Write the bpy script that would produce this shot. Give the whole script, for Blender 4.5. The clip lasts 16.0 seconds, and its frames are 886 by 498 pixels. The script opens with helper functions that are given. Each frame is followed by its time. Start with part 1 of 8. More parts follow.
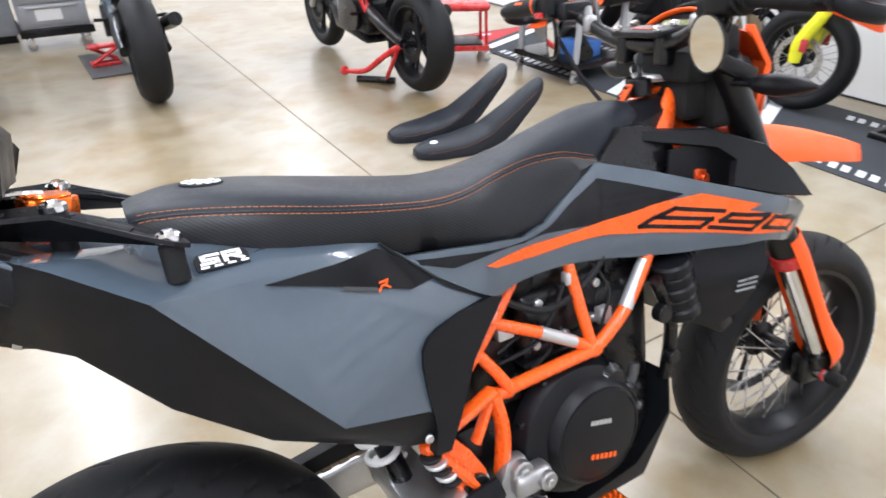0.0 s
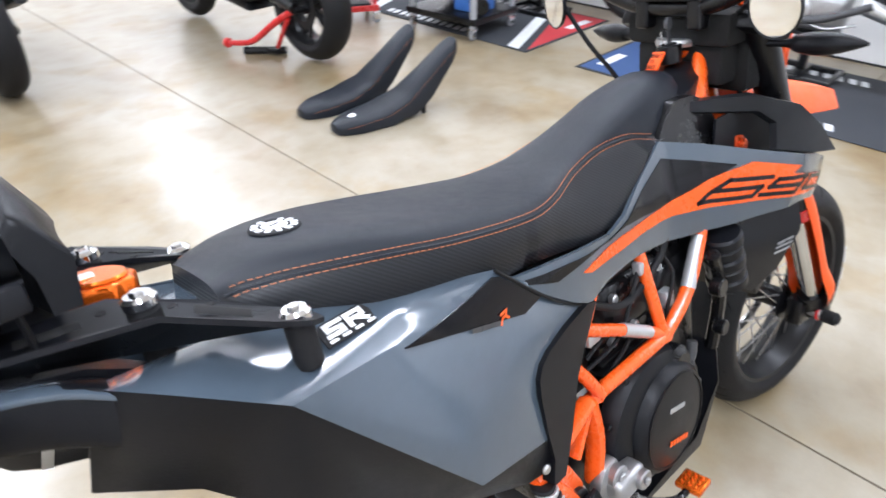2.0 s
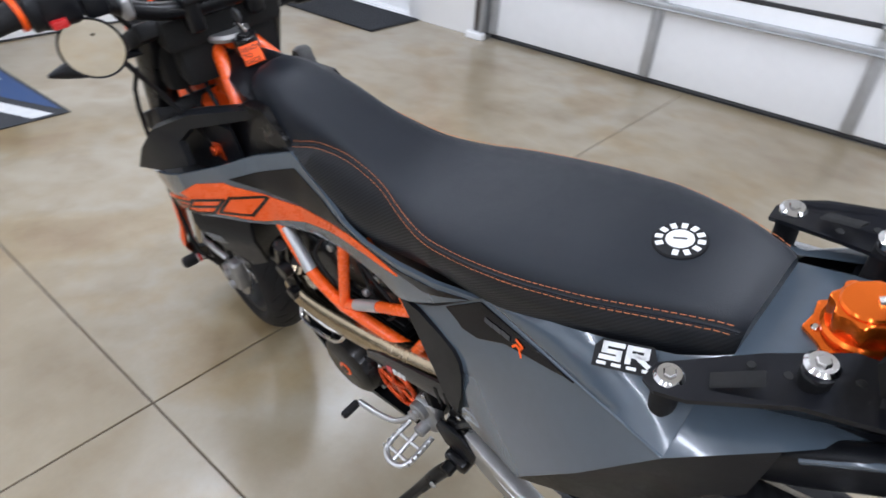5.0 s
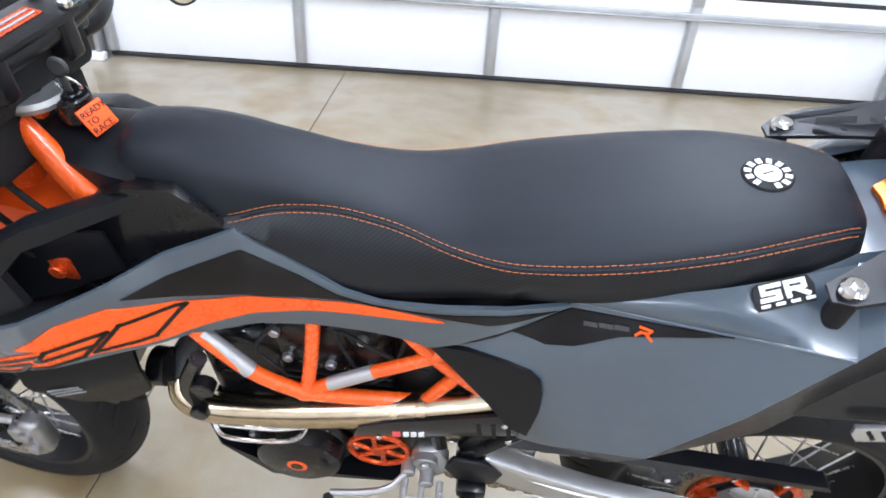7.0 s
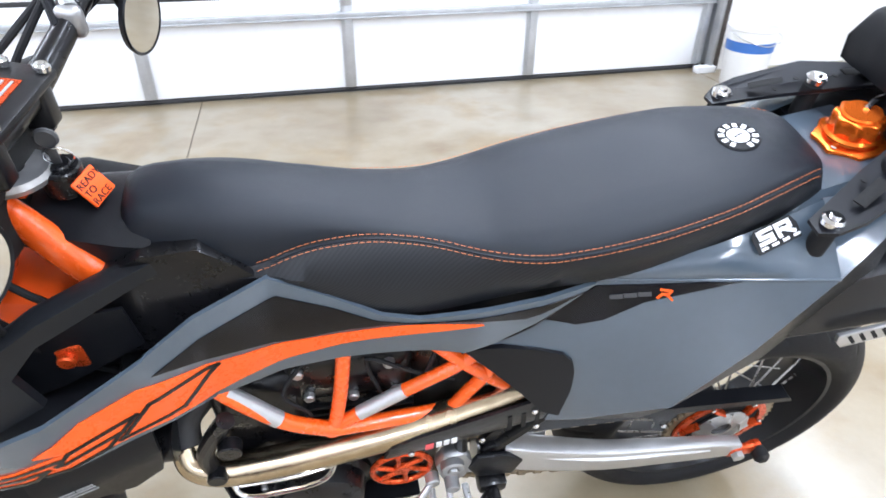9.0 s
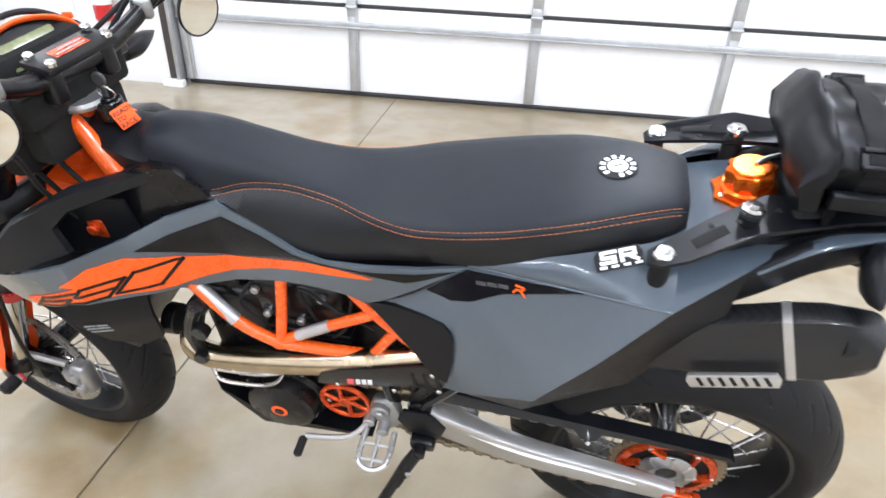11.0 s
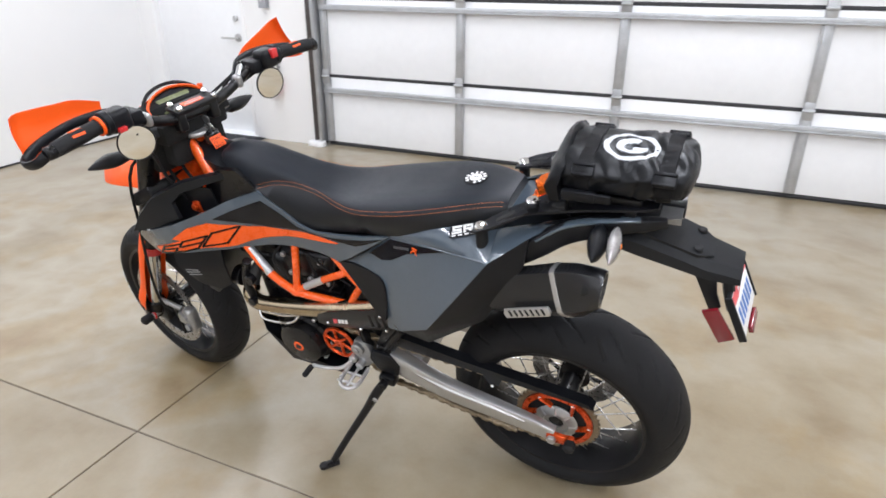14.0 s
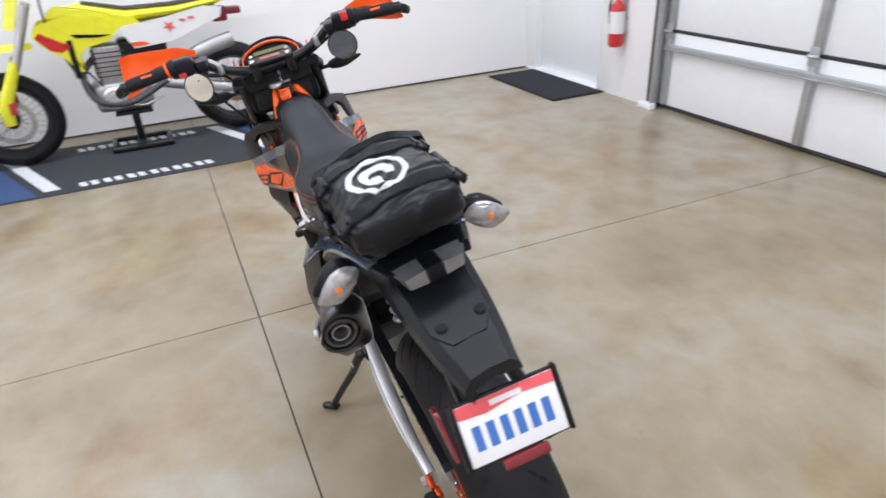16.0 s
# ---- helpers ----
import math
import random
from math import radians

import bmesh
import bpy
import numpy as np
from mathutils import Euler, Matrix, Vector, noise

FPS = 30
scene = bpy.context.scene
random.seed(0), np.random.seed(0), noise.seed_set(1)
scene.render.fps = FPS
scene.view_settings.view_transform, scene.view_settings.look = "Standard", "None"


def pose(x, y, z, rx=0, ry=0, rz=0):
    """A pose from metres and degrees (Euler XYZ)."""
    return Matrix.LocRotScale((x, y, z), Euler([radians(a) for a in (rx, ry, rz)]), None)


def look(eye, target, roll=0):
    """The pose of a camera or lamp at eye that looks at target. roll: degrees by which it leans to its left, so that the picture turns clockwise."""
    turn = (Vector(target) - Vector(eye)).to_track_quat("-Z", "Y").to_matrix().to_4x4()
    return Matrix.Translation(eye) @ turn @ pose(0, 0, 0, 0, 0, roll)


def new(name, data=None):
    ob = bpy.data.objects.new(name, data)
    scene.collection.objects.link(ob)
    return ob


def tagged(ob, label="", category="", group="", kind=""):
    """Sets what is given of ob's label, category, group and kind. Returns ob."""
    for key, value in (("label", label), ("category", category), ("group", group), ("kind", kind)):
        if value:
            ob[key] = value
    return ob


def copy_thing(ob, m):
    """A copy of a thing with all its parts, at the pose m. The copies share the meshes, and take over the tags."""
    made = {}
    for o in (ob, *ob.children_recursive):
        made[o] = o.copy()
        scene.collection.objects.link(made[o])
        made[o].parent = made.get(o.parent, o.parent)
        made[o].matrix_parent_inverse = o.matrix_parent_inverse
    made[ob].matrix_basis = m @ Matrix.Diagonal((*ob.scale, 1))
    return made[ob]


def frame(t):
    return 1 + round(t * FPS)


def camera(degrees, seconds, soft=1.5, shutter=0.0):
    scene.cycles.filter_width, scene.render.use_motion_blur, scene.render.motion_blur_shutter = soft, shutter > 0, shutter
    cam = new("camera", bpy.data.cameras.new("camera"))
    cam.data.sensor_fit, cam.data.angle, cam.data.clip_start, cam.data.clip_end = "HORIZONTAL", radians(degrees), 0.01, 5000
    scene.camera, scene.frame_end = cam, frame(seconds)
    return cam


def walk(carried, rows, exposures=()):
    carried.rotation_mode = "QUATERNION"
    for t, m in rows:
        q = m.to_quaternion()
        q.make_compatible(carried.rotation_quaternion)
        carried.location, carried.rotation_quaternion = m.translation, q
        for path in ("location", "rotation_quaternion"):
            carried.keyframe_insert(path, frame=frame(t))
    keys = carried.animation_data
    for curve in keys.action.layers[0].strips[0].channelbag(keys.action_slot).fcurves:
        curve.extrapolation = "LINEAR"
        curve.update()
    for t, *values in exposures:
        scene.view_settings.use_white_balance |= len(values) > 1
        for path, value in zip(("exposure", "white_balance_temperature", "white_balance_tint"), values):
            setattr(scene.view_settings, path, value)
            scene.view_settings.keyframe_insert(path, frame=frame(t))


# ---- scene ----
cam = camera(70.7, 16.0, 1.6, 0.35)
PATH = [
    (0, (0.301, -0.562, 1.252), (1.25, 0.855, 0.207), 0.4),
    (0.5, (0.373, -0.456, 1.243), (1.197, 0.995, 0.14), 1.3),
    (1, (0.399, -0.413, 1.23), (1.225, 1.004, 0.086), 1.5),
    (1.5, (0.353, -0.363, 1.225), (1.225, 0.992, 0.04), 1.6),
    (2, (0.178, -0.287, 1.255), (1.371, 0.83, 0.102), 0.3),
    (2.5, (0.082, -0.119, 1.244), (1.512, 0.68, 0.098), 1.7),
    (3, (0.021, 0.077, 1.26), (1.61, 0.428, 0.097), 3.3),
    (3.5, (-0.015, 0.296, 1.263), (1.641, 0.083, 0.161), 5.3),
    (4, (0.084, 0.471, 1.234), (1.663, -0.064, 0.128), 2.2),
    (4.5, (0.203, 0.629, 1.229), (1.574, -0.266, 0.081), 2.5),
    (5, (0.311, 0.737, 1.238), (1.314, -0.572, 0.107), 4.1),
    (5.2, (0.385, 0.74, 1.239), (1.227, -0.656, 0.081), 3.4),
    (7.3, (0.868, 0.797, 1.184), (0.708, -0.878, 0.102), 1.3),
    (7.5, (0.938, 0.792, 1.188), (0.655, -0.861, 0.1), -0.9),
    (8, (1.033, 0.777, 1.22), (0.48, -0.777, 0.089), -0.7),
    (8.2, (1.05, 0.792, 1.188), (0.434, -0.8, 0.146), -0.9),
    (10.3, (0.69, 0.787, 1.217), (0.813, -0.875, 0.112), 1.9),
    (10.5, (0.656, 0.825, 1.219), (0.824, -0.847, 0.134), 1.4),
    (11, (0.567, 0.985, 1.234), (0.791, -0.724, 0.219), 2.2),
    (11.5, (0.466, 1.106, 1.262), (0.752, -0.619, 0.291), 2.1),
    (12, (0.317, 1.236, 1.284), (0.83, -0.474, 0.383), 1.9),
    (12.5, (0.263, 1.366, 1.307), (0.831, -0.359, 0.47), -0.2),
    (13, (0.251, 1.475, 1.306), (0.822, -0.275, 0.522), -0.2),
    (13.5, (0.209, 1.496, 1.305), (0.738, -0.272, 0.534), 0.3),
    (14, (0.012, 1.397, 1.319), (0.718, -0.288, 0.505), 0.2),
    (14.5, (-0.202, 1.256, 1.323), (0.743, -0.274, 0.448), -1.8),
    (15, (-0.307, 1.074, 1.328), (0.832, -0.279, 0.394), -0.4),
    (15.5, (-0.513, 0.823, 1.337), (0.884, -0.271, 0.415), -1.7),
    (16, (-0.673, 0.507, 1.35), (0.937, -0.216, 0.409), -2.9),
]
walk(cam, [(t, look(eye, target, roll)) for t, eye, target, roll in PATH], exposures=[(0, 0.87, 5950, 13), (1.5, 0.96, 5800, 13), (2.5, 0.77, 5770, 13), (3, 0.57, 5850, 14), (3.5, 0.24, 5850, 15), (4.5, 0.10, 5780, 14), (5, 0.20, 5740, 13), (7.5, 1.0, 5600, 12), (8, 1.07, 5600, 12), (10.5, 1.01, 5730, 12), (11, 0.96, 5900, 12), (12, 0.86, 6120, 12), (12.5, 0.66, 6230, 12), (14, 0.44, 6050, 13), (15, 0.46, 5960, 14), (15.5, 0.43, 5950, 14), (16, 0.33, 5950, 15)])

from mathutils.bvhtree import BVHTree

# ---- light ----
world = bpy.data.worlds.new("world")
scene.world = world
world.use_nodes = True
world.node_tree.nodes["Background"].inputs["Color"].default_value = (0.9, 0.95, 1.0, 1)
world.node_tree.nodes["Background"].inputs["Strength"].default_value = 0.15
scene.view_settings.exposure = 0.0

LAMP_Z = 3.35
LAMPS = [(x, y) for x in (-3.0, 0.0, 3.4) for y in (-1.1, 1.7, 4.9, 7.6)]


def strip_lamp(x, y, power):
    data = bpy.data.lights.new("strip_lamp", "AREA")
    data.shape, data.size, data.size_y = "RECTANGLE", 0.16, 2.4
    data.energy, data.color = power, (0.965, 0.98, 1.0)
    ob = new("strip_lamp", data)
    ob.matrix_world = pose(x, y, LAMP_Z - 0.07)
    return ob


for lx, ly in LAMPS:
    strip_lamp(lx, ly, 41)

# ---- materials ----


def node_mat(name):
    m = bpy.data.materials.new(name)
    m.use_nodes = True
    nt = m.node_tree
    return m, nt, nt.nodes["Principled BSDF"]


def mix_rgb(nt, fac, a, b, blend="MIX"):
    n = nt.nodes.new("ShaderNodeMix")
    n.data_type, n.blend_type = "RGBA", blend
    for sock, v in ((n.inputs[0], fac), (n.inputs[6], a), (n.inputs[7], b)):
        if hasattr(v, "is_output"):
            nt.links.new(v, sock)
        elif isinstance(v, (int, float)):
            sock.default_value = v
        else:
            sock.default_value = (*v, 1)
    return n.outputs[2]


def noise_tex(nt, scale, detail=4, rough=0.55, stretch=None):
    co = nt.nodes.new("ShaderNodeTexCoord")
    n = nt.nodes.new("ShaderNodeTexNoise")
    n.inputs["Scale"].default_value, n.inputs["Detail"].default_value = scale, detail
    n.inputs["Roughness"].default_value = rough
    src = co.outputs["Object"]
    if stretch:
        mp = nt.nodes.new("ShaderNodeMapping")
        mp.inputs["Scale"].default_value = stretch
        nt.links.new(src, mp.inputs["Vector"])
        src = mp.outputs["Vector"]
    nt.links.new(src, n.inputs["Vector"])
    return n.outputs["Fac"]


def ramp(nt, fac, stops):
    n = nt.nodes.new("ShaderNodeValToRGB")
    el = n.color_ramp.elements
    while len(el) < len(stops):
        el.new(0.5)
    for e, (p, c) in zip(el, stops):
        e.position = p
        e.color = (c, c, c, 1) if isinstance(c, (int, float)) else (*c, 1)
    nt.links.new(fac, n.inputs["Fac"])
    return n.outputs["Color"]


def bump(nt, bsdf, height, strength, dist=0.001):
    n = nt.nodes.new("ShaderNodeBump")
    n.inputs["Strength"].default_value, n.inputs["Distance"].default_value = strength, dist
    nt.links.new(height, n.inputs["Height"])
    nt.links.new(n.outputs["Normal"], bsdf.inputs["Normal"])


def mat(name, col, rough=0.5, metal=0.0, var=0.12, scale=25, grain=0, gstr=0.2, coat=0.0, rvar=0.1, emit=0.0, spec=0.5):
    """A surface with broad and fine variation of colour and gloss; grain: scale of its fine relief."""
    m, nt, b = node_mat(name)
    a = noise_tex(nt, scale, 5)
    f = noise_tex(nt, scale * 9, 3)
    tone = mix_rgb(nt, 0.4, a, f)
    lo, hi = [c * (1 - var) for c in col], [min(1, c * (1 + var)) for c in col]
    nt.links.new(ramp(nt, tone, [(0.3, lo), (0.7, hi)]), b.inputs["Base Color"])
    nt.links.new(ramp(nt, tone, [(0.3, max(0.02, rough - rvar)), (0.75, min(1, rough + rvar))]), b.inputs["Roughness"])
    b.inputs["Metallic"].default_value = metal
    b.inputs["Coat Weight"].default_value = coat
    b.inputs["Coat Roughness"].default_value = 0.08
    b.inputs["Specular IOR Level"].default_value = spec
    if grain:
        bump(nt, b, noise_tex(nt, grain, 3), gstr)
    if emit:
        b.inputs["Emission Color"].default_value = (*col, 1)
        b.inputs["Emission Strength"].default_value = emit
    return m


def concrete_mat():
    m, nt, b = node_mat("sealed_concrete")
    big = noise_tex(nt, 0.75, 4, 0.5)
    mid = noise_tex(nt, 2.4, 4, 0.5, (1, 1.15, 1))
    cloud = noise_tex(nt, 7.0, 4, 0.5)
    fine = noise_tex(nt, 70, 4, 0.7)
    warm = ramp(nt, big, [(0.30, (0.222, 0.172, 0.096)), (0.44, (0.302, 0.254, 0.172)), (0.56, (0.334, 0.294, 0.220)), (0.70, (0.244, 0.196, 0.114))])
    stain = ramp(nt, mid, [(0.30, (0.68, 0.58, 0.44)), (0.41, (0.90, 0.87, 0.81)), (0.52, (1.03, 1.03, 1.03)), (0.62, (0.93, 0.89, 0.82)), (0.74, (1.08, 1.08, 1.10))])
    col = mix_rgb(nt, 0.85, warm, stain, "MULTIPLY")
    col = mix_rgb(nt, 0.40, col, ramp(nt, cloud, [(0.32, (0.78, 0.72, 0.62)), (0.47, (0.98, 0.97, 0.95)), (0.68, (1.06, 1.06, 1.08))]), "MULTIPLY")
    spot = noise_tex(nt, 1.5, 6, 0.58, (1.1, 0.95, 1))
    col = mix_rgb(nt, 0.8, col, ramp(nt, spot, [(0.38, (1.05, 1.05, 1.06)), (0.52, (1.0, 1.0, 1.0)), (0.60, (0.94, 0.84, 0.66)), (0.70, (0.74, 0.58, 0.38))]), "MULTIPLY")
    col = mix_rgb(nt, 0.15, col, ramp(nt, fine, [(0.3, 0.6), (0.7, 1.0)]), "MULTIPLY")
    nt.links.new(col, b.inputs["Base Color"])
    nt.links.new(ramp(nt, mid, [(0.3, 0.28), (0.7, 0.42)]), b.inputs["Roughness"])
    b.inputs["Coat Weight"].default_value = 0.55
    b.inputs["Coat Roughness"].default_value = 0.20
    bump(nt, b, mix_rgb(nt, 0.3, cloud, fine), 0.04, 0.002)
    return m


def wall_mat():
    m, nt, b = node_mat("white_wall_paint")
    a, f = noise_tex(nt, 0.7, 4), noise_tex(nt, 120, 4)
    nt.links.new(ramp(nt, a, [(0.3, (0.86, 0.855, 0.845)), (0.7, (0.90, 0.895, 0.885))]), b.inputs["Base Color"])
    b.inputs["Roughness"].default_value = 0.55
    bump(nt, b, f, 0.15, 0.001)
    return m


def carbon_mat(name, col_a, col_b, size=0.006, rough=0.3, coat=0.0, relief=0.35):
    """Twill weave: diagonal bands of two dark tones."""
    m, nt, b = node_mat(name)
    co = nt.nodes.new("ShaderNodeTexCoord")
    mp = nt.nodes.new("ShaderNodeMapping")
    mp.inputs["Rotation"].default_value = (0, radians(52), 0)
    mp.inputs["Scale"].default_value = (1, 0.0, 1)
    nt.links.new(co.outputs["Object"], mp.inputs["Vector"])
    w = nt.nodes.new("ShaderNodeTexWave")
    w.inputs["Scale"].default_value = 0.32 / size
    w.inputs["Distortion"].default_value = 0.6
    w.inputs["Detail Scale"].default_value = 90
    nt.links.new(mp.outputs["Vector"], w.inputs["Vector"])
    nt.links.new(ramp(nt, w.outputs["Fac"], [(0.25, col_a), (0.75, col_b)]), b.inputs["Base Color"])
    nt.links.new(ramp(nt, w.outputs["Fac"], [(0.2, rough + 0.12), (0.8, rough)]), b.inputs["Roughness"])
    b.inputs["Coat Weight"].default_value = coat
    b.inputs["Specular IOR Level"].default_value = 0.35
    bump(nt, b, w.outputs["Fac"], relief, 0.0006)
    return m


M = {}
M["floor"] = concrete_mat()
M["wall"] = wall_mat()
M["ceiling"] = mat("ceiling_paint", (0.86, 0.86, 0.85), 0.7, var=0.03, scale=1)
M["joint"] = mat("joint_filler", (0.12, 0.095, 0.07), 0.8, var=0.35, scale=18)
M["door_white"] = mat("white_steel_door", (0.86, 0.865, 0.87), 0.38, var=0.03, scale=2, grain=160, gstr=0.12)
M["galv"] = mat("galvanised_steel", (0.48, 0.49, 0.50), 0.42, 0.7, var=0.15, scale=12)
M["door_edge"] = mat("dark_bronze_edge", (0.06, 0.05, 0.045), 0.5)
M["seal"] = mat("rubber_seal", (0.03, 0.03, 0.032), 0.7, grain=60)
M["grey"] = mat("slate_grey_gloss_plastic", (0.070, 0.092, 0.117), 0.17, var=0.05, scale=8, coat=0.7, grain=400, gstr=0.02)
M["black_gloss"] = mat("black_gloss_film", (0.005, 0.005, 0.007), 0.16, var=0.1, coat=0.08, spec=0.26)
M["black_plastic"] = mat("black_textured_plastic", (0.0065, 0.007, 0.009), 0.38, spec=0.24, var=0.15, scale=20, grain=700, gstr=0.25)
M["charcoal"] = mat("charcoal_textured_plastic", (0.009, 0.010, 0.012), 0.40, spec=0.28, var=0.12, scale=20, grain=700, gstr=0.2)
M["black_metal"] = mat("black_coated_metal", (0.005, 0.005, 0.006), 0.32, 0.0, spec=0.28, var=0.2, scale=30, grain=500, gstr=0.1, coat=0.2)
M["rack_black"] = mat("black_anodised_plate", (0.007, 0.0075, 0.010), 0.36, 0.0, spec=0.28, var=0.2, scale=30)
M["satin_black"] = mat("satin_black_aluminium", (0.006, 0.006, 0.007), 0.42, 0.0, spec=0.3, var=0.15, scale=30)
M["orange"] = mat("orange_powder_coat", (0.93, 0.118, 0.008), 0.28, var=0.05, scale=15, coat=0.5)
M["orange_film"] = mat("orange_film", (0.94, 0.120, 0.010), 0.30, var=0.03, coat=0.15, spec=0.35)
M["orange_plastic"] = mat("orange_plastic", (0.92, 0.105, 0.006), 0.46, var=0.04, spec=0.32, grain=300, gstr=0.05)
M["orange_dark"] = mat("dark_orange_anodised", (0.62, 0.075, 0.010), 0.30, 0.6, var=0.15, scale=60)
M["spoke"] = mat("grey_spoke_steel", (0.42, 0.41, 0.40), 0.30, 0.9, var=0.15, scale=80)
M["orange_anod"] = mat("orange_anodised", (0.88, 0.17, 0.012), 0.22, 0.75, var=0.08)
M["chrome"] = mat("polished_metal", (0.75, 0.75, 0.76), 0.12, 1.0, var=0.05)
M["alu"] = mat("brushed_aluminium", (0.55, 0.55, 0.55), 0.42, 0.9, var=0.08, scale=40, grain=300, gstr=0.08)
M["alu_cast"] = mat("cast_aluminium", (0.40, 0.40, 0.40), 0.42, 0.85, var=0.15, scale=40, grain=250, gstr=0.2)
M["header"] = mat("heat_tinted_steel", (0.47, 0.385, 0.265), 0.22, 1.0, var=0.25, scale=6)
M["tyre"] = mat("tyre_rubber", (0.0085, 0.0085, 0.0095), 0.62, spec=0.25, var=0.2, scale=14, grain=350, gstr=0.2)
# near-black that paints in the shade of grooves, slots, gaps and dark insides
M["shade_black"] = mat("recess_shade_black", (0.003, 0.003, 0.003), 0.85)
M["rim"] = mat("black_rim", (0.010, 0.010, 0.011), 0.36, 0.0, var=0.15, spec=0.3)
M["vinyl"] = mat("seat_vinyl", (0.0092, 0.0120, 0.0175), 0.46, spec=0.31, var=0.10, scale=10, grain=900, gstr=0.35)
M["carbon_vinyl"] = carbon_mat("carbon_weave_vinyl", (0.0075, 0.0085, 0.0105), (0.0125, 0.014, 0.017), 0.0040, 0.34, relief=0.16)
M["carbon"] = carbon_mat("carbon_fibre", (0.006, 0.006, 0.007), (0.013, 0.0135, 0.015), 0.0032, 0.28, 0.3)
M["thread"] = mat("orange_thread", (0.50, 0.16, 0.055), 0.6)
M["emblem"] = mat("pale_grey_print", (0.52, 0.53, 0.55), 0.55, var=0.08)
M["smoke_lens"] = mat("smoked_grey_lens", (0.22, 0.22, 0.225), 0.14, 0.4, var=0.2, scale=60, coat=0.6)
M["white"] = mat("white_print", (0.80, 0.80, 0.79), 0.4, var=0.03)
M["grey_print"] = mat("grey_print", (0.30, 0.31, 0.32), 0.5, var=0.2, scale=300)
M["silver_film"] = mat("silver_film", (0.55, 0.56, 0.57), 0.38, 0.6, var=0.08)
M["bag"] = mat("black_coated_fabric", (0.0050, 0.0056, 0.0072), 0.38, spec=0.24, var=0.15, scale=12, grain=900, gstr=0.10)
M["webbing"] = mat("black_webbing", (0.005, 0.005, 0.006), 0.65, spec=0.2, grain=500, gstr=0.5)
M["red"] = mat("red_paint", (0.55, 0.02, 0.02), 0.3, var=0.08, coat=0.3)
M["red_lens"] = mat("red_reflector", (0.17, 0.005, 0.012), 0.18, var=0.08, coat=0.5)
M["clear"] = mat("clear_lens", (0.36, 0.35, 0.345), 0.10, 0.45, var=0.4, scale=90, coat=0.6)
M["amber"] = mat("amber_bulb", (0.85, 0.22, 0.03), 0.25)
M["yellow"] = mat("yellow_plastic", (0.78, 0.76, 0.02), 0.32, var=0.05, coat=0.2)
M["rubber"] = mat("black_rubber", (0.010, 0.010, 0.011), 0.7, spec=0.3, grain=300)
M["mat_dark"] = mat("floor_mat_fabric", (0.028, 0.031, 0.037), 0.85, var=0.2, scale=10, grain=350, gstr=0.5)
M["mat_blue"] = mat("mat_blue", (0.03, 0.065, 0.17), 0.8, grain=350, gstr=0.4)
M["mat_red"] = mat("mat_red", (0.42, 0.03, 0.035), 0.8, grain=350, gstr=0.4)
M["mat_white"] = mat("mat_white", (0.62, 0.63, 0.64), 0.75, grain=350, gstr=0.4)
M["grey_steel"] = mat("grey_painted_steel", (0.33, 0.34, 0.36), 0.4, var=0.06)
M["lcd"] = mat("lcd_glass", (0.17, 0.19, 0.09), 0.25, var=0.15, scale=60, coat=0.2)
M["blue_print"] = mat("blue_print", (0.05, 0.15, 0.45), 0.45)
M["red_print"] = mat("red_print", (0.75, 0.10, 0.11), 0.45)
M["dark_grey"] = mat("dark_grey_plastic", (0.05, 0.05, 0.052), 0.5, grain=500)
M["chain"] = mat("chain_steel", (0.22, 0.17, 0.105), 0.42, 0.5, var=0.3, scale=120)
M["lamp_white"] = mat("lamp_housing", (0.8, 0.8, 0.8), 0.4)
M["mirror"], nt_, b_ = node_mat("mirror_glass")
b_.inputs["Base Color"].default_value = (0.86, 0.85, 0.82, 1)
b_.inputs["Metallic"].default_value, b_.inputs["Roughness"].default_value = 1.0, 0.02

# ---- building blocks ----


def cr(pts, n=6, closed=False):
    """A smooth line through points."""
    p = [np.array(q, float) for q in pts]
    k = len(p)
    out = []
    for i in range(k if closed else k - 1):
        a, b, c, d = (p[(i - 1) % k], p[i], p[(i + 1) % k], p[(i + 2) % k]) if closed else (p[max(i - 1, 0)], p[i], p[i + 1], p[min(i + 2, k - 1)])
        for j in range(n):
            u = j / n
            out.append(0.5 * (2 * b + (c - a) * u + (2 * a - 5 * b + 4 * c - d) * u * u + (3 * b - a - 3 * c + d) * u ** 3))
    if not closed:
        out.append(p[-1])
    return out


def join(*bms):
    out = bms[0]
    for b in bms[1:]:
        me = bpy.data.meshes.new("tmp")
        b.to_mesh(me)
        b.free()
        out.from_mesh(me)
        bpy.data.meshes.remove(me)
    return out


def moved(bm, m):
    bmesh.ops.transform(bm, matrix=m, verts=bm.verts)
    return bm


def bevelled(bm, width, seg=2, angle=30):
    edges = [e for e in bm.edges if len(e.link_faces) == 2 and e.calc_face_angle(0) > radians(angle)]
    if width > 0 and edges:
        bmesh.ops.bevel(bm, geom=edges, offset=width, segments=seg, profile=0.5, affect="EDGES", clamp_overlap=True)
    return bm


def box(x0, x1, y0, y1, z0, z1, bev=0.003, seg=2):
    bm = bmesh.new()
    bmesh.ops.create_cube(bm, size=1)
    moved(bm, Matrix.Translation(((x0 + x1) / 2, (y0 + y1) / 2, (z0 + z1) / 2)) @ Matrix.Diagonal((abs(x1 - x0), abs(y1 - y0), abs(z1 - z0), 1)))
    return bevelled(bm, bev, seg)


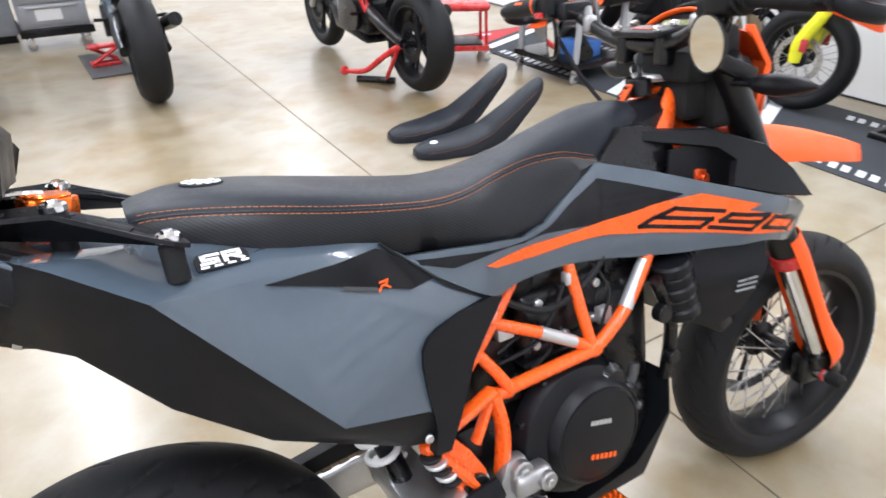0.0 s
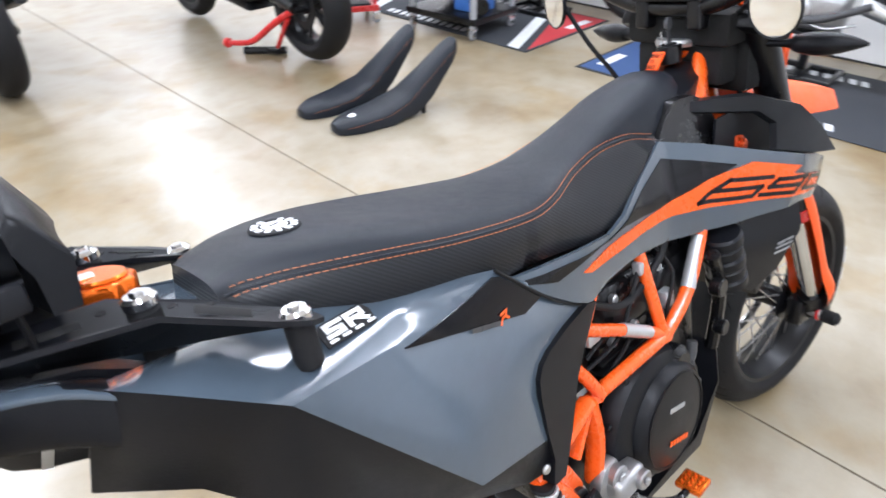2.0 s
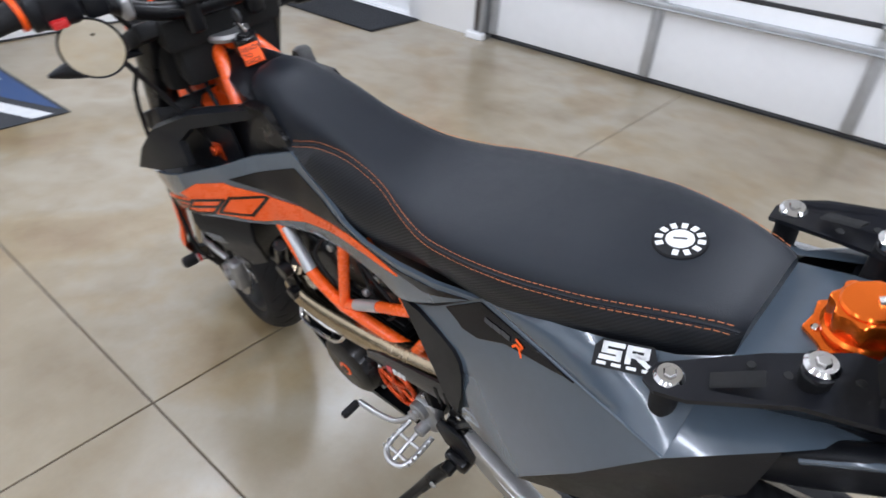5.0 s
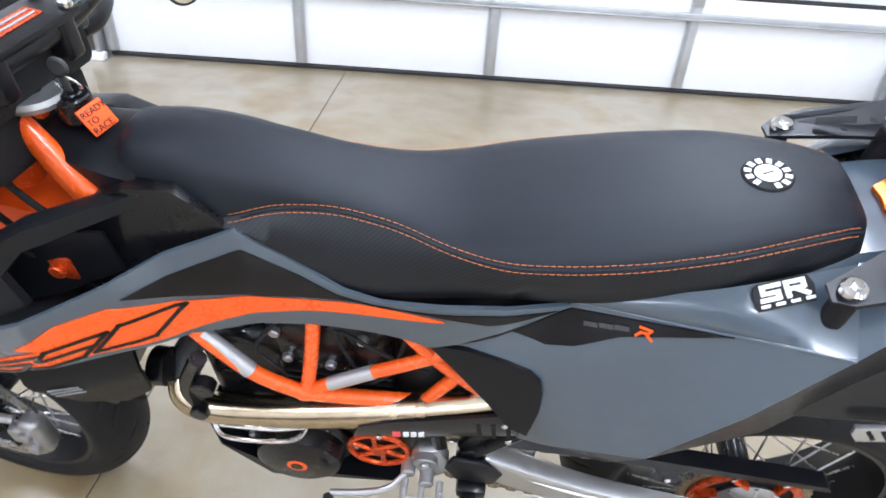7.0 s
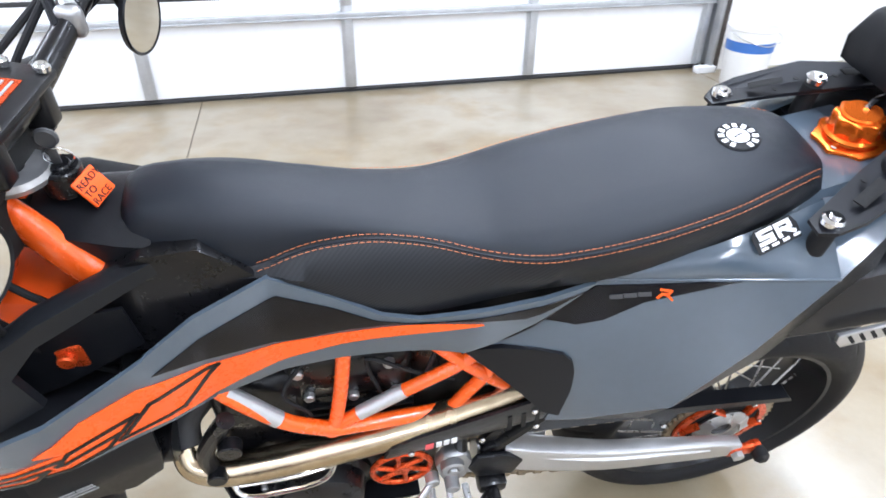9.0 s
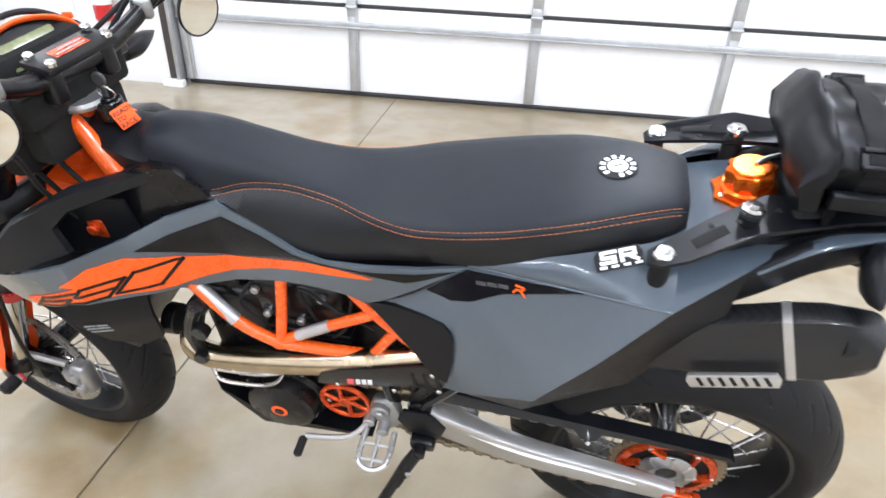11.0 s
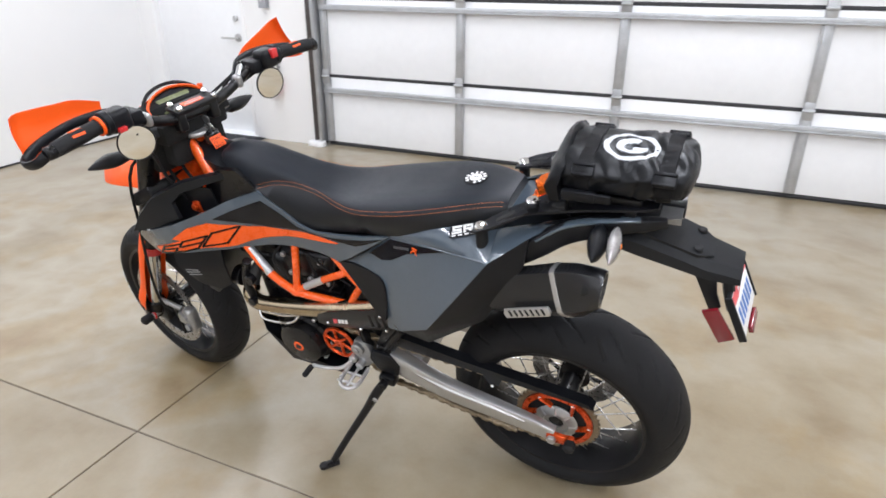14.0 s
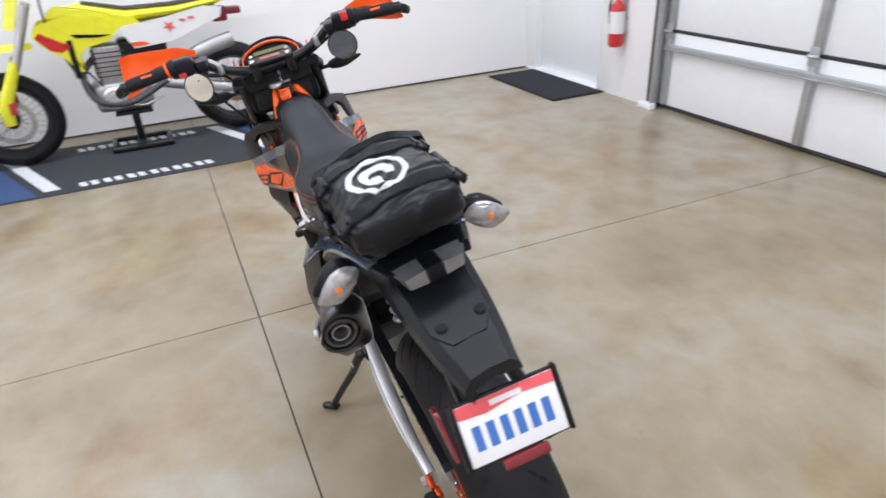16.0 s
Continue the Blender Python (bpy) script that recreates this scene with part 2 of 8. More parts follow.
def rings(rs, closed=False, caps=True):
    """A skin over rings of equal count."""
    bm = bmesh.new()
    vs = [[bm.verts.new(p) for p in r] for r in rs]
    n = len(rs[0])
    for i in range(len(vs) if closed else len(vs) - 1):
        a, b = vs[i], vs[(i + 1) % len(vs)]
        for j in range(n):
            bm.faces.new((a[j], a[(j + 1) % n], b[(j + 1) % n], b[j]))
    if caps and not closed:
        bm.faces.new(vs[0][::-1])
        bm.faces.new(vs[-1])
    return bm


def tube(pts, r, seg=10, smooth=5, closed=False, flat=1.0):
    """A round bar along a smooth line; r: one radius or one for each point."""
    if smooth > 1:
        rad = [float(q[0]) for q in cr([(v,) for v in r], smooth, closed)] if isinstance(r, (list, tuple)) else None
        pts = cr(pts, smooth, closed)
    else:
        rad = list(r) if isinstance(r, (list, tuple)) else None
    pts = [Vector(p) for p in pts]
    up = Vector((0, 0, 1)) if abs((pts[1] - pts[0]).normalized().z) < 0.9 else Vector((1, 0, 0))
    out = []
    for i, p in enumerate(pts):
        a, b = (pts[i - 1], pts[(i + 1) % len(pts)]) if closed else (pts[max(i - 1, 0)], pts[min(i + 1, len(pts) - 1)])
        d = (b - a).normalized()
        s = d.cross(up).normalized()
        up = s.cross(d).normalized()
        q = rad[i] if rad else r
        out.append([p + q * (math.cos(2 * math.pi * k / seg) * s + flat * math.sin(2 * math.pi * k / seg) * up) for k in range(seg)])
    return rings(out, closed)


def sweep(stations, n=18, sm=6, power=0.62):
    """A rounded bar through stations (x, y, z, half width, half height)."""
    line = cr(stations, sm)
    out = []
    for i, q in enumerate(line):
        a, b = line[max(i - 1, 0)], line[min(i + 1, len(line) - 1)]
        d = Vector(b[:3] - a[:3]).normalized()
        side = d.cross(Vector((0, 0, 1))).normalized()
        up = side.cross(d)
        ring = []
        for k in range(n):
            c, e = math.cos(2 * math.pi * k / n), math.sin(2 * math.pi * k / n)
            ring.append(Vector(q[:3]) + side * (q[3] * math.copysign(abs(c) ** power, c)) + up * (q[4] * math.copysign(abs(e) ** power, e)))
        out.append(ring)
    return rings(out)


def lathe(profile, seg=48, closed=False):
    """A body of revolution about the y axis, from (radius, y) pairs."""
    out = [[(r * math.cos(2 * math.pi * k / seg), y, r * math.sin(2 * math.pi * k / seg)) for r, y in profile] for k in range(seg)]
    bm = bmesh.new()
    vs = [[bm.verts.new(p) for p in r] for r in out]
    n = len(profile)
    for i in range(seg):
        a, b = vs[i], vs[(i + 1) % seg]
        for j in range(n if closed else n - 1):
            bm.faces.new((a[j], a[(j + 1) % n], b[(j + 1) % n], b[j]))
    bmesh.ops.remove_doubles(bm, verts=bm.verts, dist=1e-6)
    return bm


def disc(c, r, w, axis="y", seg=32, bev=0.002):
    """A short round body centred on c."""
    b = min(bev, w * 0.4, r * 0.4)
    bm = lathe([(0, -w / 2), (r - b, -w / 2), (r, -w / 2 + b), (r, w / 2 - b), (r - b, w / 2), (0, w / 2)], seg)
    turn = {"y": pose(0, 0, 0), "z": pose(0, 0, 0, 90), "x": pose(0, 0, 0, 0, 0, 90)}[axis]
    return moved(bm, Matrix.Translation(c) @ turn)


def prism(poly, lo, hi, plane="xz", bev=0.0, seg=2):
    """A flat outline given thickness from lo to hi across its plane."""
    put = {"xz": lambda a, b, h: (a, h, b), "xy": lambda a, b, h: (a, b, h), "yz": lambda a, b, h: (h, a, b)}[plane]
    bm = bmesh.new()
    a = [bm.verts.new(put(p[0], p[1], lo)) for p in poly]
    b = [bm.verts.new(put(p[0], p[1], hi)) for p in poly]
    bm.faces.new(a[::-1])
    bm.faces.new(b)
    for i in range(len(a)):
        j = (i + 1) % len(a)
        bm.faces.new((a[i], a[j], b[j], b[i]))
    bmesh.ops.recalc_face_normals(bm, faces=bm.faces)
    return bevelled(bm, bev, seg)


def thicken(bm, vec):
    """Turns an open sheet into a shell; vec: the way and depth of its back."""
    faces = list(bm.faces)
    rim = [e for e in bm.edges if len(e.link_faces) == 1]
    back = {v: bm.verts.new(v.co + vec(v)) for v in list(bm.verts)}
    for f in faces:
        bm.faces.new([back[v] for v in reversed(f.verts)])
    for e in rim:
        a, b = e.verts
        bm.faces.new((a, b, back[b], back[a]))
    return bm


def skin(poly, field, side, off=0.0, thick=0.004, step=0.025):
    """A shell over the outline poly of (x, z), bent to y = side * field(x, z)."""
    bm = bmesh.new()
    bm.faces.new([bm.verts.new((float(p[0]), 0, float(p[1]))) for p in poly])
    xs, zs = [p[0] for p in poly], [p[1] for p in poly]
    for lo, hi, no in ((min(xs), max(xs), (1, 0, 0)), (min(zs), max(zs), (0, 0, 1))):
        for k in range(math.ceil((lo + 1e-4) / step), int((hi - 1e-4) / step) + 1):
            co = tuple(v * k * step for v in no)
            bmesh.ops.bisect_plane(bm, geom=bm.verts[:] + bm.edges[:] + bm.faces[:], plane_co=co, plane_no=no)
    for v in bm.verts:
        v.co.y = side * (field(v.co.x, v.co.z) + off)
    return thicken(bm, lambda v: Vector((0, -side * thick, 0)))


def facets(verts, faces, bev=0.004, thick=0.0, side=1, seg=3):
    """A panel of flat facets with softened creases; thick: how far its back lies inwards."""
    bm = bmesh.new()
    vs = [bm.verts.new(v) for v in verts]
    for f in faces:
        bm.faces.new([vs[i] for i in f])
    bevelled(bm, bev, seg, 6)
    bmesh.ops.triangulate(bm, faces=bm.faces[:])
    if thick:
        thicken(bm, lambda v: Vector((0, -side * thick, -thick * 0.3)))
    return bm


def part(name, bm, material, parent=None, label="", smooth=35, at=None):
    """Links a bmesh as one mesh object."""
    bmesh.ops.recalc_face_normals(bm, faces=bm.faces)
    me = bpy.data.meshes.new(name)
    bm.to_mesh(me)
    bm.free()
    me.materials.append(M[material] if isinstance(material, str) else material)
    me.polygons.foreach_set("use_smooth", [True] * len(me.polygons))
    me.set_sharp_from_angle(angle=radians(smooth))
    ob = new(name, me)
    if parent:
        ob.parent = parent
    if at is not None:
        ob.matrix_local = at
    if label:
        ob["label"] = label
    return ob


def thing(name, m, label, category, group=""):
    ob = new(name)
    ob.empty_display_size = 0.1
    ob.matrix_world = m
    return tagged(ob, label, category, group)


def strokes(segs, w, lo, hi, plane="xz"):
    """Flat bars along segments ((a, b), (c, d)) of width w."""
    out = []
    for (a, b), (c, d) in segs:
        u = Vector((c - a, d - b)).normalized()
        n = Vector((-u.y, u.x)) * w / 2
        e = u * w / 2
        out.append(prism([(a - e.x + n.x, b - e.y + n.y), (a - e.x - n.x, b - e.y - n.y), (c + e.x - n.x, d + e.y - n.y), (c + e.x + n.x, d + e.y + n.y)], lo, hi, plane))
    return join(*out)


# ---- the room ----
X0, X1, Y0, Y1, CEIL = -5.2, 4.66, -2.93, 8.2, 3.45


def room():
    fl = part("floor", box(X0 - 0.2, X1 + 0.2, Y0 - 0.2, Y1 + 0.2, -0.12, -0.004, 0), "joint")
    tagged(fl, "sealed tan concrete slab floor with saw-cut joints and brown stains", "floor", kind="structure")
    # slabs between the saw cuts, one piece each
    turn = Matrix.Translation((1.492, 0.335, 0)) @ pose(0, 0, 0, 0, 0, -1.1)
    xs, ys = [-7.2, -3.18, 0.0, 3.6], [-3.7, 0.0, 8.4]
    for i in range(len(xs) - 1):
        for j in range(len(ys) - 1):
            g = 0.0028
            part("slab", box(xs[i] + g, xs[i + 1] - g, ys[j] + g, ys[j + 1] - g, -0.06, 0.0, 0.0012, 1), "floor", fl, at=turn)
    tagged(part("ceiling", box(X0 - 0.2, X1 + 0.2, Y0 - 0.2, Y1 + 0.2, CEIL, CEIL + 0.12, 0), "ceiling"), "flat white painted ceiling", "ceiling", kind="structure")
    T = 0.15
    tagged(part("wall_east", box(X1, X1 + T, Y0 - T, Y1 + T, 0, CEIL, 0), "wall"), "plain white painted wall behind the mats", "wall", kind="structure")
    tagged(part("wall_west", box(X0 - T, X0, Y0 - T, Y1 + T, 0, CEIL, 0), "wall"), "plain white painted wall", "wall", kind="structure")
    tagged(part("wall_north", box(X0, X1, Y1, Y1 + T, 0, CEIL, 0), "wall"), "plain white painted wall at the far end", "wall", kind="structure")
    # south wall: an entry door at 3.52..4.5, the roller opening at -1.83..2.86
    ys0, ys1 = -2.88 - T, -2.88
    w = box(2.93, 3.53, ys0, ys1, 0, CEIL, 0.002)
    w = join(w, box(4.50, X1, ys0, ys1, 0, CEIL, 0.002), box(3.53, 4.50, ys0, ys1, 2.08, CEIL, 0.002))
    w = join(w, box(-1.86, 2.93, ys0, ys1, 2.55, CEIL, 0), box(X0, -1.86, ys0, ys1, 0, CEIL, 0.002))
    tagged(part("wall_south", w, "wall"), "white painted wall with a garage door and an entry door", "wall", kind="structure")
    gap = part("trim", box(X1 - 0.008, X1 - 0.0005, Y0 + 0.06, Y1, 0.0, 0.012, 0.001), "seal")
    tagged(gap, "dark gap line under the wall panel", "trim", kind="structure")


def entry_door():
    d = tagged(part("door_1", box(3.56, 4.47, -2.975, -2.935, 0.02, 2.05, 0.003), "door_white"), "white flat entry door, closed, with a lever handle", "door", kind="structure")
    part("door_frame", join(box(3.53, 3.56, -3.02, -2.872, 0, 2.08, 0.002), box(4.47, 4.50, -3.02, -2.872, 0, 2.08, 0.002), box(3.56, 4.47, -3.02, -2.872, 2.05, 2.08, 0.002)), "wall", d)
    part("threshold", join(box(3.53, 4.6, -2.94, -2.875, 0.0, 0.03, 0.004), box(3.53, 4.6, -2.876, -2.862, 0.0, 0.018, 0.003)), "door_white", d)
    part("door_handle", join(tube([(3.66, -2.935, 0.81), (3.66, -2.885, 0.81), (3.68, -2.875, 0.81), (3.78, -2.875, 0.81)], 0.009), disc((3.66, -2.932, 0.81), 0.032, 0.012)), "alu", d, "satin metal lever handle")
    part("deadbolt", disc((3.66, -2.93, 0.96), 0.022, 0.025), "alu", d, "round metal deadbolt")


def garage_door():
    g = thing("garage_door", pose(0, 0, 0), "white sectional garage door with grey steel stiles and struts, closed", "garage door")
    tagged(g, kind="structure")
    xa, xb = -1.80, 2.84
    zs = [0.03, 0.560, 1.135, 1.66, 2.19, 2.6]
    for i in range(len(zs) - 1):
        p = part("panel", box(xa, xb, -2.975, -2.925, zs[i] + 0.004, zs[i + 1] - 0.004, 0.004), "door_white", g)
        for x in [-1.765, -0.551, 0.572, 1.69, 2.815]:
            part("stile", join(box(x - 0.032, x + 0.032, -2.925, -2.905, zs[i] + 0.01, zs[i + 1] - 0.01, 0.003), box(x - 0.022, x + 0.022, -2.905, -2.893, zs[i] + 0.012, zs[i + 1] - 0.012, 0.004)), "galv", p)
            if i < 3:
                h = box(x - 0.03, x + 0.03, -2.893, -2.888, zs[i + 1] - 0.055, zs[i + 1] + 0.05, 0.002)
                h = join(h, disc((x, -2.884, zs[i + 1]), 0.011, 0.07, "x"))
                part("hinge", h, "galv", p)
        if i < 4:
            z = zs[i + 1] - (0.108 if i == 0 else 0.068)
            part("strut", join(box(xa, xb, -2.925, -2.885, z - 0.018, z + 0.018, 0.006), box(xa, xb, -2.887, -2.872, z - 0.018, z - 0.011, 0.002)), "galv", p)
            part("joint_strip", box(xa, xb, -2.93, -2.9215, zs[i + 1] - 0.011, zs[i + 1] + 0.013, 0.003), "seal", p)
    seal = tube([(xa, -2.945, 0.018), (-0.8, -2.945, 0.018), (0.2, -2.94, 0.022), (1.6, -2.945, 0.018), (xb, -2.945, 0.018)], 0.016, 10, 6)
    part("bottom_seal", seal, "seal", g, "black rubber bottom seal")
    for x, s in ((2.865, 1), (-1.825, -1)):
        tr = box(x - 0.012, x + 0.012, -2.93, -2.83, 0.04, 2.6, 0.003)
        tr = join(tr, box(x + s * 0.012 - 0.004, x + s * 0.012 + 0.034, -2.875, -2.868, 0.02, 2.6, 0.001))
        part("track", tr, "galv", g)
        part("jamb", box(x + s * 0.05 - 0.028, x + s * 0.05 + 0.028, -2.97, -2.866, 0, 2.6, 0.003), "door_edge", g, "dark door jamb")
        part("track_foot", box(x - 0.03, x + 0.11, -2.868, -2.81, 0, 0.045, 0.006), "door_white", g)


def ceiling_lamps():
    first = None
    for x, y in LAMPS:
        m = pose(x, y, LAMP_Z)
        if first:
            copy_thing(first, m)
            continue
        first = thing("ceiling_light", m, "long white linear ceiling light fixture", "lamp", "ceiling lights")
        part("housing", box(-0.1, 0.1, -1.25, 1.25, -0.05, 0.095, 0.01), "lamp_white", first)
        part("end_cap", box(-0.1, 0.1, 1.251, 1.27, -0.05, 0.09, 0.004), "grey_steel", first)


def extinguisher():
    e = thing("fire_extinguisher", pose(3.28, -2.81, 0.40), "red fire extinguisher hung on the wall with a black hose", "fire extinguisher")
    prof = [(0, 0), (0.045, 0.0), (0.055, 0.012), (0.056, 0.02), (0.056, 0.27), (0.05, 0.30), (0.03, 0.325), (0.018, 0.33), (0.018, 0.345), (0, 0.345)]
    b = moved(lathe(prof, 28), pose(0, 0, 0, 90))
    part("cylinder", b, "red", e)
    part("label", moved(lathe([(0.0565, 0.10), (0.0572, 0.10), (0.0572, 0.258), (0.0565, 0.258)], 28, True), pose(0, 0, 0, 90)), "white", e, "white printed label")
    part("valve", join(disc((0, 0, 0.36), 0.016, 0.035, "z"), box(-0.05, 0.012, -0.01, 0.01, 0.372, 0.384, 0.003), box(-0.055, 0.01, -0.009, 0.009, 0.395, 0.405, 0.003)), "chrome", e)
    part("hose", tube([(0.015, 0, 0.36), (0.055, 0.01, 0.35), (0.075, 0.015, 0.29), (0.07, 0.015, 0.2), (0.066, 0.015, 0.16)], 0.008), "rubber", e)
    part("bracket", join(box(-0.03, 0.03, -0.068, -0.056, 0.1, 0.35, 0.002), box(-0.058, 0.058, -0.06, -0.05, 0.2, 0.215, 0.002)), "galv", e)


def wall_box():
    s = thing("switch_box", pose(3.31, -2.88, 1.05), "small grey metal switch box on the wall with a conduit", "switch")
    part("cover", box(-0.035, 0.035, 0.001, 0.05, 0.0, 0.115, 0.006), "grey_steel", s)
    part("toggle", box(-0.006, 0.006, 0.05, 0.062, 0.05, 0.068, 0.002), "white", s)
    part("conduit", tube([(0, 0.02, 0.115), (0, 0.02, 1.0), (0, 0.02, CEIL - 1.05)], 0.011, 10, 1), "galv", s)


def bucket():
    b = thing("bucket", pose(-1.86, -2.56, 0), "white plastic bucket with a blue printed label by the door", "bucket")
    prof = [(0, 0.004), (0.118, 0.0), (0.125, 0.01), (0.145, 0.34), (0.153, 0.345), (0.153, 0.362), (0.146, 0.365), (0.14, 0.36), (0.119, 0.015), (0, 0.014)]
    part("pail", moved(lathe(prof, 36), pose(0, 0, 0, 90)), "white", b)
    part("label", moved(lathe([(0.1384, 0.22), (0.1394, 0.22), (0.1418, 0.28), (0.1408, 0.28)], 36, True), pose(0, 0, 0, 90)), "blue_print", b, "blue printed band")
    part("bail", tube([(-0.15, 0, 0.33), (-0.13, 0.11, 0.30), (0, 0.165, 0.27), (0.13, 0.11, 0.30), (0.15, 0, 0.33)], 0.003), "chrome", b)


def door_mat():
    d = thing("door_mat", pose(3.98, -2.625, 0), "dark grey ribbed door mat before the entry door", "mat")
    part("base", box(-0.53, 0.53, -0.25, 0.25, 0.0005, 0.009, 0.003), "rubber", d)
    for i in range(26):
        y = -0.235 + i * 0.0188
        part("rib", box(-0.515, 0.515, y - 0.0055, y + 0.0055, 0.009, 0.0135, 0.002, 1), "mat_dark", d)


def workshop_mat(y0, y1, corner):
    """A printed mat, 1 m by 2 m, with a slanted white bar and a coloured wedge at both ends."""
    label = "dark workshop floor mat with white and " + ("blue" if corner == "mat_blue" else "red") + " print"
    k = thing("workshop_mat", pose(3.39, y0, 0), label, "mat", "workshop mats")
    ln = y1 - y0
    part("sheet", box(0, 1.0, 0, ln, 0.0005, 0.006, 0.002), "mat_dark", k)
    # the same print at both ends, turned by half a turn
    for flip in (0, 1):
        put = (lambda x, y: (x, y)) if flip else (lambda x, y: (1.0 - x, ln - y))
        shapes = {"corner_print": [(0.05, 0.02), (0.98, 0.02), (0.98, 0.40)], "white_bar": [(0.02, 0.07), (0.02, 0.16), (0.92, 0.52), (0.92, 0.43)], "side_print": [(0.62, 0.07), (0.88, 0.07), (0.88, 0.13), (0.62, 0.13)]}
        for name, pts in shapes.items():
            part(name, prism([put(*p) for p in pts], 0.006 if name == "corner_print" else 0.0069, 0.0068 if name == "corner_print" else 0.0078, "xy"), corner if name == "corner_print" else "mat_white", k)
    # the wordmarks, as plain slanted bars
    for x, s in ((0.10, 1), (0.86, -1)):
        for i in range(6):
            y = ln * 0.5 + s * (0.36 - i * 0.135)
            for d in (0.0, 0.062):
                a = prism([(x - s * 0.04, y - s * d), (x - s * 0.04, y - s * (d + 0.040)), (x + s * 0.04, y - s * (d + 0.018)), (x + s * 0.04, y - s * (d - 0.022))], 0.0069, 0.0078, "xy")
                part("print_bar", a, "mat_white", k)


room()
entry_door()
garage_door()
ceiling_lamps()
extinguisher()
wall_box()
bucket()
door_mat()
workshop_mat(-0.33, 1.65, "mat_blue")
workshop_mat(2.02, 4.0, "mat_red")

# ---- the grey and orange motorcycle ----
BIKE = pose(0.1729, -0.0455, -0.002, -15.0, 0, -3.1)
bike = thing("motorcycle", BIKE, "slate grey and orange street supermoto leaning on its side stand", "motorcycle")
STEM = Vector((1.07, 0, 0.96))
AXIS = Vector((-0.445, 0, 0.895)).normalized()
STEER = Matrix.Translation(Vector((-0.016, 0.006, 0))) @ Matrix.Translation(STEM) @ Matrix.Rotation(radians(-8.5), 4, AXIS) @ Matrix.Translation(-STEM)


def side_field(x, z):
    """Half width of the tank shrouds at a place along and up the bike."""
    w = np.interp(x, [0.40, 0.51, 0.58, 0.65, 0.75, 0.82, 0.90, 0.95, 1.0, 1.05, 1.10, 1.15, 1.25], [0.100, 0.116, 0.114, 0.106, 0.098, 0.098, 0.116, 0.142, 0.162, 0.183, 0.188, 0.186, 0.17])
    return float(w - 0.35 * max(0, z - 0.80) ** 1.2 * (1 if x < 0.95 else 0.4) - 0.25 * max(0, 0.74 - z) ** 1.3)


def tyre_mesh(R, W, rim, pitches, seg=480, cut=0.004, lat=92):
    """A road tyre with slanted grooves cut into its crown."""
    def prof(s):
        a = abs(s)
        if a < 0.62:
            ang = a / 0.62 * 1.12
            rr = W * 0.55
            y, r = rr * math.sin(ang), R - rr * (1 - math.cos(ang)) * 0.95
        else:
            u = (a - 0.62) / 0.38
            r62 = R - W * 0.55 * (1 - math.cos(1.12)) * 0.95
            r = r62 + (rim - r62) * u
            y = W * 0.495 - 0.10 * W * max(0, u - 0.25) ** 1.5 + 0.006 * math.sin(u * 3.1)
        return r, math.copysign(y, s)
    ss = [-1 + 2 * k / lat for k in range(lat + 1)]

    def cut_at(th, s):
        a, ph = abs(s), th * pitches / (2 * math.pi)
        for off, lo, hi, lean, wd in ((0.0, 0.06, 0.42, 2.0, 0.030), (0.42, 0.24, 0.57, 1.5, 0.026)):
            d = (ph + (0 if s > 0 else 0.5) + off - lean * a) % 1.0
            taper = min(1.0, (a - lo) / 0.08, (hi - a) / 0.08)
            if lo < a < hi and min(d, 1 - d) < wd * taper:
                return True
        return False
    bm = bmesh.new()
    vs, dug = [], []
    for i in range(seg):
        th = 2 * math.pi * i / seg
        row, flags = [], []
        for s in ss:
            r, y = prof(s)
            c = bool(pitches) and cut_at(th, s)
            r -= cut if c else 0
            row.append(bm.verts.new((r * math.cos(th), y, r * math.sin(th))))
            flags.append(c)
        vs.append(row)
        dug.append(flags)
    for i in range(seg):
        k = (i + 1) % seg
        for j in range(len(ss) - 1):
            f = bm.faces.new((vs[i][j], vs[i][j + 1], vs[k][j + 1], vs[k][j]))
            # cut faces take the near-black second material, which deepens the grooves' shade
            if dug[i][j] + dug[i][j + 1] + dug[k][j] + dug[k][j + 1] >= 2:
                f.material_index = 1
    return bm


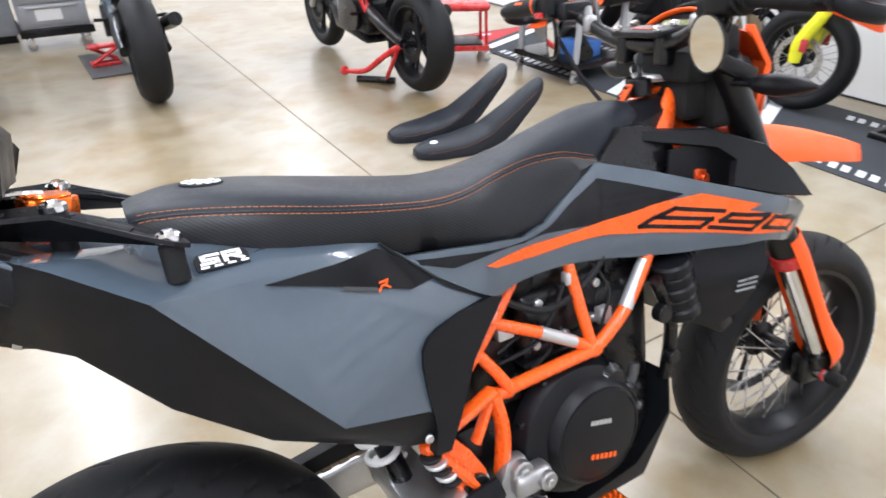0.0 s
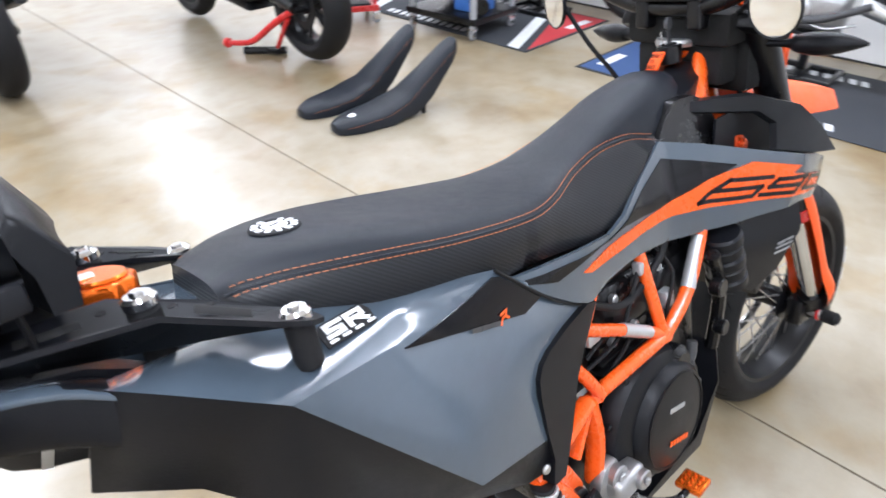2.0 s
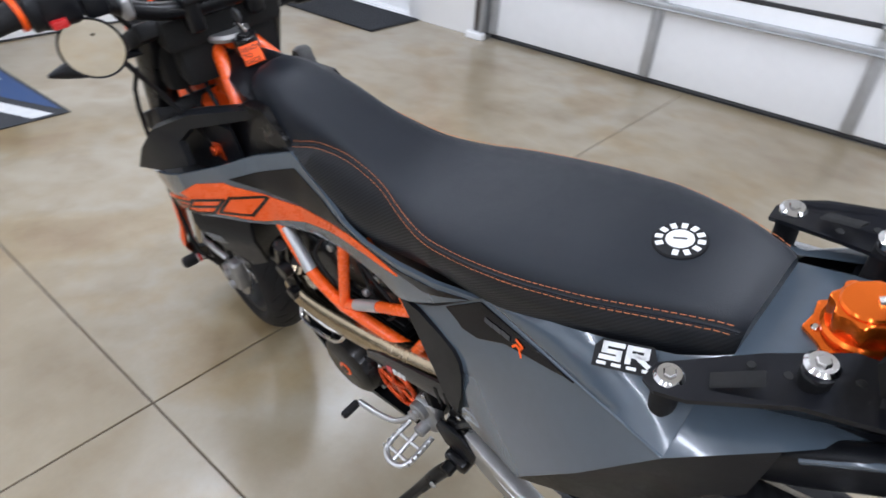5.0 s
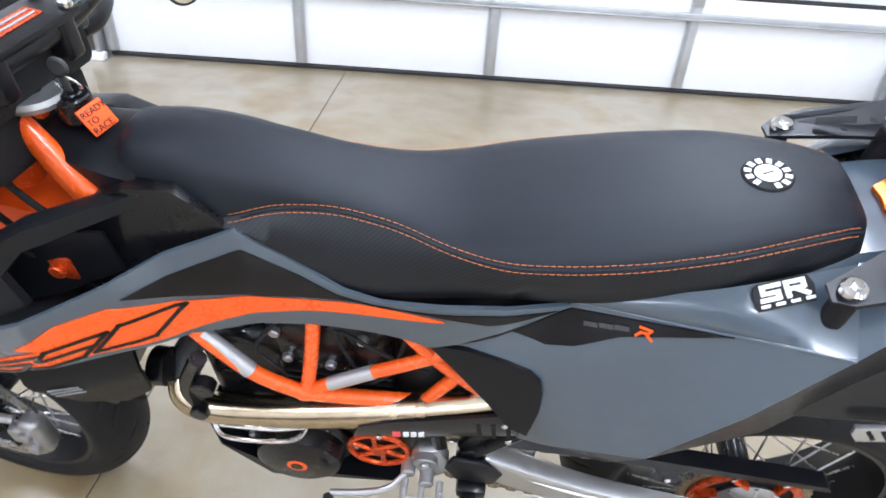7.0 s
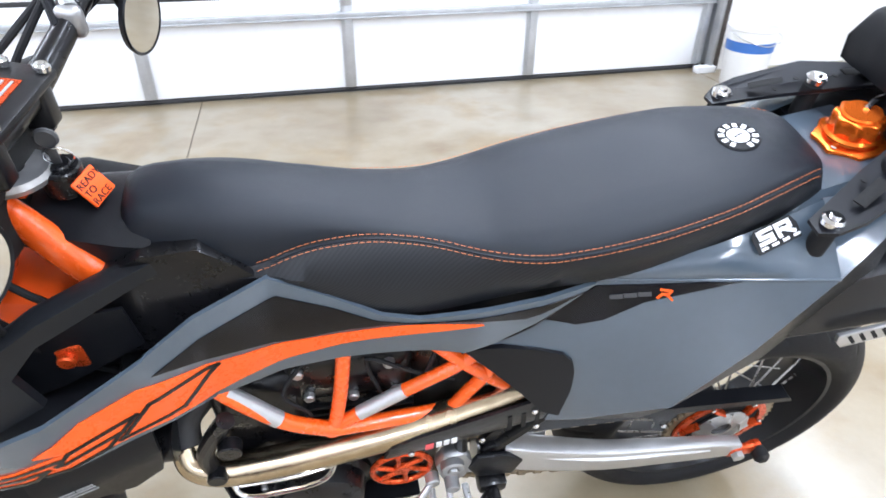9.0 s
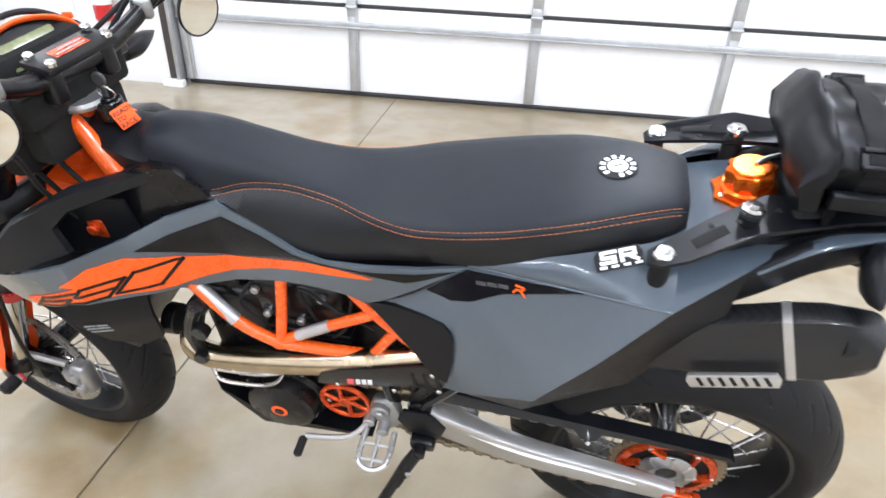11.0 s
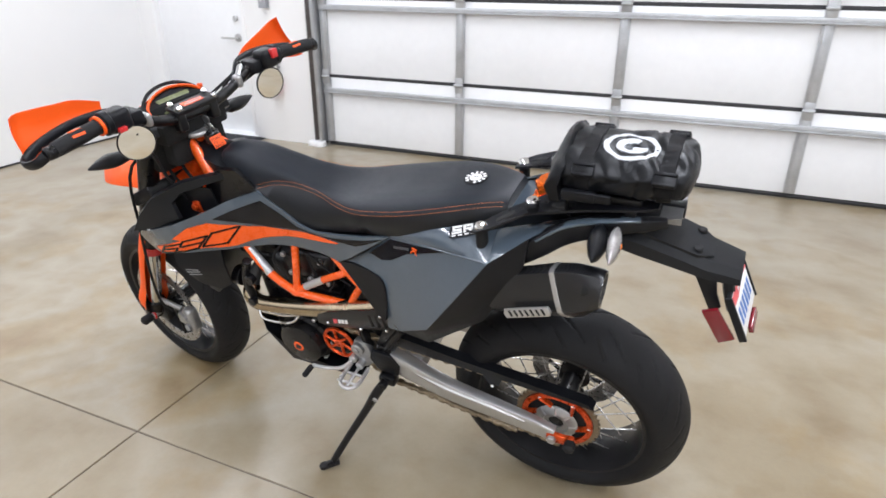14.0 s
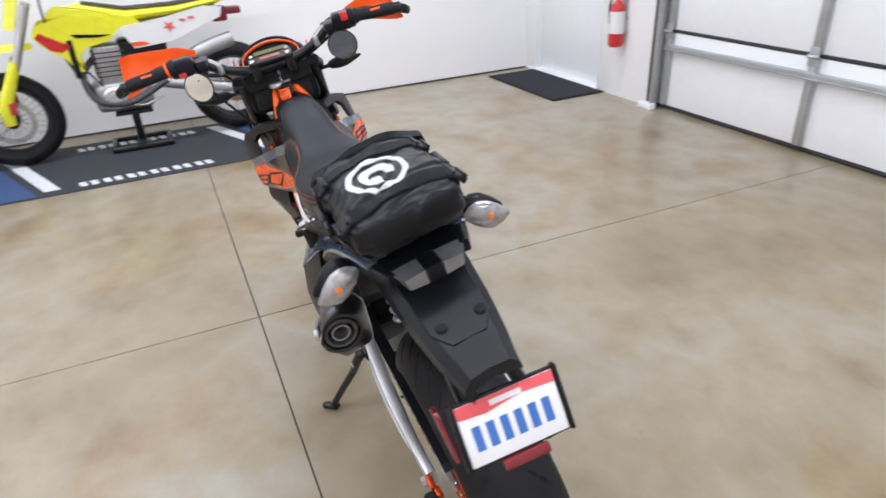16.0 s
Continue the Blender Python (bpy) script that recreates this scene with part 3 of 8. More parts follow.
def spoked_wheel(parent, name, m, R, W, rim, hub_w, spokes=32, pitches=20, rim_mat="rim", seg=480, nipple="spoke"):
    rw = W * 0.40
    hub = lathe([(0.0, -hub_w / 2), (0.03, -hub_w / 2), (0.045, -hub_w / 2 + 0.004), (0.045, -hub_w / 2 + 0.014), (0.026, -hub_w / 2 + 0.022), (0.024, hub_w / 2 - 0.022), (0.045, hub_w / 2 - 0.014), (0.045, hub_w / 2 - 0.004), (0.03, hub_w / 2), (0, hub_w / 2)], 32)
    w = part(name, hub, "black_metal", parent, "black hub", at=m)
    part("tyre", tyre_mesh(R, W, rim, pitches, seg), "tyre", w, smooth=50).data.materials.append(M["shade_black"])
    prof = [(rim + 0.004, -rw), (rim + 0.008, -rw - 0.004), (rim + 0.006, -rw - 0.007), (rim - 0.006, -rw - 0.005), (rim - 0.012, -rw * 0.7), (rim - 0.026, -rw * 0.3), (rim - 0.028, 0), (rim - 0.026, rw * 0.3), (rim - 0.012, rw * 0.7), (rim - 0.006, rw + 0.005), (rim + 0.006, rw + 0.007), (rim + 0.008, rw + 0.004), (rim + 0.004, rw), (rim - 0.004, rw * 0.6), (rim - 0.016, 0), (rim - 0.004, -rw * 0.6)]
    part("rim", lathe(prof, 72, True), rim_mat, w)
    sp = None
    for k in range(spokes):
        a = 2 * math.pi * k / spokes
        s = 1 if k % 2 else -1
        b = a + (0.42 if (k // 2) % 2 else -0.42)
        p0 = (0.043 * math.cos(b), s * (hub_w / 2 - 0.01), 0.043 * math.sin(b))
        p1 = ((rim - 0.022) * math.cos(a), s * rw * 0.25, (rim - 0.022) * math.sin(a))
        if k < 4:
            sp = part("spoke", tube([p0, p1], 0.0019, 6, 1), nipple, w)
            cache.setdefault((name, R), []).append(sp.data)
        else:
            ob = new("spoke", cache[(name, R)][k % 4])
            ob.parent = w
            ob.matrix_local = pose(0, 0, 0, 0, -math.degrees(2 * math.pi * (k - k % 4) / spokes), 0)
    return w


cache = {}
REAR, FRONT = pose(0.055, 0, 0.313), pose(1.445, 0, 0.290)


def wheels():
    rw = spoked_wheel(bike, "rear_wheel", REAR, 0.308, 0.165, 0.218, 0.17, 36, 17)
    fw = spoked_wheel(bike, "front_wheel", STEER @ FRONT, 0.287, 0.122, 0.212, 0.12, 36, 20)
    # brake discs
    for w, r0, r1, y in ((fw, 0.124, 0.155, 0.066), (rw, 0.075, 0.12, -0.088)):
        part("brake_disc", lathe([(r0, y - 0.0025), (r1, y - 0.0025), (r1, y + 0.0025), (r0, y + 0.0025)], 64, True), "spoke", w)
        sp = [tube([((0.04 * math.cos(a)), y * 0.9, 0.04 * math.sin(a)), (r0 * math.cos(a + 0.25), y, r0 * math.sin(a + 0.25))], 0.006, 6, 1) for a in [k * math.pi / 3 for k in range(6)]]
        for arm in sp:
            part("disc_carrier", arm, "black_metal", w)
    # rear sprocket
    teeth = []
    for k in range(42):
        a = 2 * math.pi * k / 42
        for da, r in ((-0.05, 0.103), (-0.025, 0.109), (0.025, 0.109), (0.05, 0.103)):
            teeth.append((r * math.cos(a + da), r * math.sin(a + da)))
    part("sprocket", join(prism(teeth, 0.070, 0.076)), "chain", rw, "steel toothed sprocket ring")
    # a near-black disc stands in for the shade behind the sprocket carrier
    part("sprocket_gap", disc((0, 0.0745, 0), 0.094, 0.005, "y", 48), "shade_black", rw)
    car = [lathe([(0.078, 0.076), (0.092, 0.0765), (0.092, 0.082), (0.078, 0.083)], 48, True)]
    for k in range(6):
        a = k * math.pi / 3
        car.append(tube([(0.085 * math.cos(a), 0.080, 0.085 * math.sin(a)), (0.052 * math.cos(a + 0.3), 0.083, 0.052 * math.sin(a + 0.3))], [0.012, 0.008], 8, 3, flat=0.5))
    part("sprocket_carrier", join(*car), "orange_dark", rw, "orange anodised sprocket carrier")
    for k in range(6):
        a = k * math.pi / 3
        part("sprocket_bolt", disc((0.083 * math.cos(a), 0.085, 0.083 * math.sin(a)), 0.0055, 0.008, seg=10), "chrome", rw)
    part("cush_hub", lathe([(0.02, 0.076), (0.050, 0.079), (0.056, 0.086), (0.050, 0.092), (0.034, 0.096), (0.030, 0.090), (0.02, 0.090)], 32, True), "alu_cast", rw)
    for k in range(8):
        a = k * math.pi / 4
        part("hub_vane", tube([(0.034 * math.cos(a), 0.094, 0.034 * math.sin(a)), (0.055 * math.cos(a), 0.088, 0.055 * math.sin(a))], 0.004, 6, 1), "alu", rw)
    # sidewall print as plain bars
    for sd in (1, -1):
        bars = []
        for k in range(11):
            if k == 6:
                continue
            bars.append(moved(box(-0.0075, 0.0075, 0.0, 0.0012, -0.0045, 0.0045, 0), pose(0, 0, 0, 0, -math.degrees(-0.32 + 0.05 * k), 0) @ Matrix.Translation((0.246, sd * 0.0600 - (0.0012 if sd < 0 else 0), 0)) @ pose(0, 0, 0, 0, 0, sd * 8)))
        part("sidewall_print", join(*bars), "emblem", fw, "white sidewall print")


def forks():
    d = Vector((0.445, 0, -0.895)).normalized()
    top = Vector((1.115, 0, 1.0))
    for s in (1, -1):
        o = Vector((0, s * 0.105, 0))
        a, b, c = top + o, top + d * 0.44 + o, top + d * 0.755 + o
        leg = part("fork_leg", tube([a, top + d * 0.25 + o, b], [0.027, 0.028, 0.030], 20, 4), "black_metal", bike, "black upper fork tube", at=STEER)
        part("slider", tube([b - d * 0.02, c], 0.0235, 18, 1), "chrome", leg, "polished inner fork tube")
        part("axle_clamp", join(tube([c - d * 0.02, c + d * 0.045], [0.030, 0.034], 16, 1), box(1.41, 1.475, s * 0.085 - 0.02, s * 0.085 + 0.02, 0.250, 0.323, 0.012)), "black_metal", leg)
        # orange guard wrapped round the front of the leg
        rs = []
        for u, wd, fw in ((0.40, 0.030, 0.038), (0.47, 0.037, 0.042), (0.56, 0.040, 0.040), (0.66, 0.040, 0.043), (0.73, 0.046, 0.055), (0.775, 0.030, 0.060)):
            p = top + d * u + o
            n = Vector((0.895, 0, 0.445))
            ring = []
            for k in range(13):
                an = radians(-105 + 210 * k / 12)
                ring.append(p + n * (fw * math.cos(an) * (1 if math.cos(an) > 0 else 0.6)) + Vector((0, wd * math.sin(an), 0)))
            rs.append(ring)
        bm = bmesh.new()
        cols = [cr([r[k] for r in rs], 4) for k in range(13)]
        vs = [[bm.verts.new(p) for p in c2] for c2 in cols]
        for i in range(12):
            for j in range(len(vs[0]) - 1):
                bm.faces.new((vs[i][j], vs[i + 1][j], vs[i + 1][j + 1], vs[i][j + 1]))
        thicken(bm, lambda v: Vector((-0.0025, 0, -0.001)))
        part("fork_guard", bm, "orange_plastic", leg, "orange plastic fork guard")
        part("guard_collar", tube([top + d * 0.435 + o, top + d * 0.465 + o], 0.0335, 18, 1), "red", leg)
        part("reflector_band", tube([top + d * 0.30 + o, top + d * 0.304 + o], 0.0302, 18, 1), "satin_black", leg)
    for z, t in ((0.02, 0.028), (0.22, 0.036)):
        p = top + d * z
        pl = prism([(-0.055, -0.13), (0.03, -0.145), (0.05, -0.10), (0.028, 0), (0.05, 0.10), (0.03, 0.145), (-0.055, 0.13), (-0.075, 0.0)], -t / 2, t / 2, "xy", 0.006)
        part("triple_clamp", moved(pl, Matrix.Translation(p) @ pose(0, 0, 0, 0, 26.4, 0)), "satin_black", bike, at=STEER)
    part("axle", tube([(1.445, -0.14, 0.287), (1.445, 0.14, 0.287)], 0.011, 14, 1), "alu", bike, at=STEER)
    for s in (1, -1):
        part("axle_slider", join(disc((1.447, s * 0.152, 0.286), 0.0155, 0.04, "y", 20, 0.006), disc((1.447, s * 0.132, 0.286), 0.011, 0.012, "y", 14)), "rubber", bike, "black axle crash knob", at=STEER)
        part("axle_washer", disc((1.447, s * 0.128, 0.286), 0.017, 0.006, "y", 18), "red", bike, at=STEER)
    # front brake caliper and its hose
    cal = join(box(1.285, 1.325, 0.058, 0.098, 0.245, 0.335, 0.012, 3), box(1.30, 1.345, 0.075, 0.104, 0.275, 0.318, 0.010), disc((1.308, 0.102, 0.305), 0.012, 0.012), disc((1.304, 0.102, 0.268), 0.012, 0.012), tube([(1.335, 0.085, 0.325), (1.40, 0.10, 0.345), (1.43, 0.10, 0.34)], 0.008))
    part("brake_caliper", cal, "alu_cast", bike, "cast metal front brake caliper", at=STEER)
    part("brake_hose", tube([(1.33, 0.115, 0.34), (1.33, 0.14, 0.40), (1.31, 0.145, 0.52), (1.25, 0.15, 0.70), (1.2, 0.13, 0.9), (1.13, 0.0, 0.96), (1.06, -0.12, 1.03), (0.99, -0.22, 1.09)], 0.0042, 8), "rubber", bike, at=STEER)


def fender_front():
    # long orange beak over the front wheel
    rs = []
    for x, w, z, h in ((1.02, 0.05, 0.80, 0.012), (1.10, 0.070, 0.818, 0.020), (1.20, 0.080, 0.824, 0.028), (1.32, 0.082, 0.815, 0.030), (1.44, 0.076, 0.793, 0.024), (1.55, 0.054, 0.768, 0.012), (1.615, 0.020, 0.752, 0.003)):
        rs.append([(x, w * u, z + h * (1 - abs(u) ** 2.2) - 0.030 * max(0, abs(u) - 0.7) / 0.3) for u in (-1, -0.85, -0.6, -0.3, 0, 0.3, 0.6, 0.85, 1)])
    bm = bmesh.new()
    cols = [cr([r[k] for r in rs], 4) for k in range(9)]
    vs = [[bm.verts.new(p) for p in c2] for c2 in cols]
    for i in range(8):
        for j in range(len(vs[0]) - 1):
            bm.faces.new((vs[i][j], vs[i + 1][j], vs[i + 1][j + 1], vs[i][j + 1]))
    thicken(bm, lambda v: Vector((0, 0, -0.003)))
    part("front_fender", bm, "orange_plastic", bike, "orange front fender", at=STEER)
    # headlight mask: an orange shell, open and black to the back
    for sd in (1, -1):
        rim = prism([(1.150, 1.050), (1.168, 1.048), (1.212, 0.982), (1.196, 0.93), (1.186, 0.875), (1.176, 0.872), (1.186, 0.93), (1.201, 0.980), (1.162, 1.034), (1.148, 1.042)], sd * 0.112, sd * 0.116, "xz", 0.001)
        part("mask_side", rim, "orange_plastic", bike, "orange edge of the headlight mask", at=STEER)
    mk = facets([(1.196, -0.114, 0.86), (1.196, 0.114, 0.86), (1.212, 0.116, 0.982), (1.175, 0.10, 1.035), (1.175, -0.10, 1.035), (1.212, -0.116, 0.982), (1.262, 0, 0.86), (1.268, 0, 0.98), (1.20, 0, 1.05)],
                [(0, 6, 7, 5), (6, 1, 2, 7), (5, 7, 8, 4), (7, 2, 3, 8)], 0.006)
    thicken(mk, lambda v: Vector((-0.004, 0, 0)))
    part("headlight_mask", mk, "orange_plastic", bike, "orange headlight mask", at=STEER)
    part("headlight", box(1.262, 1.276, -0.06, 0.06, 0.885, 0.95, 0.006), "clear", bike, at=STEER)
    # the deep shade inside the mask is put into its colour
    part("mask_inner", join(box(1.10, 1.19, -0.108, 0.108, 0.88, 1.0, 0.02), box(1.10, 1.165, -0.10, 0.10, 0.98, 1.055, 0.02)), "shade_black", bike, at=STEER)


def cockpit():
    bar = [(0.982, 0.375, 1.096), (0.992, 0.27, 1.104), (1.01, 0.20, 1.096), (1.035, 0.12, 1.050), (1.043, 0.05, 1.030), (1.043, -0.05, 1.030), (1.035, -0.12, 1.050), (1.01, -0.20, 1.096), (0.992, -0.27, 1.104), (0.982, -0.375, 1.096)]
    hb = part("handlebar", tube(bar, [0.011, 0.011, 0.011, 0.013, 0.0145, 0.0145, 0.013, 0.011, 0.011, 0.011], 14, 6), "black_metal", bike, "black tapered handlebar", at=STEER)
    top = Matrix.Translation((1.042, 0, 1.050)) @ pose(0, 0, 0, 0, -8, 0)
    for sd in (1, -1):
        part("bar_clamp", box(1.026, 1.060, sd * 0.050 - 0.013, sd * 0.050 + 0.013, 0.995, 1.046, 0.006, 3), "black_metal", hb)
    part("bar_pad", moved(box(-0.026, 0.026, -0.064, 0.064, -0.006, 0.005, 0.004), top), "satin_black", hb, "wide black bar clamp plate")
    part("clamp_print", moved(box(-0.009, 0.011, -0.030, 0.030, 0.0052, 0.0060, 0), top), "orange_dark", hb)
    part("clamp_mark", moved(strokes([((-0.003, -0.024), (-0.003, 0.024)), ((0.005, -0.024), (0.005, 0.014))], 0.0026, 0.0061, 0.0068, "xy"), top), "grey_print", hb)
    for s in (1, -1):
        for dx in (-0.018, 0.018):
            part("clamp_bolt", moved(join(disc((dx, s * 0.052, 0.009), 0.0075, 0.009, "z", 16, 0.002), disc((dx, s * 0.052, 0.0138), 0.004, 0.002, "z", 6)), top), "chrome", hb)
        # grip
        p0, p1 = Vector((0.993, s * 0.262, 1.104)), Vector((0.982, s * 0.378, 1.096))
        g = part("grip", tube([p0, p0.lerp(p1, 0.07), p0.lerp(p1, 0.12), p0.lerp(p1, 0.5), p0.lerp(p1, 0.95), p1], [0.021, 0.021, 0.0168, 0.0172, 0.0165, 0.013], 18, 4), "rubber", hb, "black rubber grip")
        if s > 0:
            part("grip_ring", tube([p0.lerp(p1, 0.03), p0.lerp(p1, 0.085)], 0.0222, 18, 1), "orange_plastic", g)
        pr = [moved(box(-0.0028, 0.0028, -0.014, 0.014, 0.0165, 0.0177, 0), Matrix.Translation(p0.lerp(p1, 0.52)) @ pose(0, 0, 0, 0, r, 0)) for r in (-55, 0)]
        part("grip_print", join(*pr), "orange_plastic", g)
        part("bar_end", disc((0.981, s * 0.386, 1.095), 0.015, 0.022, "y", 18, 0.004), "black_metal", hb)
        # switch cluster
        sw = join(box(0.972, 1.022, s * 0.225 - 0.028, s * 0.225 + 0.028, 1.076, 1.126, 0.012, 3), box(0.985, 1.05, s * 0.185 - 0.022, s * 0.185 + 0.012, 1.072, 1.106, 0.008), disc((0.994, s * 0.252, 1.103), 0.027, 0.016, "y", 20))
        part("bar_switch", sw, "black_plastic", hb)
        part("switch_button", box(0.964, 0.978, s * 0.232 - 0.010, s * 0.232 + 0.010, 1.104 if s < 0 else 1.080, 1.127 if s < 0 else 1.091, 0.002), "red", hb, "red switch button")
        # lever and perch
        part("lever_perch", join(box(1.012, 1.040, s * 0.140 - 0.009, s * 0.140 + 0.009, 1.046, 1.080, 0.008, 3), tube([(1.026, s * 0.145, 1.074), (1.045, s * 0.178, 1.096)], 0.009)), "alu_cast", hb, "silver lever clamp")
        part("lever", tube([(1.048, s * 0.18, 1.098), (1.055, s * 0.25, 1.094), (1.038, s * 0.32, 1.086), (1.034, s * 0.372, 1.082)], [0.009, 0.007, 0.006, 0.0065], 10, 5, flat=0.6), "black_metal", hb)
        # mirror under the bar
        c = Vector((0.982, s * 0.207, 1.041))
        rim = lathe([(0.0, -0.010), (0.028, -0.009), (0.040, -0.004), (0.0425, 0.002), (0.0415, 0.004), (0.0395, 0.003), (0.0395, 0.0015), (0.0, 0.0015)], 40)
        turn = Matrix.Translation(c) @ ((BIKE @ STEER).to_3x3().inverted() @ Vector((-0.85, 0.50, -0.10) if s > 0 else (-0.93, 0.32, -0.12))).to_track_quat("Y", "Z").to_matrix().to_4x4()
        mi = part("mirror", moved(rim, turn), "black_plastic", hb, "round bar mirror")
        part("mirror_glass", moved(lathe([(0, 0.0018), (0.039, 0.0018), (0.039, 0.0028), (0, 0.0028)], 36), turn), "mirror", mi)
        part("mirror_arm", tube([c + Vector((0.012, 0, 0.0)), c + Vector((0.028, s * 0.005, 0.03)), (1.008, s * 0.195, 1.09)], 0.0048), "black_metal", mi)
        # hand guard: bar and shell
        hg = part("hand_guard", tube([(0.980, s * 0.396, 1.093), (0.994, s * 0.414, 1.080), (1.030, s * 0.420, 1.071), (1.056, s * 0.406, 1.074), (1.076, s * 0.36, 1.086), (1.088, s * 0.28, 1.096), (1.078, s * 0.20, 1.094), (1.05, s * 0.155, 1.076), (1.035, s * 0.13, 1.058)], 0.0062, 10, 6, flat=1.8), "black_plastic", bike, "orange and black hand guard", at=STEER)
        up = [(1.088, 0.402, 1.162), (1.108, 0.378, 1.162), (1.114, 0.33, 1.156), (1.118, 0.285, 1.150), (1.116, 0.245, 1.145), (1.104, 0.195, 1.126)]
        mid = [(1.082, 0.408, 1.122), (1.102, 0.385, 1.122), (1.112, 0.33, 1.112), (1.116, 0.285, 1.110), (1.114, 0.245, 1.108), (1.100, 0.20, 1.100)]
        low = [(1.052, 0.408, 1.052), (1.075, 0.385, 1.048), (1.098, 0.33, 1.060), (1.106, 0.285, 1.072), (1.104, 0.245, 1.080), (1.092, 0.205, 1.085)]
        if s < 0:
            up = [(x, min(y, 0.375 - 0.01 * k), z + 0.012 - 0.010 * k) for k, (x, y, z) in enumerate(up)]
        up = [(x - 0.004, y - 0.008 * (k < 3), z - 0.008) for k, (x, y, z) in enumerate(up)]
        mid = [(x - 0.002, y - 0.006 * (k < 3), z - (0.004 if s > 0 else 0.012)) for k, (x, y, z) in enumerate(mid)]
        if s < 0:
            mid = [(x, min(y, 0.385 - 0.008 * k), z) for k, (x, y, z) in enumerate(mid)]
        if s > 0:
            low = [(x - 0.004, y, z + (0.0, 0.006, 0.014, 0.014, 0.010, 0.006)[k]) for k, (x, y, z) in enumerate(low)]
        bm = bmesh.new()
        rows = [cr([(x, s * y, z) for x, y, z in r], 5) for r in (up, mid, low)]
        rows = [cr(c3, 4) for c3 in zip(*rows)]
        vs = [[bm.verts.new(p) for p in r] for r in rows]
        for i in range(len(vs) - 1):
            for j in range(len(vs[0]) - 1):
                bm.faces.new((vs[i][j], vs[i + 1][j], vs[i + 1][j + 1], vs[i][j + 1]))
        thicken(bm, lambda v: Vector((-0.003, 0, 0)))
        part("guard_shell", bm, "orange_plastic", hg, "orange plastic shell")
        for q in ((1.105, 0.35, 1.083), (1.115, 0.27, 1.098)):
            part("guard_screw", disc((q[0] - 0.02, s * q[1], q[2]), 0.006, 0.008, "x", 10), "chrome", hg)
        # front turn signal, dark
        st = [(1.115, s * 0.10, 0.962), (1.125, s * 0.15, 0.962)]
        sg = part("turn_signal", tube([*st, (1.13, s * 0.165, 0.962), (1.135, s * 0.20, 0.962), (1.14, s * 0.235, 0.963), (1.143, s * 0.262, 0.963)], [0.007, 0.007, 0.016, 0.021, 0.014, 0.003], 14, 5, flat=0.85), "black_plastic", bike, "dark front turn signal", at=STEER)
        part("signal_lens", tube([(1.150, s * 0.172, 0.962), (1.158, s * 0.20, 0.962), (1.156, s * 0.235, 0.963)], [0.009, 0.012, 0.006], 12, 4), "dark_grey", sg)
    # dash
    ds = prism([(-0.105, 0.0), (-0.095, 0.040), (-0.06, 0.068), (0.0, 0.08), (0.06, 0.068), (0.095, 0.040), (0.105, 0.0), (0.07, -0.035), (-0.07, -0.035)], 0.0, 0.045, "yz", 0.008)
    tilt = Matrix.Translation((1.098, 0, 1.022)) @ pose(0, 0, 0, 0, 38, 0) @ Matrix.Diagonal((1, 0.88, 0.86, 1))
    da = part("instrument_panel", moved(ds, tilt), "black_plastic", bike, "dashboard with orange surround", at=STEER)
    rimp = tube([(-0.004, -0.098, 0.0), (-0.004, -0.09, 0.040), (-0.004, -0.055, 0.066), (-0.004, 0, 0.077), (-0.004, 0.055, 0.066), (-0.004, 0.09, 0.040), (-0.004, 0.098, 0.0)], 0.0042, 10, 6, flat=1.5)
    part("dash_surround", moved(rimp, tilt), "orange_plastic", da, "orange rim")
    part("display", moved(box(-0.006, 0.002, -0.056, 0.056, 0.006, 0.054, 0.004), tilt), "lcd", da, "greenish lcd display")
    part("dash_hoop", tube([(1.10, -0.094, 1.01), (1.126, -0.088, 1.046), (1.146, -0.052, 1.074), (1.150, 0, 1.084), (1.146, 0.052, 1.074), (1.126, 0.088, 1.046), (1.10, 0.094, 1.01)], 0.0045), "rubber", da, "black cable loop")
    # near-black colour stands in for the shade below the dash
    part("dash_stay", join(box(1.05, 1.13, -0.10, 0.10, 0.965, 1.02, 0.012), box(1.06, 1.14, -0.085, 0.085, 0.90, 0.97, 0.012)), "shade_black", bike, at=STEER)
    # stem nut ring
    part("stem_nut", moved(lathe([(0.012, -0.006), (0.034, -0.006), (0.036, 0), (0.034, 0.006), (0.012, 0.006)], 28, True), Matrix.Translation((1.060, 0, 0.972)) @ pose(0, 0, 0, 90, 0, 0)), "alu", bike, "silver steering stem nut", at=STEER)
    # cables
    for k, pts in enumerate(([(1.0, 0.17, 1.10), (1.07, 0.15, 1.06), (1.12, 0.10, 0.96), (1.10, 0.075, 0.84), (1.03, 0.08, 0.72)], [(0.99, -0.2, 1.09), (1.06, -0.13, 1.035), (1.13, -0.04, 0.97), (1.10, 0.05, 0.9), (1.0, 0.07, 0.8)], [(0.99, 0.21, 1.075), (1.02, 0.17, 0.98), (1.06, 0.13, 0.89), (1.05, 0.10, 0.80), (1.0, 0.08, 0.72)], [(1.0, -0.17, 1.09), (1.06, -0.11, 1.01), (1.11, -0.08, 0.92), (1.04, -0.08, 0.78)])):
        part("cable", tube(pts, 0.0042, 8), "rubber", bike)
    # ignition, key and its tag
    part("ignition_lock", join(disc((1.005, 0.0, 0.958), 0.02, 0.03, "z", 24), disc((1.005, 0, 0.974), 0.012, 0.004, "z", 20)), "black_metal", bike)
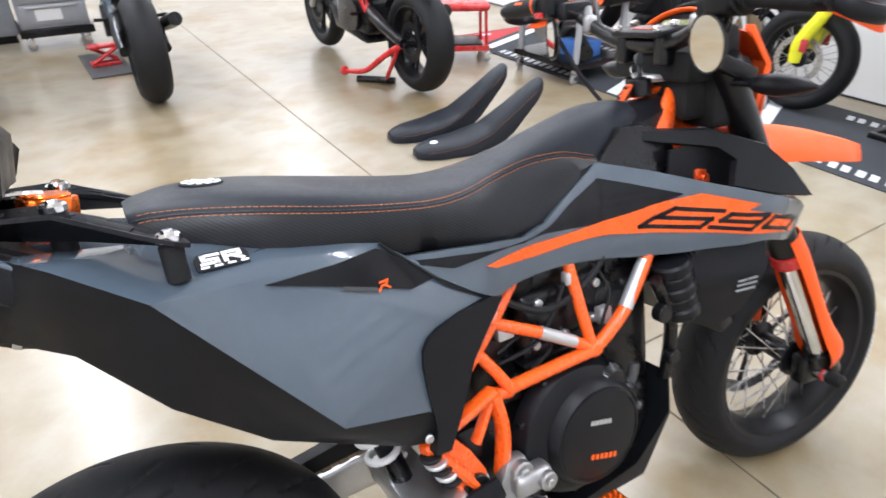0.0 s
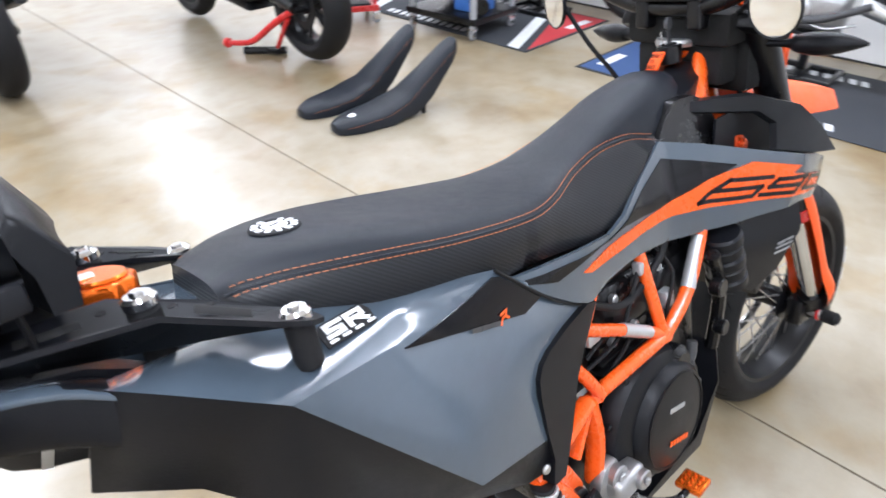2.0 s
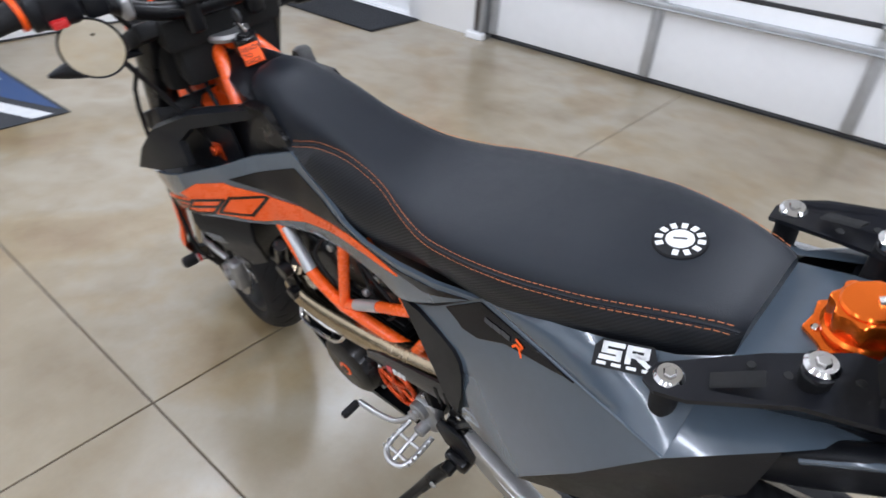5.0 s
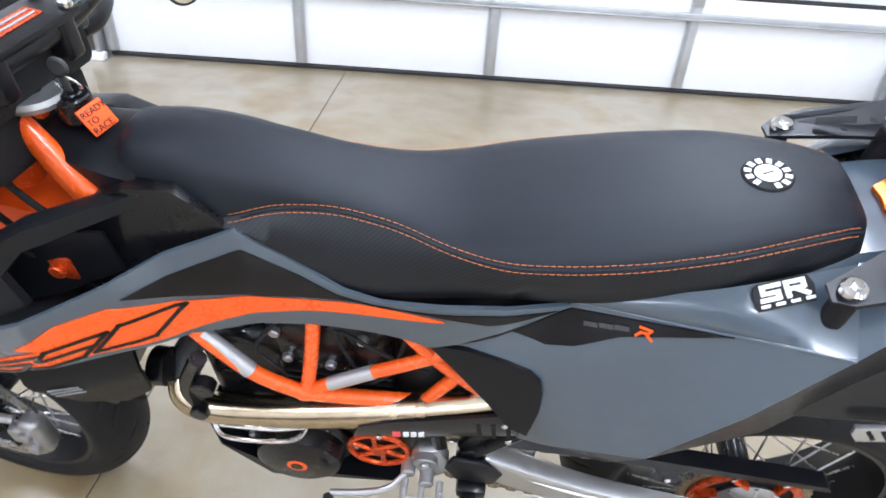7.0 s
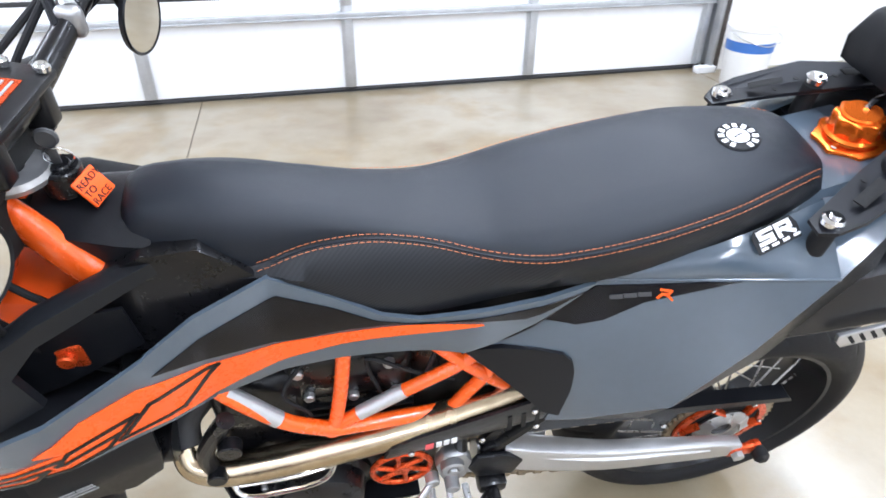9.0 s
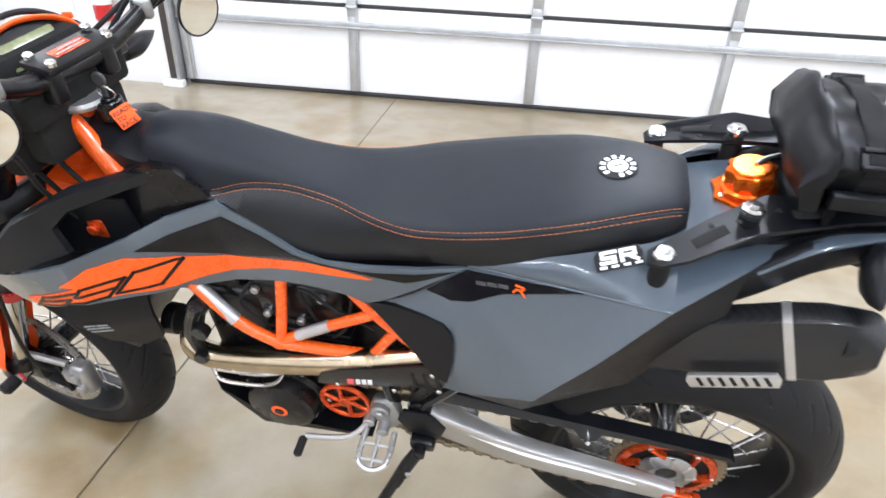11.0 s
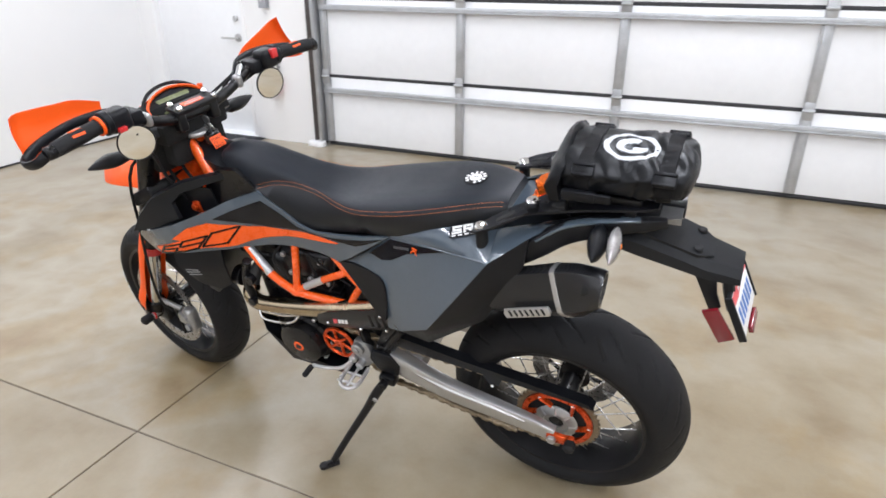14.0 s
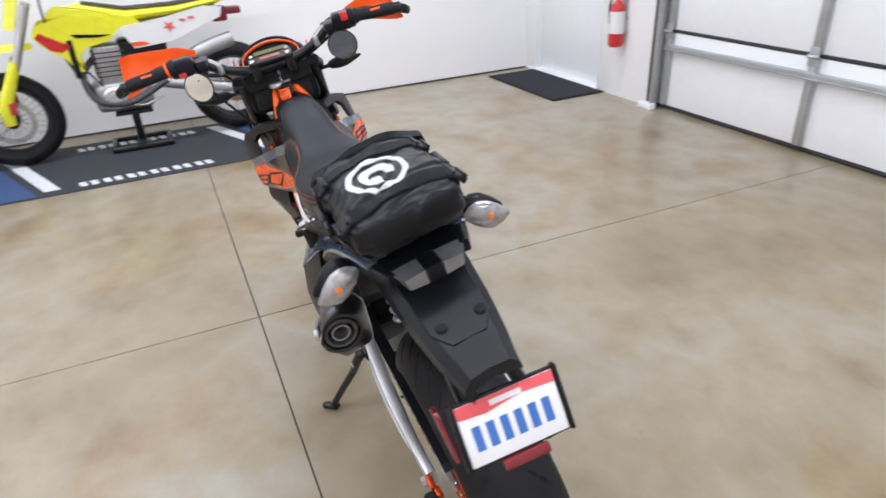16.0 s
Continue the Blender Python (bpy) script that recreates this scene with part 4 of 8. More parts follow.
    k = part("key", join(box(1.0, 1.009, -0.0015, 0.0015, 0.974, 1.0, 0.001), disc((1.004, 0, 1.006), 0.011, 0.006, "y", 20)), "dark_grey", bike, "ignition key with orange tag")
    part("key_ring", tube([(1.0 + 0.013 * math.cos(a), 0.002 + 0.004 * math.sin(a), 0.985 + 0.013 * math.sin(a)) for a in [i * math.pi / 5 for i in range(10)]], 0.0014, 6, 3, True), "chrome", k)
    tg = Matrix.Translation((0.978, 0.010, 0.952)) @ pose(0, 0, 0, 0, 0, -28) @ pose(0, 0, 0, 0, -55, 0) @ pose(0, 0, 0, 0, 0, -90 + 6)
    tg = tg @ Matrix.Scale(0.84, 4)
    tag = part("key_tag", moved(box(-0.019, 0.019, -0.019, 0.019, -0.0025, 0.0025, 0.002), tg), "orange_plastic", k, "square orange rubber key tag with black letters")
    for i, word in enumerate(("READY", "TO", "RACE")):
        cu = bpy.data.curves.new("tag_text", "FONT")
        cu.body, cu.size, cu.extrude, cu.align_x = word, 0.0120, 0.0004, "LEFT"
        tmp = bpy.data.objects.new("tag_text", cu)
        me = bpy.data.meshes.new_from_object(tmp)
        bm = bmesh.new()
        bm.from_mesh(me)
        bpy.data.objects.remove(tmp)
        bpy.data.meshes.remove(me)
        part("tag_text", moved(bm, tg @ Matrix.Translation((-0.017, 0.006 - 0.0115 * i, 0.0029))), "rubber", tag)


def frame_tubes():
    for s in (1, -1):
        segs = {
            "main_tube": [(0.992, 0.056, 0.872), (0.968, 0.060, 0.83), (0.948, 0.064, 0.772), (0.918, 0.098, 0.716), (0.84, 0.114, 0.625), (0.774, 0.110, 0.572)],
            "lower_tube": [(0.774, 0.110, 0.572), (0.70, 0.106, 0.568), (0.61, 0.098, 0.560), (0.575, 0.094, 0.552)],
            "post_tube": [(0.770, 0.109, 0.575), (0.757, 0.100, 0.65), (0.745, 0.082, 0.75)],
            "brace_tube": [(0.770, 0.108, 0.575), (0.69, 0.103, 0.625), (0.60, 0.096, 0.672), (0.56, 0.088, 0.70)],
            "rear_tube": [(0.608, 0.103, 0.562), (0.582, 0.100, 0.605), (0.56, 0.097, 0.638), (0.545, 0.09, 0.67)],
            "seat_tube": [(0.685, 0.070, 0.765), (0.64, 0.082, 0.72), (0.585, 0.096, 0.668), (0.53, 0.096, 0.61), (0.47, 0.09, 0.55)],
        }
        for n, pts in segs.items():
            r = [0.014, 0.013, 0.0112, 0.0112, 0.0112, 0.0112] if n == "main_tube" else 0.0115 if n == "lower_tube" else 0.0098
            t = part(n, tube([(x, s * y, z) for x, y, z in pts], r, 14, 5), "orange", bike, "orange steel trellis frame tube")
            if n == "main_tube":
                part("frame_band", tube([(0.897, s * 0.1035, 0.690), (0.840, s * 0.1140, 0.625)], 0.0119, 14, 1), "silver_film", t, "silver band")
            if n == "brace_tube":
                part("frame_band", tube([(0.735, s * 0.1062, 0.598), (0.672, s * 0.1018, 0.635)], 0.0105, 14, 1), "silver_film", t, "silver band")
        up = [(1.080, 0.016, 0.968, 0.010, 0.018), (1.040, 0.034, 0.924, 0.013, 0.022), (1.000, 0.052, 0.880, 0.0135, 0.022), (0.962, 0.066, 0.836, 0.010, 0.017)]
        part("head_brace", sweep([(x, s * y, z, w, h) for x, y, z, w, h in up], 18, 5, 0.85), "orange", bike, "orange oval brace to the steering head")
        part("weld_node", disc((0.773, s * 0.110, 0.574), 0.016, 0.020, "y", 18, 0.006), "orange", bike)
        part("weld_node", disc((0.606, s * 0.098, 0.560), 0.015, 0.018, "y", 16, 0.005), "orange", bike)
        # open pivot plate of cast bars
        bars = [tube([(x, s * y, z) for x, y, z in p], r, 10, 4, flat=0.7) for p, r in (
            ([(0.450, 0.105, 0.530), (0.51, 0.112, 0.555), (0.572, 0.108, 0.575)], 0.014),
            ([(0.572, 0.108, 0.572), (0.584, 0.106, 0.50), (0.575, 0.102, 0.42)], 0.016),
            ([(0.452, 0.105, 0.530), (0.49, 0.105, 0.48), (0.535, 0.10, 0.41)], 0.016),
            ([(0.566, 0.107, 0.560), (0.535, 0.105, 0.50)], 0.011))]
        bars.append(prism([(0.455, 0.542), (0.49, 0.535), (0.525, 0.49), (0.55, 0.44), (0.53, 0.395), (0.50, 0.42), (0.475, 0.47)], s * 0.090, s * 0.106, "xz", 0.005))
        part("pivot_plate", join(*bars), "orange" if s < 0 else "black_metal", bike, "swingarm pivot plate")
        part("pivot_cap", disc((0.525, s * 0.105, 0.425), 0.022, 0.02), "black_metal", bike)
    for k in range(5):
        part("hose_coil", disc((0.452 + 0.008 * k, -0.118 + 0.003 * k, 0.520 - 0.016 * k), 0.017, 0.007, "z", 16), "silver_film" if k % 2 else "rubber", bike)
    part("steering_head", tube([(1.062, 0, 0.965), (1.13, 0, 0.83)], 0.028, 20, 1), "orange", bike, "orange steering head")


def engine():
    e = part("engine", join(box(0.60, 0.93, -0.085, 0.085, 0.30, 0.46, 0.03, 3), box(0.66, 0.80, -0.07, 0.07, 0.44, 0.60, 0.015), box(0.655, 0.83, -0.075, 0.075, 0.585, 0.69, 0.02, 3), box(0.52, 0.66, -0.07, 0.07, 0.36, 0.50, 0.02)), "black_metal", bike, "black engine")
    part("intake", box(0.54, 0.66, -0.055, 0.055, 0.48, 0.74, 0.02), "black_metal", e)
    part("engine_front", join(box(0.80, 0.935, -0.08, 0.08, 0.44, 0.66, 0.025, 3), box(0.84, 0.99, -0.07, 0.07, 0.62, 0.76, 0.02)), "black_metal", e)
    fins = [box(0.653, 0.812, -0.077, 0.077, 0.46 + 0.018 * i, 0.465 + 0.018 * i, 0.001, 1) for i in range(7)]
    for fb in fins:
        part("fin", fb, "satin_black", e)
    # right cover: a broad housing with a raised round lid
    cv = lathe([(0.0, 0.035), (0.100, 0.034), (0.114, 0.028), (0.121, 0.015), (0.125, 0.0), (0.0, 0.0)], 44)
    part("clutch_housing", moved(cv, Matrix.Translation((0.732, -0.085, 0.437)) @ pose(0, 0, 0, 180, 0, 0)), "black_plastic", e, "black clutch housing")
    lid = lathe([(0.0, 0.028), (0.070, 0.0275), (0.086, 0.025), (0.094, 0.017), (0.098, 0.0), (0.0, 0.0)], 44)
    lidm = Matrix.Translation((0.752, -0.112, 0.430)) @ pose(0, 0, 0, 180, 0, 0)
    part("clutch_cover", moved(lid, lidm), "black_plastic", e, "round black clutch cover")
    part("cover_ring", moved(lathe([(0.080, 0.0258), (0.083, 0.0252), (0.083, 0.0275), (0.080, 0.0280)], 44, True), lidm), "satin_black", e)
    for k in range(5):
        part("cover_bar", moved(box(-0.0035, 0.0035, 0, 0.0012, -0.004, 0.004, 0), Matrix.Translation((0.734 + 0.009 * k, -0.1418, 0.462 - 0.0025 * k)) @ pose(0, 0, 0, 0, 16, 0)), "silver_film", e)
    for k in range(6):
        part("cover_bar", moved(box(-0.003, 0.003, 0, 0.0012, -0.0045, 0.0045, 0), Matrix.Translation((0.730 + 0.0095 * k, -0.1418, 0.398 - 0.003 * k)) @ pose(0, 0, 0, 0, 16, 0)), "orange_film", e)
    part("water_pump", join(disc((0.80, -0.10, 0.50), 0.035, 0.05, "y", 28, 0.010), disc((0.832, -0.10, 0.465), 0.022, 0.05, "y", 20, 0.006)), "black_metal", e)
    part("hose_union", join(tube([(0.83, -0.105, 0.47), (0.852, -0.11, 0.485), (0.862, -0.108, 0.51)], 0.009, 12), disc((0.855, -0.115, 0.435), 0.008, 0.02, "y", 12)), "dark_grey", e, "silver hose union")
    for a in range(10):
        t = a * math.pi / 5 + 0.2
        part("cover_bolt", disc((0.732 + 0.120 * math.cos(t), -0.098, 0.437 + 0.120 * math.sin(t)), 0.006, 0.016, "y", 10), "satin_black", e)
    # left covers
    cl = lathe([(0.0, 0.058), (0.055, 0.057), (0.068, 0.050), (0.074, 0.022), (0.084, 0.014), (0.084, 0.0), (0, 0.0)], 36)
    part("ignition_cover", moved(cl, Matrix.Translation((0.805, 0.080, 0.376))), "black_metal", e, "round black ignition cover")
    part("cover_badge", disc((0.805, 0.1385, 0.376), 0.017, 0.002), "orange_film", e)
    part("cover_badge", disc((0.805, 0.1398, 0.376), 0.010, 0.002), "black_metal", e)
    for a in range(6):
        t = a * math.pi / 3
        part("cover_bolt", disc((0.805 + 0.088 * math.cos(t), 0.088, 0.376 + 0.088 * math.sin(t)), 0.006, 0.02, "y", 10), "alu", e)
    # sprocket cover: an orange ring with bent spokes
    rim_pts = [(0.674 + 0.047 * math.cos(a), 0.110, 0.409 + 0.050 * math.sin(a)) for a in [k * math.pi / 6 for k in range(12)]]
    spk = [tube([(0.674 + 0.012 * math.cos(a), 0.111, 0.409 + 0.012 * math.sin(a)), (0.674 + 0.036 * math.cos(a + 0.35), 0.111, 0.409 + 0.036 * math.sin(a + 0.35)), (0.674 + 0.047 * math.cos(a + 0.3), 0.110, 0.409 + 0.050 * math.sin(a + 0.3))], 0.0042, 8, 3) for a in [k * 1.047 for k in range(6)]]
    scv = part("sprocket_cover", tube(rim_pts, 0.0052, 8, 3, True), "orange_dark", e, "orange sprocket cover with cutouts")
    part("cover_hub", disc((0.674, 0.111, 0.409), 0.014, 0.010, "y", 16), "orange_dark", scv)
    for sp in spk:
        part("cover_spoke", sp, "orange_dark", scv)
    part("drive_sprocket", disc((0.674, 0.10, 0.409), 0.038, 0.012, "y", 24), "black_metal", e)
    # throttle body, boots, hoses, wires above the engine
    part("throttle_body", join(disc((0.60, 0, 0.66), 0.045, 0.12, "x", 24), box(0.56, 0.62, -0.075, 0.075, 0.63, 0.70, 0.01)), "satin_black", e)
    part("cam_cover", join(box(0.67, 0.83, -0.068, 0.068, 0.685, 0.72, 0.012), disc((0.80, -0.045, 0.72), 0.014, 0.05, "z", 14), disc((0.72, 0.03, 0.72), 0.014, 0.05, "z", 14)), "black_metal", e)
    for y in (-0.078, 0.078):
        for x, z in ((0.68, 0.60), (0.74, 0.60), (0.80, 0.61), (0.69, 0.67), (0.81, 0.67)):
            part("head_bolt", disc((x, y, z), 0.008, 0.012, "y", 8), "alu", e)
    part("fuel_rail", tube([(0.62, -0.085, 0.70), (0.70, -0.09, 0.66), (0.79, -0.092, 0.69), (0.83, -0.09, 0.74)], 0.006), "rubber", e)
    for pts in ([(0.60, -0.09, 0.62), (0.66, -0.094, 0.64), (0.70, -0.094, 0.60), (0.66, -0.09, 0.57)], [(0.60, -0.088, 0.60), (0.68, -0.094, 0.62), (0.74, -0.09, 0.70)], [(0.60, 0.086, 0.62), (0.66, 0.09, 0.66), (0.72, 0.088, 0.70), (0.70, 0.085, 0.60)], [(0.63, 0.088, 0.70), (0.65, 0.09, 0.62), (0.68, 0.088, 0.58)], [(0.79, -0.085, 0.72), (0.82, -0.10, 0.66), (0.80, -0.10, 0.60), (0.82, -0.09, 0.54)], [(0.79, 0.085, 0.72), (0.83, 0.10, 0.66), (0.80, 0.10, 0.60), (0.83, 0.09, 0.54)]):
        part("wire", tube(pts, 0.0032, 6), "rubber", e)
    for bx in ((0.735, 0.750, -0.098, -0.082, 0.69, 0.712), (0.60, 0.63, -0.098, -0.082, 0.64, 0.665), (0.80, 0.825, -0.10, -0.082, 0.60, 0.63)):
        part("connector", box(*bx, 0.004), "silver_film", e, "pale connector plug")
    part("starter_motor", disc((0.66, -0.03, 0.52), 0.03, 0.10, "x", 20), "alu_cast", e)
    # skid plate and front mounts
    sk = facets([(0.945, -0.11, 0.460), (0.945, 0.11, 0.460), (0.935, 0.12, 0.385), (0.865, 0.12, 0.285), (0.64, 0.10, 0.262), (0.64, -0.10, 0.262), (0.865, -0.12, 0.285), (0.935, -0.12, 0.385), (0.85, 0.122, 0.315), (0.85, -0.122, 0.315)], [(0, 7, 2, 1), (7, 6, 3, 2), (6, 5, 4, 3), (2, 3, 8), (3, 4, 8), (7, 9, 6), (6, 9, 5)], 0.006)
    thicken(sk, lambda v: Vector((-0.003, 0, 0.003)))
    part("skid_plate", sk, "black_plastic", bike, "black skid plate")
    for s in (1, -1):
        part("engine_mount", join(tube([(0.90, s * 0.125, 0.66), (0.945, s * 0.115, 0.56), (0.945, s * 0.10, 0.45)], 0.012, 10), disc((0.905, s * 0.132, 0.60), 0.016, 0.02, "y", 18), disc((0.94, s * 0.12, 0.50), 0.014, 0.02, "y", 18)), "black_metal", bike, "black engine mount stay")
    # radiators and the black side covers in front
    part("radiator", moved(box(-0.018, 0.018, -0.13, 0.13, -0.13, 0.13, 0.006), Matrix.Translation((1.03, 0, 0.63)) @ pose(0, 0, 0, 0, -22, 0)), "satin_black", bike)
    for s in (1, -1):
        sc = skin([(0.985, 0.70), (1.06, 0.715), (1.12, 0.70), (1.115, 0.64), (1.085, 0.555), (1.04, 0.525), (1.0, 0.55), (0.985, 0.62)], lambda x, z: 0.135 + 0.35 * (x - 0.98) - 0.25 * abs(z - 0.63), s, 0, 0.006)
        rc = part("radiator_cover", sc, "black_plastic", bike, "black radiator side cover")
        lg = strokes([((1.062, 0.618), (1.074, 0.619)), ((1.080, 0.620), (1.092, 0.621)), ((1.062, 0.609), (1.076, 0.610)), ((1.081, 0.610), (1.093, 0.611)), ((1.062, 0.598), (1.092, 0.600))], 0.0042, 0, 0.001)
        for v in lg.verts:
            v.co.y = s * (0.1375 + 0.35 * (v.co.x - 0.98) - 0.25 * abs(v.co.z - 0.63) + v.co.y)
        part("cover_print", lg, "grey_print", rc)
    can = [disc((0, 0, 0.022 * k), 0.034 - 0.002 * (k % 2), 0.0225, "z", 24, 0.004) for k in range(5)]
    part("coolant_canister", moved(join(*can), Matrix.Translation((0.965, -0.118, 0.585)) @ pose(0, 0, 0, 0, -14, 0)), "black_plastic", bike, "ribbed black canister")
    part("horn", disc((1.0, 0.08, 0.55), 0.03, 0.025, "x", 20), "black_metal", bike)


def exhaust():
    hd = part("exhaust_header", tube([(0.982, 0.070, 0.508), (0.975, 0.090, 0.490), (0.942, 0.103, 0.484), (0.88, 0.108, 0.490), (0.76, 0.110, 0.516), (0.62, 0.108, 0.552), (0.50, 0.100, 0.590), (0.44, 0.085, 0.615), (0.36, 0.080, 0.66)], 0.0245, 18, 6), "header", bike, "heat-tinted steel exhaust header")
    # same steel pipe, its dark grey paints the shade behind frame and mounts
    part("header_riser", tube([(0.83, 0.0, 0.62), (0.90, 0.01, 0.615), (0.945, 0.025, 0.575), (0.98, 0.045, 0.538), (0.982, 0.070, 0.508)], 0.0205, 16, 5), "dark_grey", hd, "front bend of the header, coloured dark for shade")
    part("header_rail", join(tube([(0.925, 0.122, 0.478), (0.905, 0.138, 0.458), (0.83, 0.141, 0.466), (0.79, 0.138, 0.480), (0.775, 0.126, 0.500)], 0.004, 8), tube([(0.915, 0.126, 0.470), (0.83, 0.131, 0.484), (0.77, 0.128, 0.502)], 0.003, 8)), "chrome", hd, "thin metal guard rail")
    sh = skin([(0.695, 0.535), (0.66, 0.553), (0.56, 0.585), (0.475, 0.612), (0.462, 0.60), (0.462, 0.545), (0.49, 0.525), (0.60, 0.497), (0.685, 0.488), (0.705, 0.50)], lambda x, z: 0.137 - 6 * (z - 0.556 - 0.25 * (0.58 - x)) ** 2, 1, 0, 0.005, 0.015)
    hs = part("heat_shield", sh, "carbon", bike, "carbon fibre exhaust heat shield")
    for i in range(3):
        # near-black strips paint the shaded openings, the shield itself is not cut
        part("shield_slot", prism([(0.528 - 0.02 * i, 0.582 + 0.004 * i), (0.522 - 0.02 * i, 0.584 + 0.004 * i), (0.517 - 0.02 * i, 0.545 + 0.004 * i), (0.523 - 0.02 * i, 0.543 + 0.004 * i)], 0.132, 0.1375), "shade_black", hs)
    part("shield_print", prism([(0.645, 0.534), (0.633, 0.537), (0.633, 0.523), (0.645, 0.520)], 0.1365, 0.1382), "red_print", hs)
    part("shield_print", join(*[prism([(0.629 - 0.011 * i, 0.537 + 0.0025 * i), (0.621 - 0.011 * i, 0.539 + 0.0025 * i), (0.621 - 0.011 * i, 0.526 + 0.0025 * i), (0.629 - 0.011 * i, 0.524 + 0.0025 * i)], 0.1365, 0.1382) for i in range(3)]), "white", hs)
    for x, z in ((0.665, 0.515), (0.56, 0.525), (0.49, 0.59), (0.48, 0.545)):
        part("shield_bolt", disc((x, 0.138, z), 0.005, 0.006, "y", 10), "chrome", hs)
    # silencer: six-sided tapered can along its own axis
    a, b = Vector((0.27, 0.114, 0.720)), Vector((-0.058, 0.156, 0.847))
    ax = (b - a).normalized()
    hexa = ((0.015, 0.053), (0.043, -0.024), (0.015, -0.056), (-0.036, -0.047), (-0.046, 0.020), (-0.020, 0.051))

    def ring(u, k, soft=0.26, rnd=0.0, R=0.04):
        c, out = a.lerp(b, u), []
        for i in range(6):
            p, q, r = (Vector(hexa[(i + d) % 6]) for d in (-1, 0, 1))
            for w in (q.lerp(p, soft), q.lerp(p, soft * 0.33) * 0.5 + q.lerp(r, soft * 0.33) * 0.5, q.lerp(r, soft)):
                # the section stands square to the axis in x
                flat = (w * k).lerp(w.normalized() * R, rnd)
                v = Vector((0, flat.x, flat.y))
                out.append(c + v - Vector((1, 0, 0)) * (v.dot(ax) / ax.x) * min(1.0, max(0.0, (1.0 - u) / 0.2)) - Vector((1, 0, 0)) * (0.07 * v.z * max(0.0, (u - 0.8) / 0.2)))
        return out
    can = part("silencer", rings([ring(-0.05, 0.5), ring(0.1, 0.72), ring(0.35, 0.87), ring(0.6, 0.95), ring(0.745, 1.0)]), "carbon", bike, "dark carbon exhaust silencer", smooth=30)
    part("strap", rings([ring(0.745, 1.0), ring(0.747, 1.022), ring(0.775, 1.022), ring(0.777, 1.0)]), "alu", can, "bright metal strap", smooth=30)
    cap = rings([ring(0.774, 1.0), ring(0.86, 0.99, 0.18), ring(0.93, 0.92, 0.24, 0.35, 0.044), ring(0.985, 0.84, 0.28, 0.7, 0.0395), ring(1.0, 0.78, 0.30, 0.9, 0.0365), ring(1.0, 0.70, 0.34, 1.0, 0.0315), ring(0.97, 0.6, 0.36, 1.0, 0.0285)], caps=False)
    part("end_cap", cap, "carbon", can, "carbon end cap", smooth=30)
    turn = Matrix.Translation(b + Vector((0.004, 0, -0.002))) @ Vector((-1, 0.0, -0.07)).to_track_quat("Y", "Z").to_matrix().to_4x4()
    part("outlet", moved(lathe([(0.0255, -0.012), (0.0275, 0.0), (0.0255, 0.003), (0.022, 0.001), (0.0205, -0.03)], 28), turn), "dark_grey", can)
    # near-black lining paints the shade inside the outlet
    part("baffle", moved(lathe([(0, -0.032), (0.027, -0.032), (0.028, -0.008), (0.026, -0.008), (0.021, -0.030), (0, -0.030)], 24), turn), "shade_black", can)
    part("inner_pipe", moved(lathe([(0.013, 0.0), (0.015, 0.0), (0.015, -0.028), (0.013, -0.028)], 24, True), turn), "alu_cast", can)
    # badge on the lower flank, plain bars instead of lettering
    e0, e1 = Vector((0.138, 0.187, 0.754)), Vector((0.027, 0.2005, 0.805))
    bx = (e1 - e0).normalized()
    by = (Vector((0, 0.96, 0.28)) - bx * bx.dot(Vector((0, 0.96, 0.28)))).normalized()
    place = Matrix.Translation((e0 + e1) / 2) @ Matrix((bx, by, bx.cross(by))).transposed().to_4x4()
    pl = prism([(-0.056, 0), (-0.052, 0.010), (0.052, 0.010), (0.056, 0), (0.052, -0.010), (-0.052, -0.010)], -0.006, 0.001, "xz", 0.0008)
    bd = part("badge_plate", moved(pl, place), "alu", can, "small silver badge plate")
    for i in range(7):
        part("badge_bar", moved(strokes([((-0.040 + 0.0132 * i, -0.0045), (-0.037 + 0.0132 * i, 0.0045))], 0.0048, 0.001, 0.0017), place), "rubber", bd)


